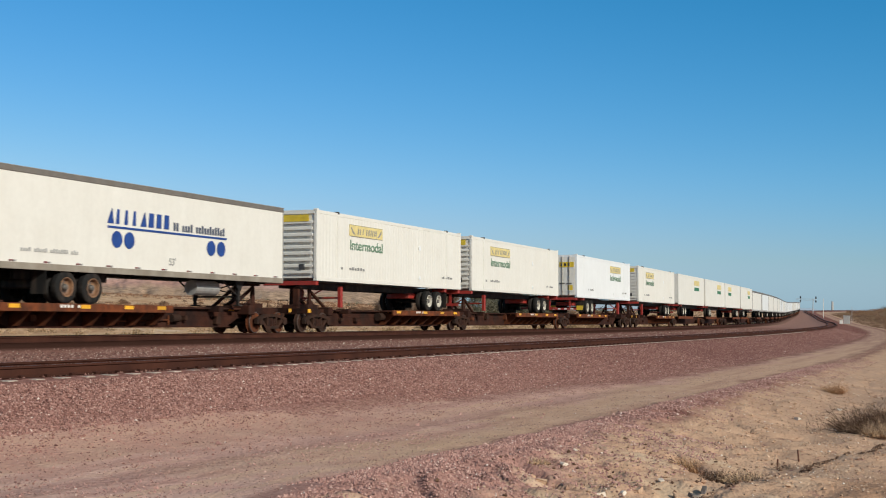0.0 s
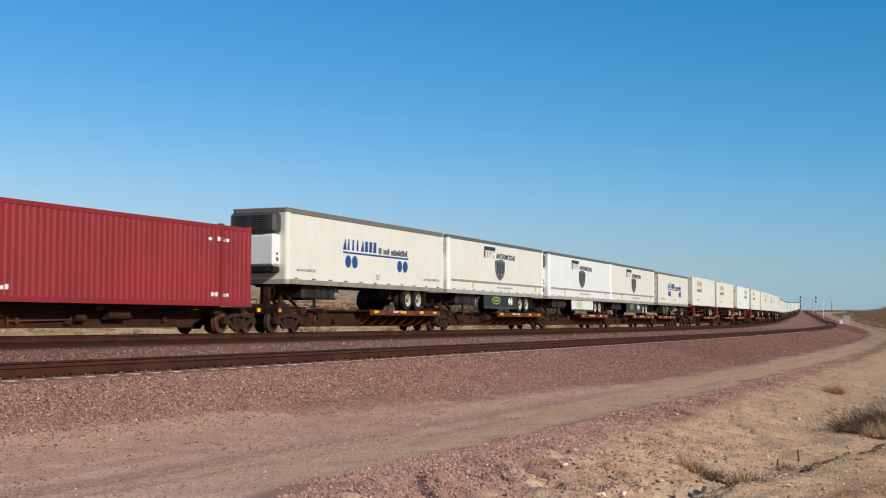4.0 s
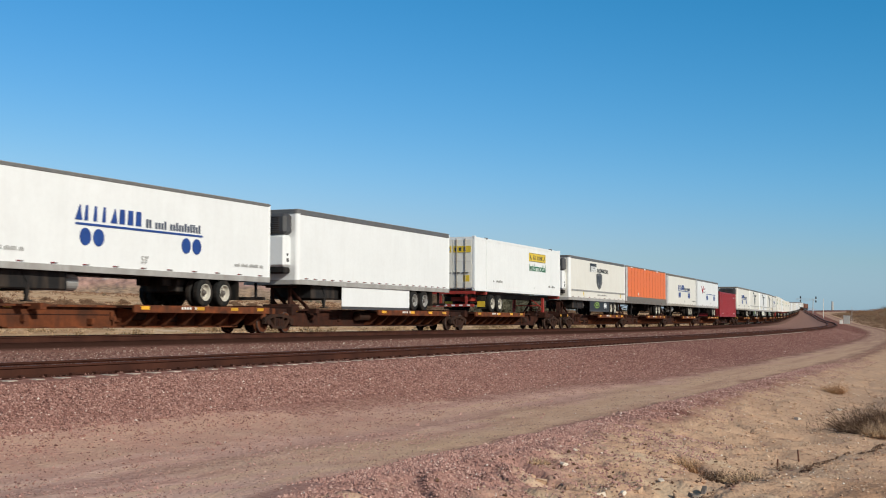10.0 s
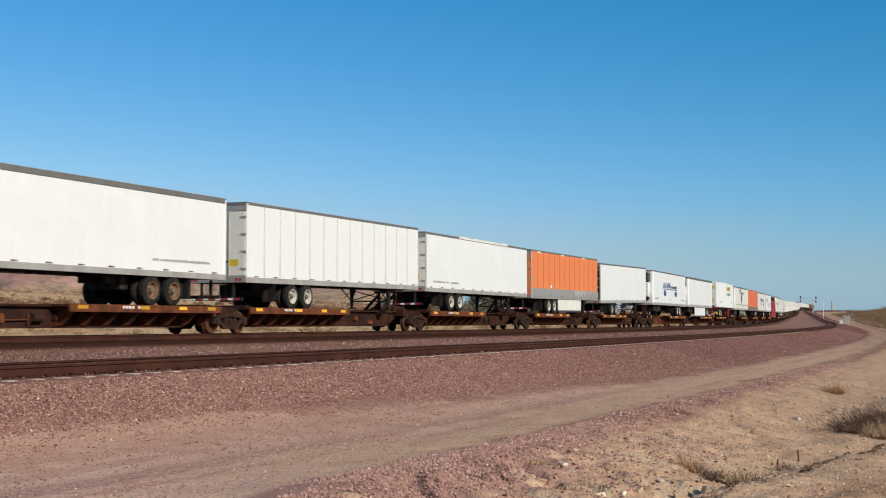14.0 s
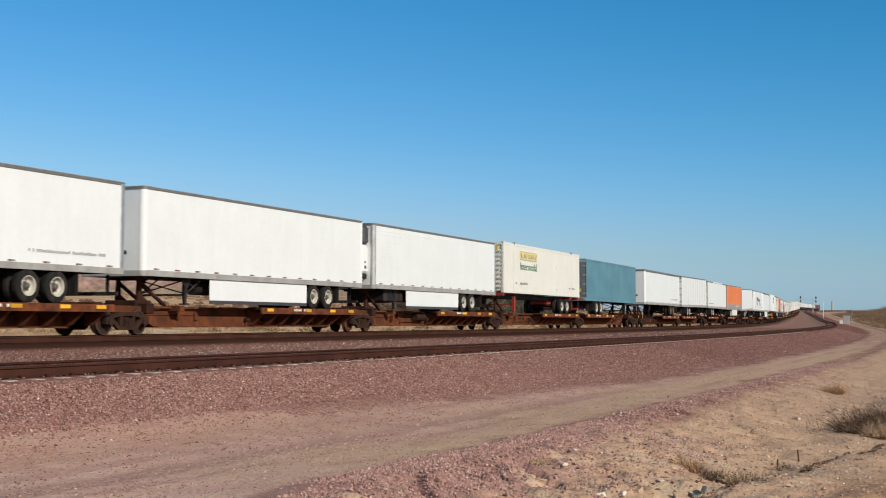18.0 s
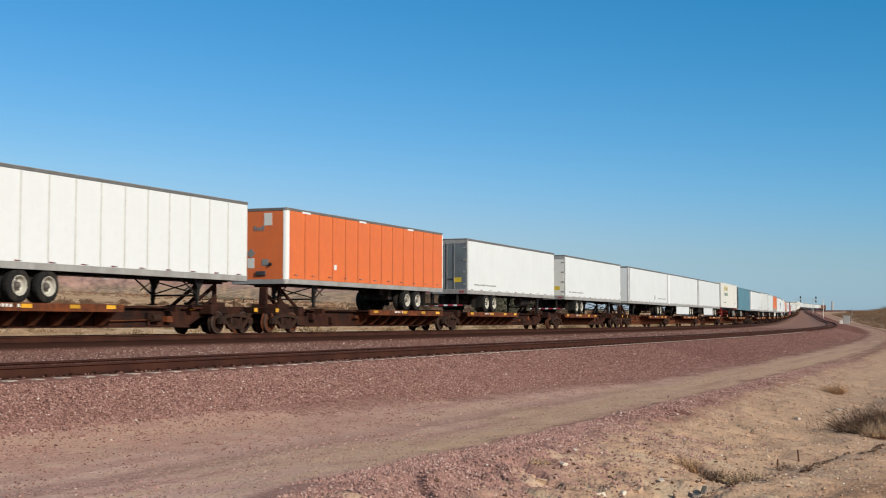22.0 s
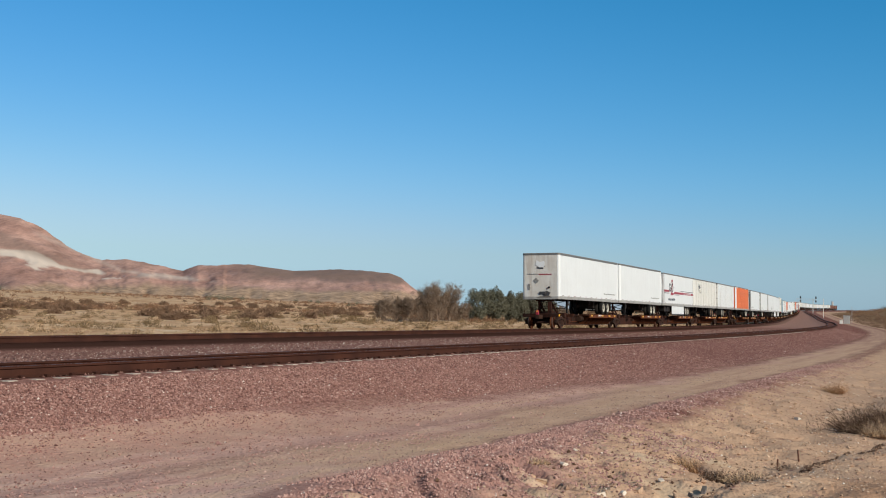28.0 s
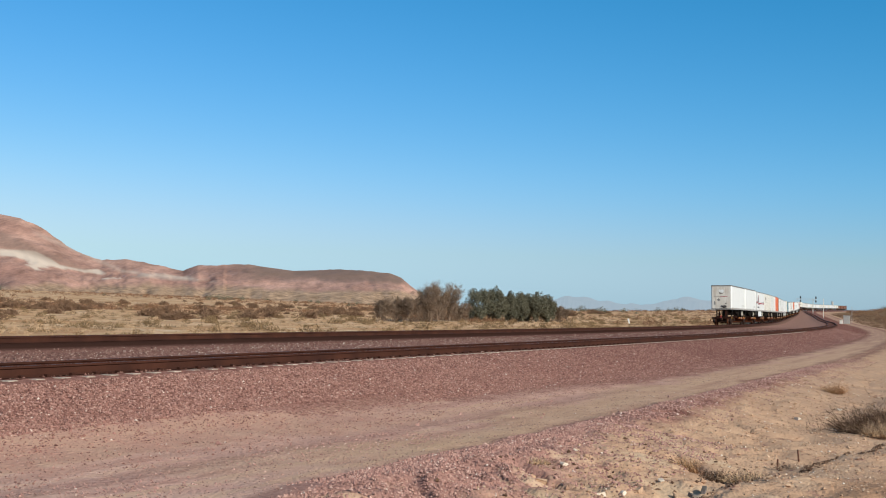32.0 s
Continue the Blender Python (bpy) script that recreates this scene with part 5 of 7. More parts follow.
# -- road wheels, shared --
def tyre_pair():
    bm = bmesh.new()
    for y in (-0.29, 0.03):
        lathe(bm, ((y + 0.03, 0.285), (y + 0.01, 0.30), (y, 0.34), (y + 0.012, 0.44), (y + 0.045, 0.49), (y + 0.07, 0.50), (y + 0.20, 0.50), (y + 0.225, 0.49), (y + 0.255, 0.44), (y + 0.265, 0.34), (y + 0.255, 0.30)), 20, False)
    return bm


def rim_disc():
    """A dished rim: bright lip, steep barrel, recessed disc."""
    return lathe(bmesh.new(), ((-0.25, 0.292), (-0.283, 0.302), (-0.293, 0.298), (-0.293, 0.282), (-0.275, 0.268), (-0.19, 0.252), (-0.16, 0.238), (-0.135, 0.205), (-0.128, 0.16), (-0.128, 0.01)), 24, False)


def rim_holes():
    """Dark hand holes and the hub that stands out of the dish."""
    bm = bmesh.new()
    for i in range(6):
        a = i * math.tau / 6 + 0.3
        rod(bm, (0.185 * math.cos(a), -0.140, 0.185 * math.sin(a)), (0.185 * math.cos(a), -0.11, 0.185 * math.sin(a)), 0.042, 8)
    lathe(bm, ((-0.125, 0.145), (-0.145, 0.14), (-0.15, 0.105), (-0.25, 0.095), (-0.275, 0.07), (-0.28, 0.01)), 18, False)
    return bm


hub_grey = stuff_of("dusty_hub_steel", (0.22, 0.20, 0.18), 0.5, 0.2, dirt=DIRT, dirt_amount=0.5, amount=0.4, second=(0.10, 0.09, 0.08), scale=6.0)


def road_axle(parent, x, rim_mat, full=True, rim_label=""):
    for side in (-1, 1):
        w = put("wheel", shape("tyre_pair", tyre_pair, rubber), parent, x, side * 0.985, 0.5, 0 if side < 0 else 180)
        if side < 0 or full:
            put("rim", shape("rim_" + rim_mat.name, rim_disc, rim_mat), w, label=rim_label)
            if full and side < 0:
                put("hub", shape("rim_holes", rim_holes, hub_grey), w)
    if full:
        put("axle", shape("axle", lambda: rod(bmesh.new(), (0, -0.7, 0), (0, 0.7, 0), 0.07), black_steel), parent, x, 0, 0.5)


def landing_leg():
    bm = bmesh.new()
    box(bm, -0.075, 0.075, -0.06, 0.06, 0.25, 1.0, 0.01)
    box(bm, -0.05, 0.05, -0.045, 0.045, 0.1, 0.3)
    box(bm, -0.14, 0.14, -0.13, 0.13, 0.05, 0.1)
    prism(bm, [(-0.075, 0.62), (0.075, 0.62), (0.34, 0.99), (-0.34, 0.99)], -0.075, -0.045)
    return bm


def leg_brace():
    bm = bmesh.new()
    rod(bm, (0.0, 0, 0.38), (1.05, 0, 0.95), 0.03, 6)
    rod(bm, (0.0, 0, 0.92), (0.75, 0, 0.55), 0.02, 6)
    return bm


def underside(t, d, half, tank, skirt, dark=black_steel, full=True, rim=None, shift=0.0):
    """Floor beams, axles, landing gear, guard under a trailer; d: +1 where its nose points along the train."""
    rear, nose = -d * half, d * half
    if full:
        bm = bmesh.new()
        n = 26
        for i in range(n):
            x = -half + 0.3 + i * (2 * half - 0.6) / (n - 1)
            box(bm, x - 0.03, x + 0.03, -1.2, 1.2, 0.99, 1.09)
        part("floor_frame", bm, dark, t)
    slab("slider_rail", dark, t, rear + d * 1.6, rear + d * 5.9, -0.55, -0.42, 0.72, 0.99)
    slab("slider_rail", dark, t, rear + d * 1.6, rear + d * 5.9, 0.42, 0.55, 0.72, 0.99)
    for k, x in enumerate((3.1 + shift, 4.33 + shift)):
        road_axle(t, rear + d * x, rim or rim_white, full)
    if not full:
        return
    slab("suspension_beam", dark, t, rear + d * 2.6, rear + d * 4.9, -0.50, 0.50, 0.52, 0.72, 0.02)
    for side in (-1, 1):
        put("landing_leg", shape("landing_leg", landing_leg, black_steel), t, nose - d * 2.85, side * 0.95, 0)
        put("leg_brace", shape("leg_brace", leg_brace, black_steel), t, nose - d * 2.85, side * 0.95, 0.02, 0 if d < 0 else 180)
    x, bm = nose - d * 2.85, bmesh.new()
    rod(bm, (x, -0.95, 0.40), (x, 0.95, 0.40), 0.035, 6)
    rod(bm, (x, -0.95, 0.44), (x, 0.95, 0.92), 0.025, 6)
    rod(bm, (x, -0.95, 0.92), (x, 0.95, 0.44), 0.025, 6)
    part("leg_crossbar", bm, dark, t)
    slab("kingpin_plate", dark, t, nose - d * 0.35, nose - d * 1.6, -0.6, 0.6, 0.93, 0.99)
    slab("rear_guard", dark, t, rear - d * 0.0, rear + d * 0.08, -1.1, 1.1, 0.30, 0.42)
    for y in (-0.7, 0.7):
        slab("guard_post", dark, t, rear + d * 0.01, rear + d * 0.07, y - 0.05, y + 0.05, 0.42, 0.97)
    if d > 0:
        for i in range(4):
            slab("guard_stripe", red_ink, t, rear - d * 0.006, rear, -1.0 + i * 0.55, -0.72 + i * 0.55, 0.32, 0.40)
            slab("guard_stripe", white, t, rear - d * 0.006, rear, -0.70 + i * 0.55, -0.48 + i * 0.55, 0.32, 0.40)
    slab("brake_chamber", dark, t, rear + d * (2.3 + shift), rear + d * (2.75 + shift), -0.6, 0.6, 0.45, 0.75, 0.05)
    slab("toolbox", dark, t, rear + d * (4.95 + shift), rear + d * (5.35 + shift), -0.75, 0.75, 0.5, 0.95, 0.03)
    for side in (-1, 1):
        slab("mud_flap", rubber, t, rear + d * 2.15, rear + d * 2.17, side * 0.7, side * 1.27, 0.28, 0.95)
    if tank:
        x = nose - d * 4.6
        part("spare_tank", rod(bmesh.new(), (x - 0.75, -0.55, 0.68), (x + 0.75, -0.55, 0.68), 0.27, 18), alu if tank == 1 else black_steel, t, "dusty round tank slung under the floor")
    if skirt:
        mat, x0, x1, z0 = skirt
        slab("side_skirt", mat, t, rear + d * x0, rear + d * x1, -1.24, -1.21, z0, 0.97, 0.008, "long smooth panel under the trailer side")
        slab("skirt_edge", dark_grey, t, rear + d * x0, rear + d * x1, -1.238, -1.212, z0 - 0.12, z0 - 0.002)


def reefer_unit(t, nose, d, split=2.95):
    """Cooling unit on the nose wall: white housing, black grille on top."""
    u = slab("reefer_unit", white, t, nose + d * 0.02, nose + d * 0.58, -1.0, 1.0, 1.65, split, 0.10, "white refrigeration unit with a black grille")
    slab("grille", dark_grey, u, nose + d * 0.02, nose + d * 0.62, -1.05, 1.05, split, 3.80, 0.12 if split < 3.2 else 0.05)
    bm = bmesh.new()
    for i in range(9 if split < 3.2 else 2):
        box(bm, min(nose + d * 0.60, nose + d * 0.635), max(nose + d * 0.60, nose + d * 0.635), -0.75, 0.75, split + 0.08 + i * 0.075, split + 0.11 + i * 0.075)
    part("louvres", bm, black_steel, u)
    slab("access_panel", dark_grey, u, nose + d * 0.25, nose + d * 0.42, -1.012, -0.99, 1.86, 2.0)
    slab("access_panel", dark_grey, u, nose + d * 0.3, nose + d * 0.42, -1.012, -0.99, 2.1, 2.2)
    slab("control_box", dark_grey, u, nose + d * 0.57, nose + d * 0.60, 0.2, 0.4, 1.9, 2.05)
    slab("unit_base", black_steel, t, nose + d * 0.02, nose + d * 0.5, -0.95, 0.95, 1.40, 1.65, 0.05)


def nose_fittings(t, nose, d, seed):
    """Plugs, hose couplings and placards on a plain nose wall."""
    e = nose + d * 0.012
    slab("coupling_box", dark_grey, t, nose, nose + d * 0.07, -0.35, 0.1, 1.30, 1.48, 0.02)
    part("gladhand", rod(bmesh.new(), (e, -0.55, 1.75), (e + d * 0.06, -0.55, 1.75), 0.07, 10), black_steel, t)
    slab("document_box", grey_ink, t, nose, nose + d * 0.03, 0.75, 0.9, 1.6, 2.0)
    bm = bmesh.new()
    v = [(0.35, 3.0), (0.55, 2.8), (0.35, 2.6), (0.15, 2.8)]
    a = [bm.verts.new((e, y, z - 0.6)) for y, z in v]
    b = [bm.verts.new((e + d * 0.008, y, z - 0.6)) for y, z in v]
    bm.faces.new(a), bm.faces.new(b[::-1])
    for i in range(4):
        bm.faces.new((a[i], b[i], b[(i + 1) % 4], a[(i + 1) % 4]))
    part("placard", bm, grey_ink, t)
    m = bmesh.new()
    r = random.Random(seed)
    for i in range(4):
        box(m, min(e, e + d * 0.006), max(e, e + d * 0.006), -0.25 + i * 0.13, -0.16 + i * 0.13, 3.1, 3.1 + r.choice((0.14, 0.2)))
    part("stencil_marks", m, grey_ink, t)


def rear_doors(t, rear, d, colour, rods=2):
    """Two doors with hinges and lock rods, in a frame, with lamps below."""
    for side in (-1, 1):
        door = slab("door", colour, t, rear - d * 0.0, rear - d * 0.03, side * 0.015, side * 1.22, 1.24, 3.66, 0.008)
        for i in range(rods):
            y = side * (0.12 + 0.42 * i)
            part("lock_rod", rod(bmesh.new(), (rear - d * 0.05, y, 1.22), (rear - d * 0.05, y, 3.68), 0.02, 6), bright_alu, door)
        slab("lock_handle", dark_grey, door, rear - d * 0.03, rear - d * 0.07, side * 0.15, side * 0.5, 1.75, 1.80)
        for i in range(4):
            slab("hinge", alu, door, rear - d * 0.03, rear - d * 0.05, side * 1.05, side * 1.29, 1.45 + i * 0.65, 1.53 + i * 0.65)
    slab("door_sill", alu, t, rear + d * 0.01, rear - d * 0.06, -1.29, 1.29, 0.98, 1.22)
    slab("door_header", alu, t, rear + d * 0.01, rear - d * 0.05, -1.29, 1.29, 3.68, 3.86)
    for y in (-1.05, -0.9, 0.9, 1.05):
        slab("tail_lamp", red_ink, t, rear - d * 0.06, rear - d * 0.075, y - 0.05, y + 0.05, 1.04, 1.14)
    slab("door_placard", yellow, t, rear - d * 0.03, rear - d * 0.036, -0.95, -0.55, 1.6, 1.85)


# -- pictures on the sides, drawn as plain shapes --
def art_dots(t, half, ink=blue_ink, x=-5.0, small=False):
    """A blue wordmark drawn as plain slanted bars, a rule, and two pairs of discs."""
    if not small:
        for i in range(8):
            a = x + i * 0.43
            w, k = (0.31, 0.10) if i in (0, 4) else (0.16, 0.05) if i in (1, 2, 3) else (0.27, 0.02)
            plate("wordmark_bar", ink, t, [(a - 0.02, 2.58), (a + w, 2.58), (a + w - (0.12 if i in (0, 4) else 0.0), 3.05), (a + k + (0.12 if i in (0, 4) else 0.0), 3.05)])
        bars("wordmark_small", slate_ink, t, x + 3.55, x + 6.75, 2.56, 2.84, 19, 4)
    word("lettering", "53'", 0.34, faint_ink, t, x + 3.3, 1.38)
    decal("rule", ink, t, x, x + 6.85, 2.43, 2.50)
    for dx in (0.48, 1.12, 5.85, 6.49):
        disc("disc", ink, t, x + dx, 2.08, 0.27)


def art_web(t, x0, x1, seed=1):
    bars("small_lettering", faint_ink, t, x0, x1, 1.50, 1.62, 24, seed)


def art_shield(t, half, d):
    x = -8.0 + 5.3
    plate("logo_block", dark_ink, t, [(x - 0.05, 3.08), (x + 0.1, 3.05), (x + 1.75, 3.42), (x + 1.75, 3.68), (x - 0.05, 3.68)])
    for i in range(5):
        plate("logo_bar", white, t, [(x + 0.12 + i * 0.33, 3.06), (x + 0.36 + i * 0.33, 3.06), (x + 0.36 + i * 0.33, 3.46), (x + 0.12 + i * 0.33, 3.46)], 0.010)
    for i in range(5):
        plate("logo_bar", grey_ink, t, [(x + 0.19 + i * 0.33, 3.10), (x + 0.24 + i * 0.33, 3.10), (x + 0.24 + i * 0.33, 3.42), (x + 0.19 + i * 0.33, 3.42)], 0.013)
    word("lettering", "INTERMODAL", 0.42, dark_ink, t, x + 1.95, 3.07, 3.3, 0.25)
    c = x + 2.6
    sh = [(-0.85, 2.92), (-0.4, 3.0), (0.0, 3.03), (0.4, 3.0), (0.85, 2.92), (0.78, 2.3), (0.5, 2.02), (0.0, 1.82), (-0.5, 2.02), (-0.78, 2.3)]
    plate("shield", dark_ink, t, [(c + a * 1.0, b) for a, b in sh])
    plate("shield_border", grey_ink, t, [(c + a * 0.86, 2.46 + (b - 2.46) * 0.86) for a, b in sh], 0.008)
    plate("shield_field", dark_ink, t, [(c + a * 0.78, 2.46 + (b - 2.46) * 0.78) for a, b in sh], 0.0095)
    plate("shield_line", grey_ink, t, [(c - 0.42, 2.08), (c - 0.36, 2.05), (c - 0.02, 2.86), (c - 0.08, 2.86)], 0.012)
    for i in range(4):
        plate("shield_step", grey_ink, t, [(c + 0.05 + 0.05 * i, 2.12 + i * 0.2), (c + 0.32 - 0.02 * i, 2.12 + i * 0.2), (c + 0.32 - 0.02 * i, 2.22 + i * 0.2), (c + 0.05 + 0.05 * i, 2.22 + i * 0.2)], 0.012)
    decal("stripe", alu, t, -half + 0.35, half - 0.1, 1.62, 1.72, 0.02)
    for xx in (-half + 3.4, half - 1.6):
        decal("marker_sticker", yellow, t, xx, xx + 0.18, 1.33, 1.6)
    bars("small_lettering", faint_ink, t, -0.6, 2.2, 1.38, 1.48, 30, 7)


def art_go(t, half):
    def ring(name, mat, x, z, r, w, a0, a1, squeeze=1.0):
        n = 22
        out = [(x + r * squeeze * math.cos(a0 + (a1 - a0) * i / n), z + r * math.sin(a0 + (a1 - a0) * i / n)) for i in range(n + 1)]
        inn = [(x + (r - w) * squeeze * math.cos(a0 + (a1 - a0) * i / n), z + (r - w) * math.sin(a0 + (a1 - a0) * i / n)) for i in range(n + 1)]
        bm = bmesh.new()
        a, b = [bm.verts.new((p[0], FACE - 0.006, p[1])) for p in out], [bm.verts.new((p[0], FACE - 0.006, p[1])) for p in inn]
        for i in range(n):
            bm.faces.new((a[i], a[i + 1], b[i + 1], b[i]))
        g = bmesh.ops.extrude_face_region(bm, geom=list(bm.faces))
        for v in g["geom"]:
            if isinstance(v, bmesh.types.BMVert):
                v.co.y = FACE + 0.004
        part(name, bm, mat, t)
    x = -half + 3.0
    ring("ring_shape", dark_ink, x, 2.66, 0.40, 0.13, math.radians(40), math.radians(345), 1.25)
    decal("ring_bar", dark_ink, t, x + 0.05, x + 0.48, 2.56, 2.68)
    ring("ring_shape", dark_ink, x + 1.15, 2.66, 0.42, 0.13, 0, math.tau, 1.25)
    ring("red_arc", red_ink, x + 1.05, 3.05, 0.38, 0.14, math.radians(-10), math.radians(165), 1.3)
    plate("red_sash", red_ink, t, [(x + 0.35, 2.05), (x + 0.60, 2.05), (x + 1.55, 3.02), (x + 1.25, 3.0)], 0.004)
    plate("red_sash", red_ink, t, [(x + 0.25, 1.98), (x + 1.75, 1.98), (x + 1.85, 2.2), (x + 0.45, 2.2)], 0.008)
    decal("red_stripe", red_ink, t, -half + 0.15, -half + 2.5, 2.23, 2.42)
    decal("black_stripe", dark_ink, t, -half + 0.15, -half + 2.5, 2.10, 2.15)
    decal("red_stripe", red_ink, t, -half + 5.1, half - 0.05, 2.10, 2.30)
    decal("black_stripe", dark_ink, t, -half + 5.1, -half + 7.9, 2.0, 2.04)
    decal("black_stripe", dark_ink, t, -half + 8.4, half - 0.05, 2.40, 2.44)
    bars("small_lettering", white, t, -half + 10.3, half - 1.3, 2.14, 2.25, 26, 5).location.y = -0.004
    word("lettering", "TRANSPORTATION SERVICES", 0.30, slate_ink, t, -half + 2.0, 1.45, 3.5)


def art_map(t, half):
    x = -half + 2.65
    edge = [(0.0, 3.38), (0.1, 3.42), (0.5, 3.40), (1.1, 3.30), (1.35, 3.15), (1.55, 3.12), (1.75, 3.22), (1.9, 3.40), (2.02, 3.40), (2.0, 3.1), (1.85, 2.85), (1.9, 2.6),
            (1.8, 2.45), (1.7, 2.6), (1.35, 2.6), (1.15, 2.5), (1.05, 2.42), (0.9, 2.6), (0.65, 2.6), (0.2, 2.75), (0.02, 3.0)]
    bm = bmesh.new()
    for (a, b), (c, e) in zip(edge, edge[1:] + edge[:1]):
        rod(bm, (x + a, FACE - 0.002, b), (x + c, FACE - 0.002, e), 0.022, 4)
    part("map_outline", bm, grey_ink, t)
    for i in range(3):
        plate("logo_bar", dark_ink, t, [(x + 0.3 + i * 0.4, 2.95), (x + 0.42 + i * 0.4, 2.95), (x + 0.42 + i * 0.4, 3.3), (x + 0.3 + i * 0.4, 3.3)])
        plate("logo_bar", dark_ink, t, [(x + 0.46 + i * 0.4, 2.95), (x + 0.58 + i * 0.4, 2.95), (x + 0.54 + i * 0.4, 3.3), (x + 0.44 + i * 0.4, 3.3)])
    bars("small_lettering", grey_ink, t, x + 0.3, x + 1.6, 2.78, 2.87, 14, 3)


def art_flourish(t, half):
    x = -half + 3.2
    for a, b in (((x, 3.25), (x + 0.35, 2.55)), ((x + 0.35, 2.55), (x + 0.6, 3.0)), ((x + 0.6, 3.0), (x + 0.85, 2.5)), ((x + 0.85, 2.5), (x + 1.25, 3.3))):
        bm = rod(bmesh.new(), (a[0], FACE - 0.001, a[1]), (b[0], FACE - 0.001, b[1]), 0.035, 4)
        part("flourish", bm, red_ink, t)
    bars("small_lettering", red_ink, t, x + 1.3, x + 2.7, 2.95, 3.08, 8, 2)
    bars("small_lettering", grey_ink, t, x + 1.3, x + 2.6, 2.62, 2.74, 8, 5)


def arc_xy(nx, d, r, out=0.0):
    """Outline round the two front corners of a trailer, from the viewer's side to the far side."""
    n, pts = 6, []
    for sy in (-1, 1):
        q = [(nx - d * r + d * (r + out) * math.sin(i * math.pi / 2 / n), sy * (1.287 - r + (r + out) * math.cos(i * math.pi / 2 / n))) for i in range(n + 1)]
        pts += q if sy < 0 else q[::-1]
    return pts


def extruded(outline, z0, z1):
    bm = bmesh.new()
    a, b = [bm.verts.new((x, y, z0)) for x, y in outline], [bm.verts.new((x, y, z1)) for x, y in outline]
    bm.faces.new(a[::-1]), bm.faces.new(b)
    for i in range(len(a)):
        bm.faces.new((a[i], a[(i + 1) % len(a)], b[(i + 1) % len(a)], b[i]))
    bmesh.ops.recalc_face_normals(bm, faces=list(bm.faces))
    return bm


def rounded_nose(nx, d, z0, z1, r, out=0.0):
    return extruded(arc_xy(nx, d, r, out), z0, z1)


def rounded_post(nx, d, z0, z1, r):
    """The curved corner sheet on the viewer's side."""
    half = len(arc_xy(nx, d, r)) // 2
    return extruded(arc_xy(nx, d, r, 0.008)[:half] + arc_xy(nx, d, r, -0.01)[:half][::-1], z0, z1)


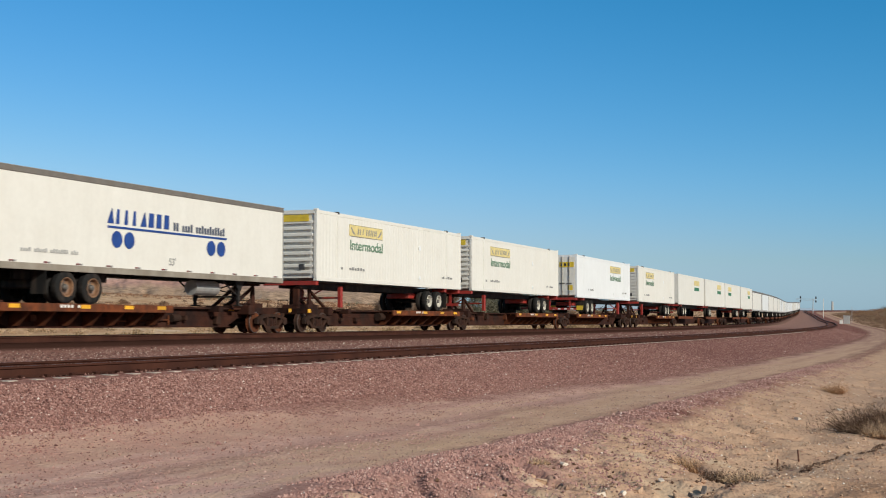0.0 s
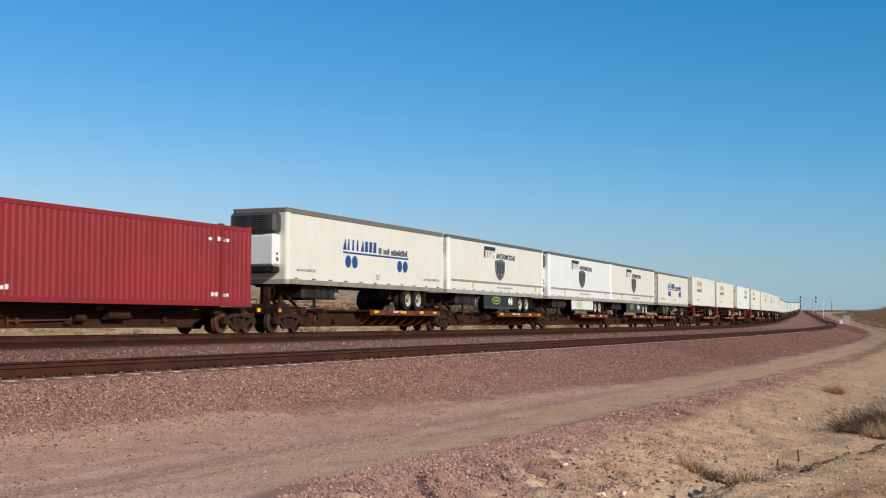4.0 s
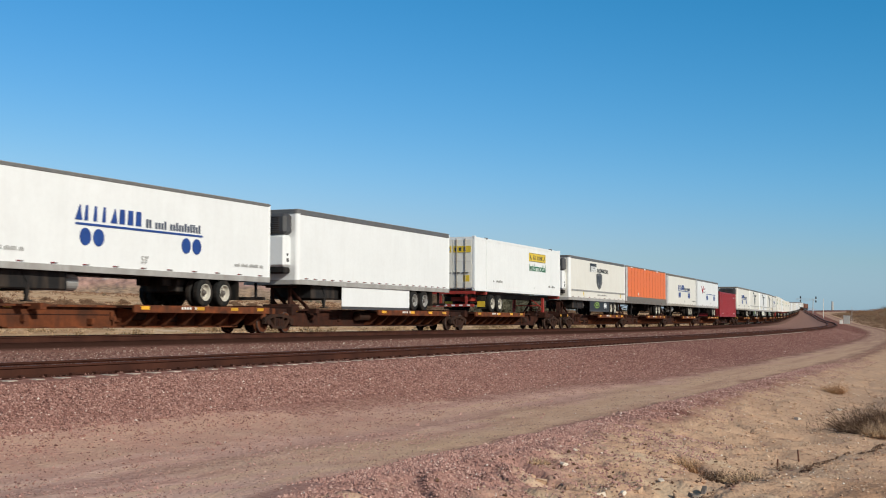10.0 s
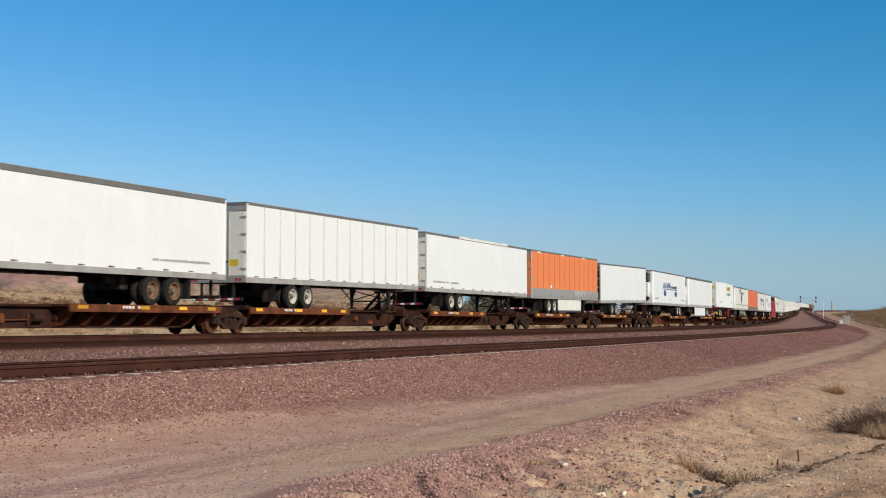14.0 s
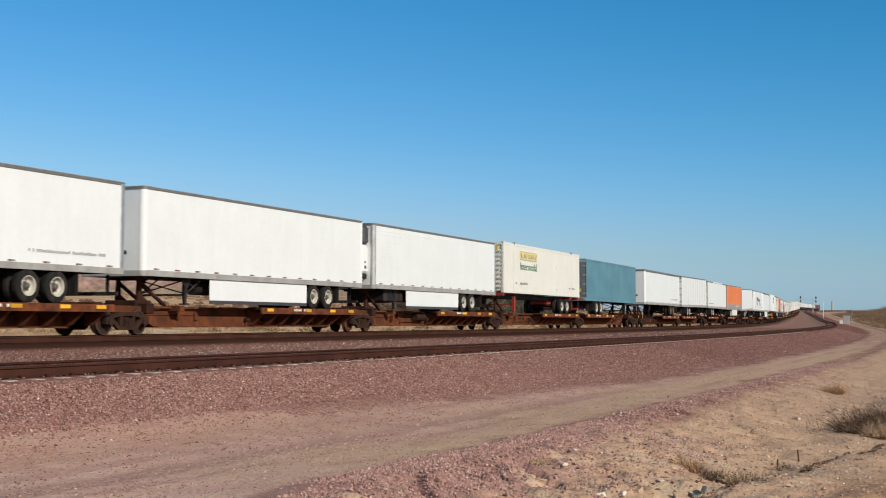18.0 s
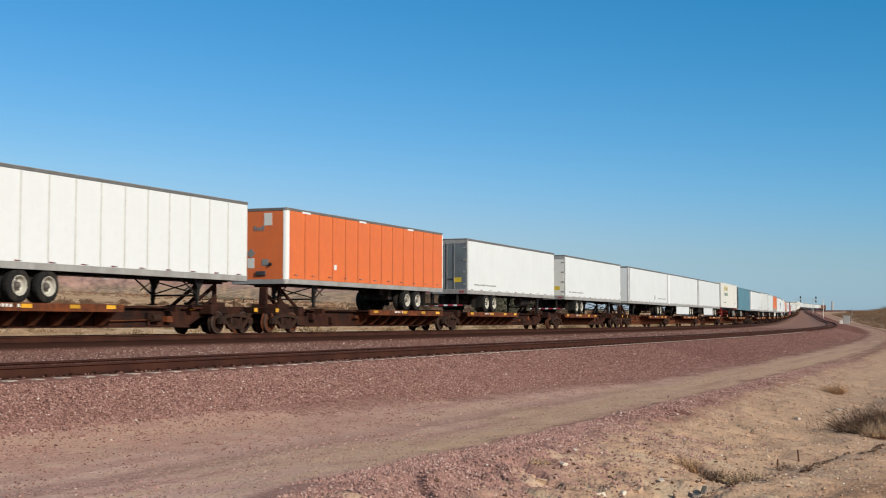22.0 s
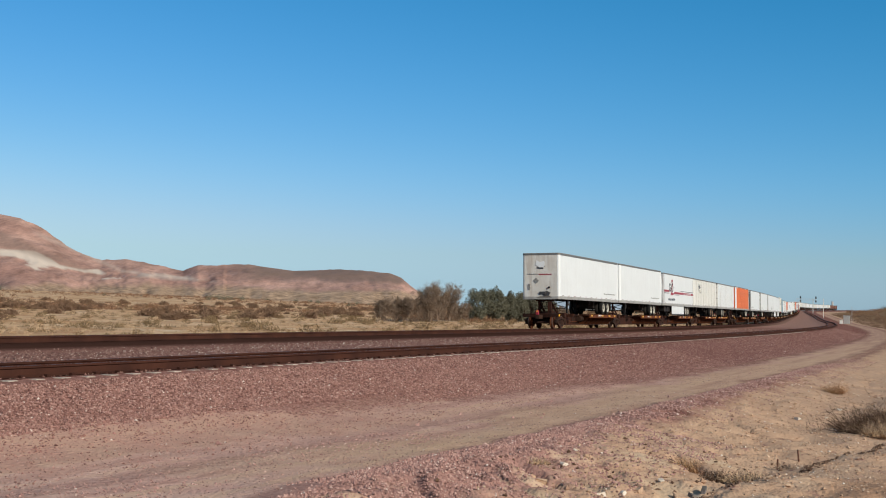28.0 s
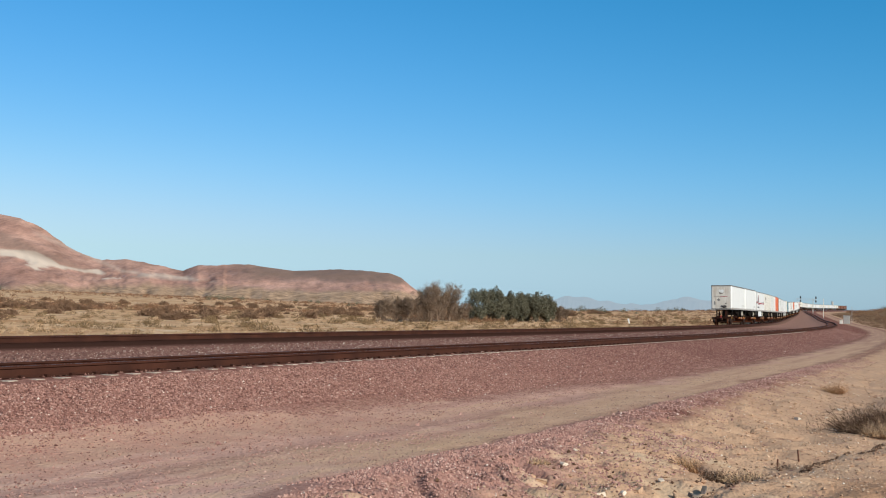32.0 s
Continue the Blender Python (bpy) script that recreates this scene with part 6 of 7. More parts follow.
def semi_trailer(s, d, colour, label, rails=alu, rail_top=0.24, panels=0, reefer=False, rear=None, tank=0, skirt=None, art=None, posts=None, tape=True, full=True, rim=None,
                 roof=None, top=None, ribs=False, length=16.0, seed=0, tall=0.05, shift=0.0, tape_z=0.245, tapes=11, tilt=0.0, nose=None, group="trailers on the train"):
    t = tagged(new("semi_trailer"), label, "trailer", group)
    half = length / 2
    zb, zt = 0.97, 3.88 + tall
    top = top or (top_grey if rails is alu else rails)
    rx, nx = -d * half, d * half
    slab("body", colour, t, rx, nx - d * 0.16, -1.285, 1.285, zb + 0.12, zt - 0.01, 0.012)
    part("nose_wall", rounded_nose(nx, d, zb + 0.12, zt - 0.01, 0.16), nose or colour, t)
    slab("roof", roof or alu, t, -half + 0.02, half - 0.02, -1.27, 1.27, zt - 0.005, zt + 0.025, 0.012)
    for y, nm in ((-1, "top_rail"), (1, "top_rail")):
        slab(nm, top, t, rx - d * 0.01, nx - d * 0.16, y * 1.27, y * 1.306, zt - rail_top, zt, 0.008)
        slab("bottom_rail", {alu: rail_white, brown_grey: brown_grey if colour is orange else rail_tan}.get(rails, rails) if colour is not faded_orange else rails, t, rx - d * 0.01, nx - d * 0.16, y * 1.24, y * 1.306, zb, zb + 0.20, 0.008)
    for e in (-d,):
        slab("end_rail", top, t, e * (half - 0.02), e * (half + 0.012), -1.27, 1.27, zt - 0.14, zt)
    part("nose_top_rail", rounded_nose(nx, d, zt - max(0.09, rail_top * 0.8), zt, 0.175, 0.018), top, t)
    part("nose_sill", rounded_nose(nx, d, zb, zb + 0.18, 0.17, 0.012), rails if colour in (orange, faded_orange, teal) else rail_white, t)
    if panels:
        w = (2 * half - 0.30) / panels
        me = shape("panel_%s_%d_%d_%d" % (colour.name, panels, round(length * 10), round(zt * 100)), lambda: boxed(0.012, w - 0.012, -1.299, -1.284, zb + 0.205, zt - rail_top - 0.005, bevel=0.005), colour)
        seam = shape("seam_%s_%d_%d" % (colour.name, panels, round(zt * 100)), lambda: boxed(-0.02, 0.02, -1.312, -1.29, zb + 0.205, zt - rail_top - 0.005), orange_seam if colour in (orange, faded_orange) else pale_seam)
        for i in range(panels):
            put("side_panel", me, t, min(rx, nx - d * 0.18) + 0.05 + i * w)
            if i:
                put("seam_strip", seam, t, min(rx, nx - d * 0.18) + 0.05 + i * w)
    if ribs:
        bm = bmesh.new()
        for i in range(15):
            box(bm, -half + 0.12, half - 0.12, -1.294, -1.284, zb + 0.34 + i * 0.165, zb + 0.365 + i * 0.165)
        part("side_ribbing", bm, colour, t)
    part("corner_post", rounded_post(nx, d, zb + 0.18, zt - 0.02, 0.175), posts or rail_white, t)
    for x in (rx,):
        k = -1 if x < 0 else 1
        slab("corner_post", posts or rails, t, x - k * (0.20 if posts is bright_alu else 0.10), x + k * 0.015, -1.312, -1.22, zb + 0.18, zt - 0.02, 0.03)
    underside(t, d, half, tank, skirt, full=full, rim=rim, shift=shift)
    if not full:
        return t, s, 0.98
    if d > 0:
        rear_doors(t, rx, d, rear or colour)
    else:
        if reefer:
            reefer_unit(t, nx, d, 3.5 if seed == 28 else 2.95)
            # black box stands in for the fuel tanks and the shade round them
            slab("fuel_tank_frame", black_steel, t, nx - d * 1.7, nx - d * 4.6, -1.0, 0.95, 0.42, 0.98, 0.04)
        else:
            nose_fittings(t, nx, d, seed)
    if tape:
        n = tapes
        red = shape("tape_red", lambda: boxed(-0.15, -0.01, FACE - 0.022, FACE - 0.004, -0.017, 0.017), tape_maroon)
        pale = shape("tape_white", lambda: boxed(0.01, 0.13, FACE - 0.022, FACE - 0.004, -0.017, 0.017), grey_ink)
        for i in range(n):
            x = -half + 0.7 + i * (2 * half - 1.4) / (n - 1)
            put("reflective_tape", red, t, x, 0, zb + tape_z)
            put("reflective_tape", pale, t, x, 0, zb + tape_z)
    if art:
        art(t, half)
    if tilt:            # the nose rides higher on its stand than the wheels
        for o in list(t.children):
            o.matrix_basis = Matrix.Rotation(-d * tilt, 4, "Y") @ o.matrix_basis
    return t, s, 0.98


def ride(made, span=11.0):
    t, s, h = made
    KEYED.append((t, s, span, h))
    return t


# -- containers and the chassis that carry them --
def corrugated(half, depth, colour_name, z0, z1, n):
    """A side wall of shallow vertical corrugations."""
    bm = bmesh.new()
    row = []
    w = 2 * half / n
    for i in range(n):
        x = -half + i * w
        row += [(x, 0.0), (x + 0.35 * w, 0.0), (x + 0.5 * w, depth), (x + 0.85 * w, depth)]
    row.append((half, 0.0))
    lo = [bm.verts.new((x, FACE + 0.004 + y, z0)) for x, y in row]
    hi = [bm.verts.new((x, FACE + 0.004 + y, z1)) for x, y in row]
    for i in range(len(row) - 1):
        bm.faces.new((lo[i], lo[i + 1], hi[i + 1], hi[i]))
    return bm


def container(s, d, colour, label, z=2.14, half=8.05, height=2.95, panel=False, doors_pale=None, full=True, group="containers on the train"):
    c = tagged(new("shipping_container"), label, "container", group)
    slab("body", colour, c, -half + 0.05, half - 0.05, -1.25, 1.27, 0.12, height - 0.03)
    n = 54 if full else 30
    put("side_wall", shape("corrugated_%s_%d_%d" % (colour.name, n, round(half * 10)), lambda: corrugated(half - 0.16, 0.026 if colour is red_paint else 0.010, colour.name, 0.16, height - 0.14, n), colour), c)
    for y in (-1, 1):
        slab("top_rail", colour, c, -half, half, y * 1.23, y * 1.302, height - 0.15, height, 0.01)
        slab("bottom_rail", colour, c, -half, half, y * 1.23, y * 1.302, 0.0, 0.17, 0.01)
    for x in (-1, 1):
        for y in (-1, 1):
            slab("corner_post", colour, c, x * (half - 0.17), x * half, y * 1.16, y * 1.302, 0.15, height - 0.13, 0.01)
        slab("end_beam", colour, c, x * (half - 0.1), x * half, -1.2, 1.2, height - 0.16, height)
    if full:
        for x in (-half + 0.09, -6.1, 6.1, half - 0.09):
            slab("corner_casting", dark_grey if abs(x) < 7 else colour, c, x - 0.09, x + 0.09, -1.31, -1.14, height - 0.06, height + 0.05, 0.01)
        for x in (-half + 0.09, half - 0.09):
            slab("corner_casting", colour, c, x - 0.09, x + 0.09, -1.31, -1.14, 0.0, 0.12, 0.01)
        slab("post_strip", colour, c, -6.2, -6.0, -1.305, -1.28, 0.16, height - 0.14)
        slab("post_strip", colour, c, 6.0, 6.2, -1.305, -1.28, 0.16, height - 0.14)
    if d > 0:        # doors at the rear end
        for side in (-1, 1):
            door = slab("door", doors_pale or colour, c, -half + 0.03, -half - 0.012, side * 0.012, side * 1.14, 0.16, height - 0.15, 0.01)
            if full:
                for i in range(2):
                    y = side * (0.25 + 0.5 * i)
                    part("lock_rod", rod(bmesh.new(), (-half - 0.045, y, 0.1), (-half - 0.045, y, height - 0.1), 0.022, 6), rail_tan, door)
                    slab("lock_handle", dark_grey, door, -half - 0.02, -half - 0.06, y - 0.18, y + 0.18, 0.95, 1.0)
                for i in range(4):
                    slab("door_rib", doors_pale or colour, door, -half - 0.012, -half - 0.03, side * 0.06, side * 1.08, 0.42 + i * 0.6, 0.5 + i * 0.6)
                slab("door_sign", yellow, door, -half - 0.012, -half - 0.035, side * 0.06, side * 1.08, height - 0.85, height - 0.5)
                bm = bmesh.new()
                for i in range(3):
                    box(bm, -half - 0.04, -half - 0.03, side * (0.2 + i * 0.26) - 0.07, side * (0.2 + i * 0.26) + 0.07, height - 0.77, height - 0.58)
                part("sign_bars", bm, dark_ink, door)
        if full:
            slab("door_placard", yellow, c, -half - 0.013, -half - 0.03, -1.0, -0.65, 0.5, 0.85)
    elif full:       # ribbed front wall
        for i in range(9):
            slab("wall_rib", colour, c, -half - 0.0, -half - 0.035, -1.12, 1.12, 0.3 + i * 0.26, 0.42 + i * 0.26, 0.01)
        slab("front_sign", yellow, c, -half - 0.036, -half - 0.05, -0.95, 0.95, height - 0.48, height - 0.2)
        slab("front_hatch", dark_grey, c, -half - 0.036, -half - 0.055, -0.75, -0.5, 0.45, 0.7)
    if panel:
        sign_paint = pale_yellow if s < -330 or s > 5 else yellow
        x = (3.0 - half) if d < 0 else (half - 6.6)
        decal("yellow_sign", sign_paint, c, x, x + 3.35, height - 0.92, height - 0.40, 0.012)
        if full:
            ink = grey_ink if s < -330 or s > 5 else dark_ink
            for k, w in ((0.78, 0.10), (0.98, 0.07), (1.26, 0.07), (1.62, 0.09), (1.84, 0.09), (2.06, 0.08), (2.24, 0.08), (2.44, 0.07), (2.60, 0.07)):
                plate("sign_bar", ink, c, [(x + k, height - 0.80), (x + k + w, height - 0.80), (x + k + w + 0.05, height - 0.54), (x + k + 0.05, height - 0.54)], 0.018)
            for k, f in ((x + 0.12, 1), (x + 3.23, -1)):
                plate("sign_flourish", ink, c, [(k, height - 0.50), (k + f * 0.10, height - 0.56), (k + f * 0.42, height - 0.84), (k + f * 0.22, height - 0.80), (k + f * 0.02, height - 0.62)], 0.018)
            for z0, z1 in ((height - 0.915, height - 0.895), (height - 0.425, height - 0.405)):
                decal("sign_border", ink, c, x + 0.02, x + 3.33, z0, z1, 0.016)
            word("lettering", "Intermodal", 0.62, faded_green if s < -330 or s > 5 else green_ink, c, x + 0.02, height - 1.50, 3.3, 0.0, FACE - 0.004)
            bars("small_lettering", grey_ink, c, -half + 3.0 if d > 0 else -half + 2.2, -half + 4.6, 0.55, 0.68, 9, 2)
            bars("small_lettering", grey_ink, c, half - 2.6, half - 1.2, 0.5, 0.62, 8, 6)
            disc("vent", white, c, 2.6, 1.9, 0.13, 0.02)
            disc("vent", white, c, 2.6, 0.45, 0.10, 0.02)
        else:
            decal("green_lettering_block", green_ink, c, x + 0.1, x + 3.1, height - 1.45, height - 1.1, 0.008)
    return c, s, z


def chassis(s, d, full=True):
    """Skeleton road chassis in red, that carries a container."""
    c = tagged(new("container_chassis"), "red steel skeleton chassis with tandem axles under a container", "chassis", "container chassis on the train")
    half = 8.05
    rear, nose = -d * half, d * half
    for y in (-0.48, 0.48):
        slab("main_rail", black_steel, c, -half + 0.1, half - 0.1, y - 0.07, y + 0.07, 0.86, 1.14)
    for x in (rear + d * 0.15, nose - d * 0.15, rear + d * 2.0):
        slab("bolster", red_steel, c, x - 0.12, x + 0.12, -1.25, 1.25, 0.98, 1.155, 0.01)
    for k in (2.95, 4.18):
        road_axle(c, rear + d * k, rim_white, full)
    slab("slider_box", red_steel, c, rear + d * 1.3, rear + d * 5.2, -0.6, 0.6, 0.62, 0.86, 0.01)
    if full:
        slab("rear_guard", red_steel, c, rear + d * 0.1, rear + d * 0.2, -1.2, 1.2, 0.30, 0.44)
        for y in (-0.75, 0.75):
            slab("guard_post", red_steel, c, rear + d * 0.1, rear + d * 0.18, y - 0.06, y + 0.06, 0.44, 0.98)
        for i in range(5):
            slab("guard_stripe", white, c, rear + d * 0.095, rear + d * 0.10, -1.0 + i * 0.45, -0.8 + i * 0.45, 0.33, 0.41)
        for side in (-1, 1):
            slab("landing_leg", red_steel, c, nose - d * 2.7, nose - d * 2.9, side * 0.88, side * 1.04, 0.08, 0.98, 0.01)
            part("leg_brace", rod(bmesh.new(), (nose - d * 2.8, side * 0.95, 0.35), (nose - d * 3.9, side * 0.5, 0.9), 0.035, 6), red_steel, c)
            slab("mud_flap", rubber, c, rear + d * 1.9, rear + d * 1.93, side * 0.7, side * 1.25, 0.2, 0.9)
        part("leg_crossbar", rod(bmesh.new(), (nose - d * 2.8, -0.95, 0.5), (nose - d * 2.8, 0.95, 0.5), 0.04, 6), red_steel, c)
        for y in (-1.2, 0.75):
            slab("flap_plate", yellow, c, rear + d * 1.86, rear + d * 1.89, y, y + 0.45, 0.3, 0.62)
    return c, s, 0.98


# -- spine cars --
def spine_car(s_front, s_rear, d, mid, coupled_front, coupled_rear, full=True, deck=True, seed=0, bright=False):
    """One platform of an articulated spine car: fish-bellied centre sill, wheel deck on gussets, hitch stand."""
    r = random.Random(seed)
    s = (s_front + s_rear) / 2
    lp = s_front - s_rear
    h = lp / 2
    c = tagged(new("spine_car"), "rusty brown railway spine car with an orange-edged wheel deck", "railway wagon", "spine cars of the train")
    dk, body = (rust_orange, rust_warm) if bright else (rust, rust)
    out = [(-h + 0.2, 0.62), (-h + 1.5, 0.58), (-h + 2.3, 0.26), (h - 2.3, 0.26), (h - 1.5, 0.58), (h - 0.2, 0.62), (h - 0.2, 0.96), (-h + 0.2, 0.96)]
    part("centre_sill", prism(bmesh.new(), out, -0.46, 0.46), body, c)
    slab("lower_flange", body, c, -h + 2.3, h - 2.3, -0.62, 0.62, 0.24, 0.29)
    for y in (-1, 1):
        slab("sill_flange", dk, c, -h + 1.0, h - 1.0, y * 0.46, y * 0.62, 0.90, 0.965)
    off = mid - s                    # trailer centre on this platform
    rear = off - d * 8.0
    if deck:
        x0, x1 = sorted((rear + d * 0.05, rear + d * 8.5))
        x0, x1 = max(x0, -h + 1.0), min(x1, h - 1.0)
        for y in (-1, 1):
            slab("runway", rust, c, x0, x1, y * 0.50, y * 1.24, 0.90, 0.975)
            slab("deck_edge", rust_orange, c, x0, x1, y * 1.24, y * 1.345, 0.74, 0.985, 0.01, "orange-painted deck edge, rusted and scuffed")
        n = 8 if full else 0
        # gussets take a lighter steel: the sunlight on them put into the colour
        gus = shape("gusset_" + dk.name, lambda: gusset(), rust_orange if bright else rust_warm)
        for i in range(n):
            x = x0 + 0.3 + i * (x1 - x0 - 0.6) / 7
            put("gusset", gus, c, x)
            if seed > -2:
                put("gusset", gus, c, x, 0, 0, 180)
        if full:
            for i in range(4):
                x = x0 + (0.35, 0.42 * (x1 - x0), 0.68 * (x1 - x0), x1 - x0 - 0.9)[i]
                slab("reflector", amber, c, x, x + 0.46, -1.353, -1.344, 0.84, 0.955)
            m = bmesh.new()
            bx = x0 + 0.5 * (x1 - x0)
            for i in range(9):
                if i != 4:
                    box(m, bx - 1.6 + i * 0.16, bx - 1.5 + i * 0.16, -1.352, -1.344, 0.86, 0.95)
            part("stencil_bars", m, dull_white, c)
    nose = off + d * 8.0
    if deck and full:
        k = nose - d * 0.95
        for y in (-0.42, 0.42):
            part("hitch_leg", prism(bmesh.new(), [(k - 0.13, 0.96), (k + 0.13, 0.96), (k + 0.06, 1.86), (k - 0.06, 1.86)], y - 0.05, y + 0.05), rust, c)
            bm = bmesh.new()
            rod(bm, (k - d * 0.05, y, 1.75), (k - d * 1.5, y, 1.0), 0.07, 8)
            part("hitch_strut", bm, rust, c)
            part("hitch_gusset", prism(bmesh.new(), [(k - d * 0.10, 0.96), (k - d * 0.85, 0.96), (k - d * 0.55, 1.12), (k - d * 0.10, 1.36)], y - 0.03, y + 0.03), rust, c)
        slab("hitch_base", rust, c, k - 0.45, k + 0.45, -0.62, 0.62, 0.96, 1.16, 0.02)
        slab("hitch_head", rust, c, k - 0.35, k + 0.35, -0.55, 0.55, 1.84, 1.925, 0.02)
    if full:
        for e, coupled in ((1, coupled_front), (-1, coupled_rear)):
            x = e * h
            slab("side_bearing", rust, c, x - e * 1.55, x - e * 1.15, -1.0, 1.0, 0.70, 1.06, 0.03)
            slab("end_platform", body, c, x - e * 1.3, x + e * (1.15 if coupled else 0.25), -0.75, 0.75, 0.74, 0.97, 0.015)
            if coupled:
                slab("coupler", soot, c, x + e * 1.1, x + e * 1.92, -0.14, 0.14, 0.64, 0.92, 0.03)
                slab("end_beam", rust, c, x + e * 1.0, x + e * 1.15, -1.25, 1.25, 0.78, 1.0, 0.01)
                slab("end_reflector", amber, c, x + e * 0.95, x + e * 1.18, -1.262, -1.252, 0.82, 0.96)
                for y in (-1.15, 1.15):
                    bm = bmesh.new()
                    rod(bm, (x + e * 1.08, y, 0.98), (x + e * 1.08, y, 1.30), 0.016, 6)
                    rod(bm, (x + e * 1.08, y, 1.30), (x + e * 1.08, y * 0.6, 1.30), 0.016, 6)
                    rod(bm, (x + e * 1.08, y * 0.6, 1.30), (x + e * 1.08, y * 0.6, 0.98), 0.016, 6)
                    part("grab_iron", bm, rust, c)
                if e < 0:
                    bm = bmesh.new()
                    q = [(x + e * 0.75, -0.55 + 0.28 * math.cos(i * math.tau / 14), 1.62 + 0.28 * math.sin(i * math.tau / 14)) for i in range(14)]
                    for i in range(14):
                        rod(bm, q[i], q[(i + 1) % 14], 0.018, 5)
                    for i in (0, 5, 9):
                        rod(bm, (x + e * 0.75, -0.55, 1.62), q[i], 0.012, 5)
                    w = part("brake_wheel", bm, rust, c)
                    slab("brake_stand", rust, w, x + e * 0.80, x + e * 0.95, -0.68, -0.42, 0.97, 1.80, 0.015)
        for i in range(3):
            x = -h + 3.4 + i * (lp - 6.8) / 2 + r.uniform(-0.3, 0.3)
            slab("pedestal", dk, c, x - 0.14, x + 0.14, -0.98, -0.36, 0.80, 1.0, 0.01)
            slab("pedestal", dk, c, x - 0.14, x + 0.14, 0.36, 0.98, 0.80, 1.0, 0.01)
        for i in range(3):
            x = -h + 2.2 + i * (lp - 4.4) / 2
            slab("sill_reflector", amber, c, x, x + 0.34, -0.512, -0.5, 0.86, 0.96)
        part("air_pipe", rod(bmesh.new(), (-h + 1.5, -0.44, 0.66), (h - 1.5, -0.44, 0.66), 0.03, 6), rust, c)
        for i in range(6):
            x = -h + 2.6 + (i + r.uniform(0.1, 0.9)) * (lp - 5.2) / 6
            w, z0 = r.uniform(0.05, 0.22), r.uniform(0.34, 0.6)
            slab("bracket", r.choice((dk, body, rust_orange, soot)), c, x - w, x + w, -0.46 - r.uniform(0.06, 0.22), -0.455, z0, z0 + r.uniform(0.12, 0.34), 0.01)
        x = r.uniform(-h * 0.4, h * 0.4)
        bm = bmesh.new()
        rod(bm, (x - 1.6, -0.55, 0.45), (x + 1.2, -0.55, 0.50), 0.022, 6)
        rod(bm, (x + 1.2, -0.55, 0.34), (x + 1.2, -0.55, 0.66), 0.03, 6)
        rod(bm, (x - 1.6, -0.55, 0.32), (x - 1.6, -0.55, 0.58), 0.03, 6)
        part("brake_rigging", bm, rust_warm, c)
        part("brake_cylinder", rod(bmesh.new(), (x + 1.3, -0.58, 0.56), (x + 1.75, -0.58, 0.56), 0.14, 12), soot, c)
        x = r.uniform(-1.5, 1.5)
        part("air_tank", rod(bmesh.new(), (x - 0.55, -0.66, 0.68), (x + 0.55, -0.66, 0.68), 0.19, 12), soot, c)
    KEYED.append((c, s, lp, 0.0))
    return c


def gusset():
    bm = bmesh.new()
    v = [(-1.28, 0.80), (-0.44, 0.90), (-0.44, 0.30), (-0.75, 0.32)]
    a = [bm.verts.new((-0.06, y, z)) for y, z in v]
    b = [bm.verts.new((0.06, y, z)) for y, z in v]
    bm.faces.new(a), bm.faces.new(b[::-1])
    for i in range(4):
        bm.faces.new((a[i], b[i], b[(i + 1) % 4], a[(i + 1) % 4]))
    return bm


# -- the trucks that the cars ride on --
def side_frame():
    """A cast frame with openings between its chords and columns."""
    bm = bmesh.new()
    prism(bm, [(-1.12, 0.36), (-1.12, 0.58), (-0.78, 0.68), (-0.35, 0.75), (0.35, 0.75), (0.78, 0.68), (1.12, 0.58), (1.12, 0.36), (1.0, 0.36), (0.98, 0.50), (0.75, 0.55), (0.35, 0.63),
               (-0.35, 0.63), (-0.75, 0.55), (-0.98, 0.50), (-1.0, 0.36)], -1.09, -0.95)
    prism(bm, [(-0.90, 0.53), (-0.72, 0.56), (-0.40, 0.29), (0.40, 0.29), (0.72, 0.56), (0.90, 0.53), (0.46, 0.17), (-0.46, 0.17)], -1.08, -0.96)
    for x in (-0.33, 0.33):
        box(bm, x - 0.05, x + 0.05, -1.085, -0.955, 0.27, 0.66, 0.01)
    return bm


def rail_wheel():
    bm = lathe(bmesh.new(), ((-0.78 - 0.065, 0.30), (-0.78 - 0.065, 0.385), (-0.78 - 0.055, 0.405), (-0.72, 0.42), (-0.705, 0.445), (-0.69, 0.445), (-0.685, 0.40), (-0.69, 0.33), (-0.72, 0.28), (-0.70, 0.15), (-0.62, 0.12), (-0.62, 0.09)), 24)
    return bm


def wheel_tread():
    return lathe(bmesh.new(), ((-0.847, 0.372), (-0.848, 0.39), (-0.838, 0.409), (-0.80, 0.414)), 24, False)


def spring_nest():
    bm = bmesh.new()
    for x in (-0.2, 0.0, 0.2):
        rod(bm, (x, -1.02, 0.27), (x, -1.02, 0.55), 0.075, 10)
    return bm


def bearing_cap():
    return rod(bmesh.new(), (0, -1.13, 0.42), (0, -0.93, 0.42), 0.115, 12)


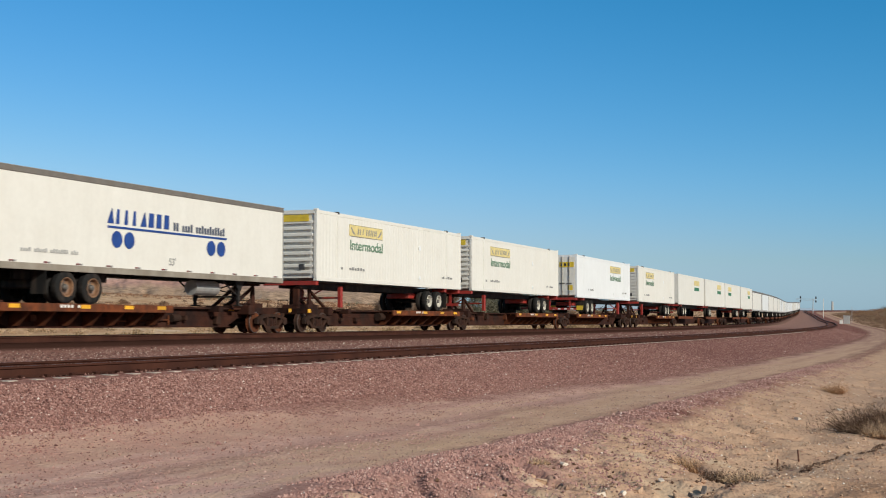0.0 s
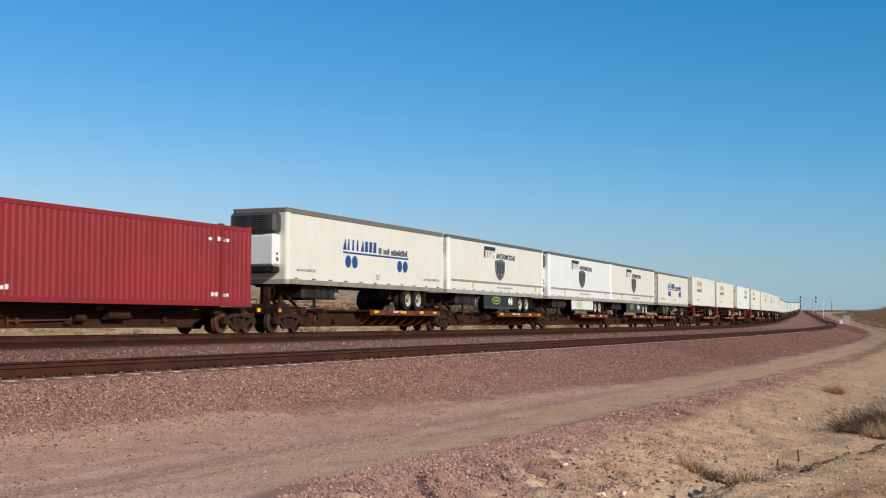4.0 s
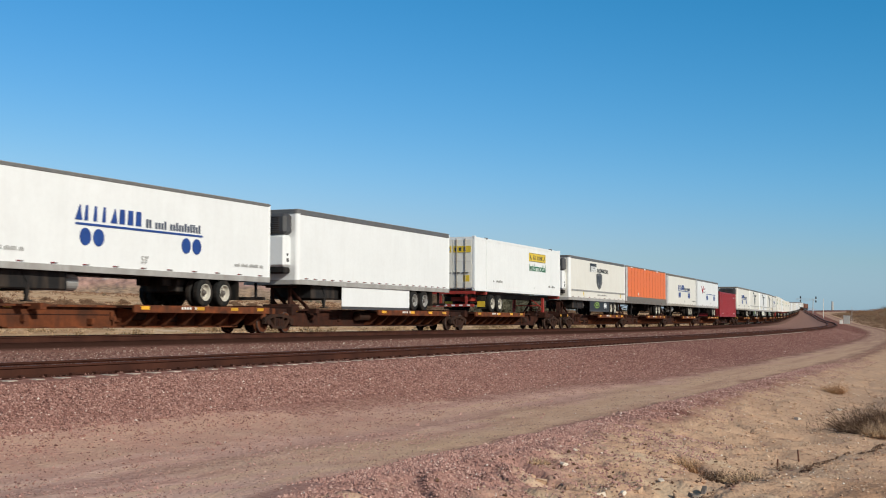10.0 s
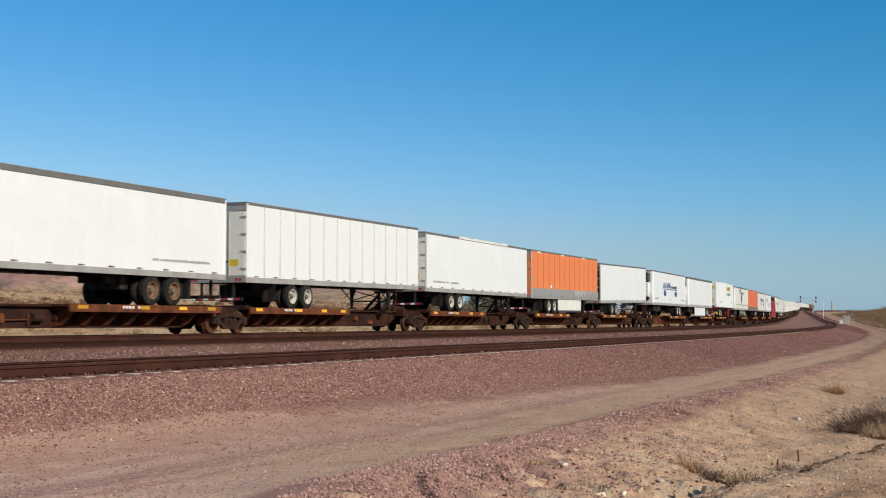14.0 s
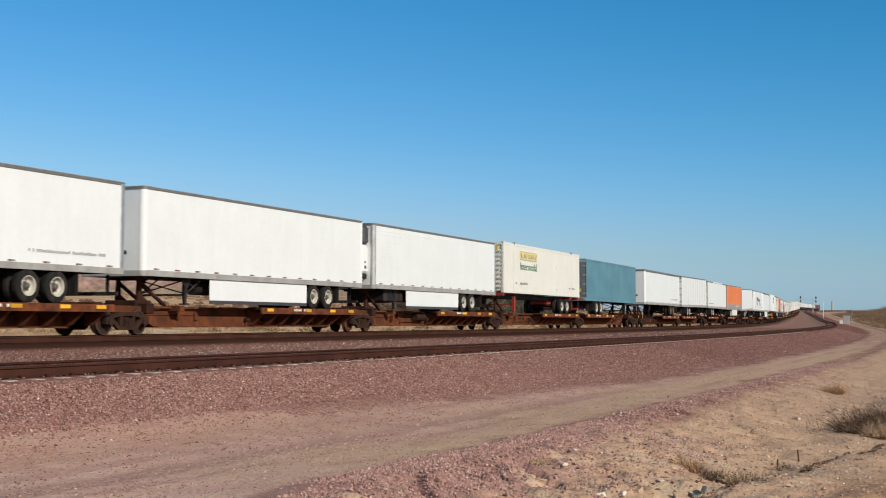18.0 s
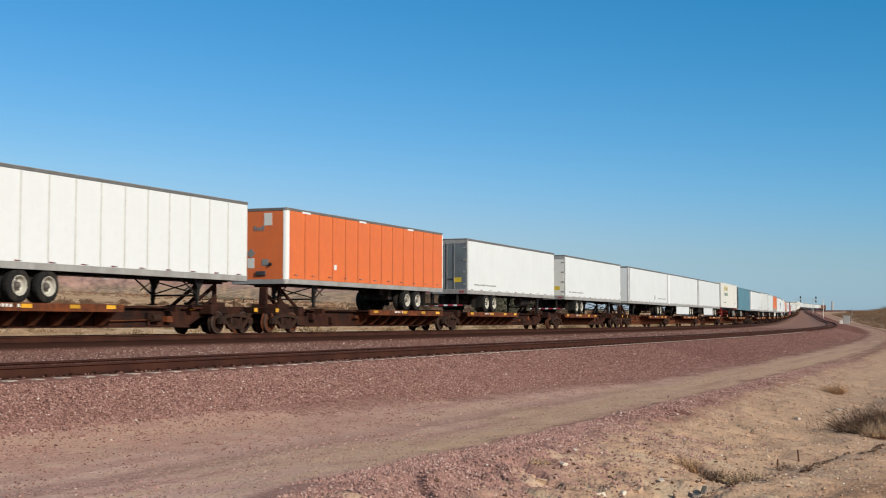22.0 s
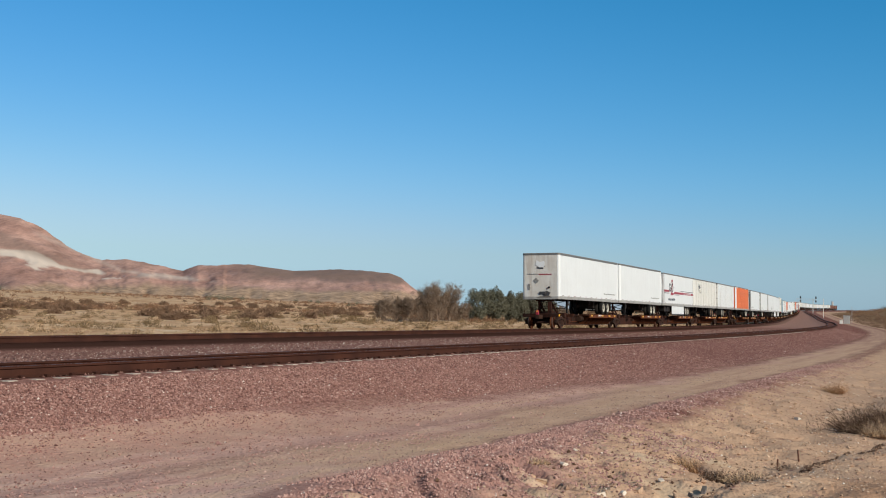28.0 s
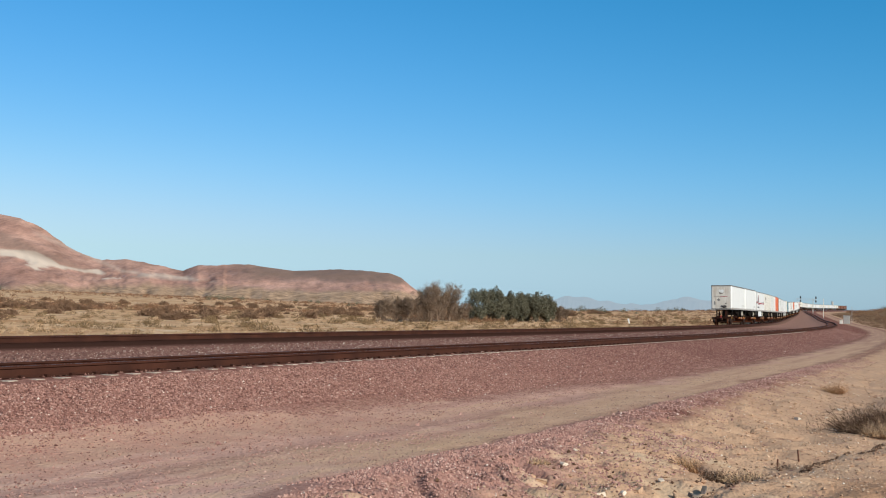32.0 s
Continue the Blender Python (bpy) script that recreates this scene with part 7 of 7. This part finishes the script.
def bogie(s, full=True):
    b = tagged(new("freight_bogie"), "sooty cast-steel freight truck with two wheelsets on the rails", "bogie", "bogies of the train")
    worn = soot if round(s) % 3 else rust_warm
    frame_me, wheel_me = shape("side_frame", side_frame, soot), shape("rail_wheel_" + worn.name, rail_wheel, worn)
    for side in (0, 180):
        f = put("side_frame", frame_me, b, rz=side)
        if full:
            put("spring_nest", shape("spring_nest", spring_nest, rust), f)
            for x in (-0.89, 0.89):
                put("bearing_cap", shape("bearing_cap", bearing_cap, soot), f, x)
        for x in (-0.89, 0.89):
            w = put("wheel", wheel_me, b, x, 0, 0.42 - 0.42, side)
            w.matrix_basis = pose(x, 0, 0.42, 0, 0, side)
            if full:
                put("tread", shape("wheel_tread", wheel_tread, wheel_steel), w)
    if full:
        for x in (-0.89, 0.89):
            put("axle", shape("rail_axle", lambda: rod(bmesh.new(), (0, -0.95, 0.42), (0, 0.95, 0.42), 0.08), soot), b, x)
    put("bolster", shape("bolster", lambda: boxed(-0.2, 0.2, -1.0, 1.0, 0.45, 0.74, bevel=0.02), soot), b)
    KEYED.append((b, s, 1.78, 0.0))


# places of the loads along the train, rear end to front end, from the front of the stretch to the last one
ENDS = {-10: (166.5, 182.4), -9: (147.9, 163.9), -8: (130.6, 146.6), -7: (113.2, 129.2), -6: (96.4, 112.4), -5: (79.3, 95.3), -4: (61.0, 77.0), -3: (41.6, 57.7), -2: (21.0, 37.0),
        -1: (3.3, 19.3), 0: (-15.3, 0.6), 1: (-32.9, -17.0), 2: (-49.1, -33.2), 3: (-66.45, -50.75), 4: (-83.5, -67.3), 5: (-102.1, -85.9), 6: (-119.7, -103.6), 7: (-136.35, -120.4),
        8: (-153.5, -137.3), 9: (-170.4, -154.2), 10: (-188.7, -172.8), 11: (-208.5, -192.5), 12: (-226.8, -210.6), 13: (-245.6, -229.9), 14: (-262.3, -246.6), 15: (-279.1, -263.3),
        16: (-295.9, -280.1), 17: (-313.4, -297.5), 18: (-333.2, -317.2), 19: (-351.0, -335.0), 20: (-368.5, -352.4), 21: (-385.6, -369.8), 22: (-402.7, -386.8), 23: (-421.6, -405.7),
        24: (-439.9, -424.0), 25: (-459.4, -443.5), 26: (-478.2, -462.4), 27: (-495.6, -479.8), 28: (-512.4, -496.6), 29: (-530.0, -513.9), 30: (-547.0, -530.9)}
for n in range(-11, -36, -1):
    ENDS[n] = (ENDS[n + 1][0] + (19.0 if n % 5 == 0 else 17.3), ENDS[n + 1][1] + (19.0 if n % 5 == 0 else 17.3))
LOCO_REAR = ENDS[-35][1] + 2.5
COUPLED = {(-1, 0), (4, 5), (9, 10), (12, 13), (17, 18), (22, 23), (25, 26), (-4, -3), (-7, -6), (-10, -9)} | {(n - 1, n) for n in range(-11, -36, -1) if n % 5 == 0}
RACK = 1.85
NEAR = -4            # loads from here to the last one pass close by

LAB = {"reef": "white refrigerated semi-trailer with a cooling unit on its nose", "van": "white box semi-trailer with grey rails on a railway car"}


def load(n):
    a, b = ENDS[n]
    mid, full = (a + b) / 2, n >= NEAR
    F, B = 1, -1
    wide = dict(rail_top=0.17)
    d = B
    if n == 0:
        d = F
        ride(semi_trailer(mid, F, cream, "cream box semi-trailer with blue wordmark and pairs of blue discs", rails=brown_grey, tank=1, rim=rim_tan, art=lambda t, h: (art_dots(t, h, x=-3.05), art_web(t, -7.1, -4.3)), **wide))
    elif n in (1, 2, 3, 9):
        ride(semi_trailer(mid, B, white if n == 2 else cream, "white refrigerated semi-trailer with dark shield emblem and grey stripe", top=slate_rail, shift=0.15, rails=alu, reefer=True, posts=white, tank=1,
                          skirt=((dull_white if n == 2 else skirt_black), 4.95, 10.6, 0.34), art=lambda t, h: (art_shield(t, h, B), shield_skirt(t, n)), tall=0.11, **wide))
    elif n in (4, 12):
        ride(semi_trailer(mid, B, cream if n == 4 else white, "white refrigerated semi-trailer with blue wordmark and blue discs", rails=brown_grey if n == 4 else alu, reefer=True, posts=cream if n == 4 else white, tank=1,
                          art=lambda t, h: (art_dots(t, h, x=-3.2 if n == 4 else -3.45), art_web(t, 5.4, 7.6), art_web(t, -7.4, -5.6)), rail_top=0.2 if n == 4 else 0.10, tall=0.11))
    elif n == 7:
        ride(semi_trailer(mid, B, cream, "cream box semi-trailer with blue wordmark and pairs of blue discs", rails=brown_grey, posts=bright_alu, tank=1, art=lambda t, h: (art_dots(t, h, x=-2.6), art_web(t, 5.6, 7.7)), **wide))
    elif n == 6:
        ride(semi_trailer(mid, B, white, "clean white semi-trailer with red flourish and blue discs", posts=bright_alu, tank=2, art=lambda t, h: (art_flourish(t, h), art_dots(t, h, x=-1.6, small=True)), **wide))
    elif n == 5:
        d = 0
        c, s, z = container(mid - 0.2, B, red_paint, "dark red steel shipping container set low on its railway car", z=1.0, half=8.05, height=2.95)
        bars("small_lettering", white, c, -5.4, -4.6, 0.35, 0.5, 4, 3)
        bars("small_lettering", white, c, 5.4, 6.6, 0.35, 0.5, 5, 4)
        bars("small_lettering", white, c, 5.2, 6.6, 2.35, 2.5, 5, 8)
        ride((c, s, z))
    elif n in (8, 14, 25):
        d = F if n == 14 else B
        ride(semi_trailer(mid, d, faded_orange if n == 14 else orange, "bright orange box semi-trailer with ribbed sides and %s" % ("scrawled grey kick panel" if n == 14 else "grey lower rail" if n == 8 else "white front corner posts"),
                          tilt=0.006 if n == 14 else 0.0, rails=brown_grey if n == 8 else alu, rail_top=0.09, shift=0.65 if n == 14 else 0.0, tape_z=0.36 if n == 25 else 0.13, panels=13, posts={8: bright_alu, 14: alu, 25: white}[n], tank=0, skirt=(dull_white, 5.9, 11.5, 0.24) if n == 14 else None,
                          art=lambda t, h: orange_marks(t, h, n), seed=n, tall=0.10))
    elif n in (-1, -2, -4, -7, 19) or n in (10, -3, -5, -6, -8):
        d = F if n in (10, -3, -5, -6, -8) else B
        ride(chassis(mid, d, full))
        ride(container(mid, d, white if n in (-3, 10) else cream, "cream corrugated container with a yellow sign on a red chassis", panel=True, doors_pale=cream, full=full))
    elif n in (11, 20, 21, 28):
        ride(semi_trailer(mid, B, white, {28: "white refrigerated semi-trailer with red and black stripes and rings"}.get(n, "clean white semi-trailer with a long white side skirt"), reefer=n != 21, posts=white if n not in (20, 28) else bright_alu,
                          shift=0.5 if n == 20 else 0.0, ribs=n == 20, skirt=(white, *((5.55, 12.3) if n == 20 else (5.3, 11.8) if n == 28 else (4.9, 12.0)), 0.12 if n == 11 else 0.22), top=slate_rail if n == 11 else None, rim=alu if n == 11 else None, tapes=20 if n == 11 else 13, tank=2, art=(lambda t, h: art_go(t, h)) if n == 28 else None, rail_top=0.2 if n == 11 else 0.09, seed=n, tall=0.11 if n == 11 else 0.05))
    elif n in (13, 15, 23, 24):
        d = F
        ride(semi_trailer(mid, F, white, {15: "white box semi-trailer with torn pale roof edge", 24: "white box semi-trailer with dark blue-grey rear doors", 13: "white box semi-trailer with dark rear door frame"}.get(n, LAB["van"]),
                          tilt=0.016 if n == 13 else 0.0, rear={13: rust, 24: slate}.get(n, dull_white), posts=None, shift={13: 0.65, 15: 0.4}.get(n, 0.0), rim=alu if n == 13 else None, tank={13: 1, 24: 2}.get(n, 0), rail_top=0.10, seed=n,
                          art=lambda t, h: (bars("small_lettering", faint_ink, t, -h + 1.0, -h + 4.6, 1.45, 1.54, 40, n) if n != 13 else None, roof_edge(t, h) if n == 15 else None)))
    elif n in (16, 26, 27):
        d = B if n == 27 else F
        ride(semi_trailer(mid, d, white if n != 27 else dull_white, "off-white ribbed box semi-trailer%s" % (" with dark map emblem" if n == 27 else " with weathered side panels"), panels=13, rail_top=0.10, rear=dull_white,
                          posts=dull_white, art=(lambda t, h: art_map(t, h)) if n == 27 else None, seed=n, tape=True, tall=0.11 if n == 16 else 0.05, tilt=0.006 if n == 16 else 0.0, shift={26: 0.65, 16: 0.45}.get(n, 0.0), rim=rim_tan if n == 27 else None))
    elif n == 18:
        d = F
        ride(semi_trailer(mid, F, teal, "teal-blue box semi-trailer with dark rear doors", rails=teal, posts=dark_grey, rear=slate, rail_top=0.12))
    elif n in (17, 22, 29, 30):
        ride(semi_trailer(mid, B, white, LAB["van"], rails=alu, rail_top={17: 0.18, 22: 0.10, 29: 0.12, 30: 0.14}[n], tall=0.14 if n > 28 else 0.05, posts=white if n != 22 else bright_alu, tank=0, rim=rim_tan if n == 17 else rim_white, seed=n, nose=grimy if n == 30 else None,
                          art=lambda t, h: (bars("small_lettering", faint_ink, t, h - 4.4, h - 0.9, 1.5, 1.59, 40, n), diamond(t, 2.2) if n == 22 else None, last_nose(t, h) if n == 30 else None)))
    else:
        r = random.Random(n)
        col, d = r.choice((white, white, cream, dull_white)), r.choice((F, B))
        ride(semi_trailer(mid, d, col, "white box semi-trailer far along the train", full=False))
    return d, mid


grimy = stuff_of("grimy_white_nose_paint", (0.80, 0.785, 0.74), 0.55, dirt=(0.30, 0.20, 0.13), dirt_amount=0.5, amount=0.25, second=(0.70, 0.67, 0.61), scale=1.2, fine=7.0, bump=0.02)
slate = stuff_of("slate_grey_door_paint", (0.16, 0.20, 0.225), 0.5, dirt=DIRT, dirt_amount=0.2, amount=0.25, scale=1.0, fine=8.0)


def shield_skirt(t, n):
    """Badge and two white diamonds on the side skirt."""
    rear = 8.0
    x = rear - 8.6
    oval = [(x + 0.72 * math.cos(i * math.tau / 24), 0.68 + 0.22 * math.sin(i * math.tau / 24)) for i in range(24)]
    part("green_badge", prism(bmesh.new(), oval, -1.249, -1.24), lime, t)
    part("badge_field", prism(bmesh.new(), [(x + (a - x) * 0.84, 0.68 + (b - 0.68) * 0.72) for a, b in oval], -1.252, -1.248), skirt_black if n != 2 else dull_white, t)
    for k in (-0.42, -0.14, 0.14):
        part("badge_bar", prism(bmesh.new(), [(x + k, 0.62), (x + k + 0.2, 0.62), (x + k + 0.24, 0.75), (x + k + 0.04, 0.75)], -1.255, -1.251), lime, t)
    if n != 2:
        for k in (rear - 6.35, rear - 5.95):
            part("white_diamond", prism(bmesh.new(), [(k - 0.22, 0.66), (k, 0.42), (k + 0.22, 0.66), (k, 0.90)], -1.249, -1.24), white, t)


def orange_marks(t, h, n):
    if n in (8, 14):
        decal("kick_panel", alu if n == 14 else brown_grey, t, -h + 0.05, h - 0.05, 1.17, 1.52 if n == 8 else 1.62, 0.018)
    for i in range(6):
        x = -h + 1.2 + i * 2.6
        if i % 2 == 0:
            decal("roof_tape", white, t, x, x + 0.7, 3.84, 3.92, 0.012)
    decal("white_placard", white, t, -h + 4.0, -h + 4.22, 1.66, 1.88, 0.02)
    if n == 14:
        bm = bmesh.new()
        for k, (x, turns, r0) in enumerate(((2.0, 1.1, 0.26), (2.7, 0.8, 0.22), (3.3, 1.3, 0.25), (3.9, 0.7, 0.20), (4.4, 0.9, 0.17))):
            q = [(x + r0 * (1 - 0.04 * i) * math.cos(k + i * turns * 0.7) * 1.1, 1.42 + 0.55 * r0 * math.sin(k * 2 + i * turns * 0.7) + 0.05 * (k % 2)) for i in range(9)]
            for a, b in zip(q, q[1:]):
                rod(bm, (a[0], FACE - 0.019, a[1]), (b[0], FACE - 0.019, b[1]), 0.017, 4)
        part("faded_scrawl", bm, dull_white, t)
    if n == 25:
        for y0, z0, w, hh, m in ((-0.6, 3.3, 0.36, 0.5, dull_white), (0.2, 1.6, 0.3, 0.4, dull_white), (0.95, 1.5, 0.25, 0.6, dull_white), (-0.45, 1.7, 0.3, 0.25, grey_ink)):
            slab("nose_placard", m, t, -h - 0.012, -h - 0.002, y0, y0 + w, z0, z0 + hh)


def roof_edge(t, h):
    r = random.Random(3)
    bm = bmesh.new()
    x = -h + 4.5
    while x < h - 4.4:
        w = r.uniform(0.5, 1.2)
        box(bm, x, x + w, -1.315, -1.25, 3.85, 3.95 + r.uniform(0.0, 0.05))
        x += w
    part("torn_roof_edge", bm, dull_white, t, "pale patched strip along the roof edge")


def last_nose(t, h):
    """Worn emblem, a line of writing and oily stains on the last trailer's nose."""
    e = -h - 0.016
    def patch(name, m, pts):
        bm = bmesh.new()
        a = [bm.verts.new((e, y, z)) for y, z in pts]
        b = [bm.verts.new((e - 0.006, y, z)) for y, z in pts]
        bm.faces.new(a), bm.faces.new(b[::-1])
        for i in range(len(a)):
            bm.faces.new((a[i], b[i], b[(i + 1) % len(a)], a[(i + 1) % len(a)]))
        part(name, bm, m, t)
    patch("worn_emblem", white, [(-0.30, 3.30), (-0.22, 3.52), (0.05, 3.44), (0.32, 3.55), (0.38, 3.25), (0.12, 3.08), (-0.20, 3.10)])
    patch("emblem_bar", dark_ink, [(-0.16, 2.98), (0.30, 3.02), (0.30, 3.10), (-0.16, 3.06)])
    slab("faded_line", red_ink, t, e - 0.004, e, -0.75, 0.15, 2.60, 2.65)
    slab("faded_line", grey_ink, t, e - 0.004, e, 0.2, 0.95, 2.62, 2.66)
    patch("oil_stain", dark_grey, [(-0.55, 1.22), (-0.65, 1.42), (-0.40, 1.52), (-0.15, 1.45), (-0.05, 1.28), (-0.25, 1.16)])
    patch("oil_stain", brown_grey, [(-0.75, 1.08), (-0.60, 1.20), (0.1, 1.16), (0.35, 1.08)])


def diamond(t, x):
    plate("placard", grey_ink, t, [(x - 0.16, 1.6), (x, 1.35), (x + 0.16, 1.6), (x, 1.85)], 0.012)


def build_train():
    order = sorted(ENDS)
    joint = {}
    for n in order[:-1]:
        joint[n] = (ENDS[n][0] + ENDS[n + 1][1]) / 2           # between load n and the one behind it
    for n in order:
        d, mid = load(n)
        full = n >= NEAR
        cf, cr = (n - 1, n) in COUPLED or n == order[0], (n, n + 1) in COUPLED or n == order[-1]
        front = joint[n - 1] - (RACK if cf else 0.0) if n - 1 in joint else ENDS[n][1] - 0.4
        rear = joint[n] + (RACK if cr else 0.0) if n in joint else ENDS[n][0] + 1.1
        spine_car(front, rear, d or 1, mid, cf, cr, full, deck=d != 0, seed=n, bright=18 <= n <= 22 or n == 12)
        bogie(front, full)
        if cr:
            bogie(rear, full)


def locomotive(s):
    """Diesel locomotive at the head, far away."""
    t = tagged(new("locomotive"), "dark orange diesel locomotive at the head of the train", "locomotive", "locomotives of the train")
    slab("frame", black_steel, t, -10.8, 10.8, -1.45, 1.45, 1.1, 1.5)
    slab("hood", loco_orange, t, -10.0, 6.4, -0.95, 0.95, 1.5, 4.3, 0.12)
    slab("radiator", loco_orange, t, -10.0, -6.0, -1.4, 1.4, 3.2, 4.5, 0.1)
    slab("cab", loco_orange, t, 6.4, 9.0, -1.5, 1.5, 1.5, 4.6, 0.12)
    slab("nose", loco_orange, t, 9.0, 10.6, -0.9, 0.9, 1.5, 3.0, 0.15)
    slab("windscreen", dark_grey, t, 9.0, 9.03, -1.2, 1.2, 3.4, 4.1)
    slab("fuel_tank", black_steel, t, -3.0, 3.0, -1.3, 1.3, 0.4, 1.1, 0.1)
    for x in (-6.8, 6.8):
        slab("truck_frame", soot, t, x - 2.2, x + 2.2, -1.25, 1.25, 0.45, 0.95, 0.05)
        for k in (-1.9, 0, 1.9):
            for y in (0, 180):
                put("wheel", shape("rail_wheel", rail_wheel, soot), t, x + k, 0, 0.445, y)
    KEYED.append((t, s, 13.6, 0.0))


loco_orange = stuff_of("dark_orange_engine_paint", (0.22, 0.085, 0.045), 0.5, dirt=DIRT, dirt_amount=0.3, amount=0.3)
build_train()
for k in range(3):
    locomotive(LOCO_REAR + 12.5 + k * 22.6)


def tail_device():
    t = tagged(new("tail_marker"), "small red end-of-train box with a red lamp on the last coupler", "marker")
    slab("case", red_ink, t, -0.08, 0.08, -0.10, 0.10, 0.0, 0.30, 0.02)
    slab("lamp", amber, t, -0.10, -0.08, -0.05, 0.05, 0.18, 0.27)
    KEYED.append((t, ENDS[30][0] - 0.75, 2.0, 0.92))


tail_device()


# ---- what moves ----
def motions():
    for ob, s, span, h in KEYED:
        walk(ob, [(t, line_pose(s + ran(t), 0.0, h, span)) for t in range(0, 33)])


motions()
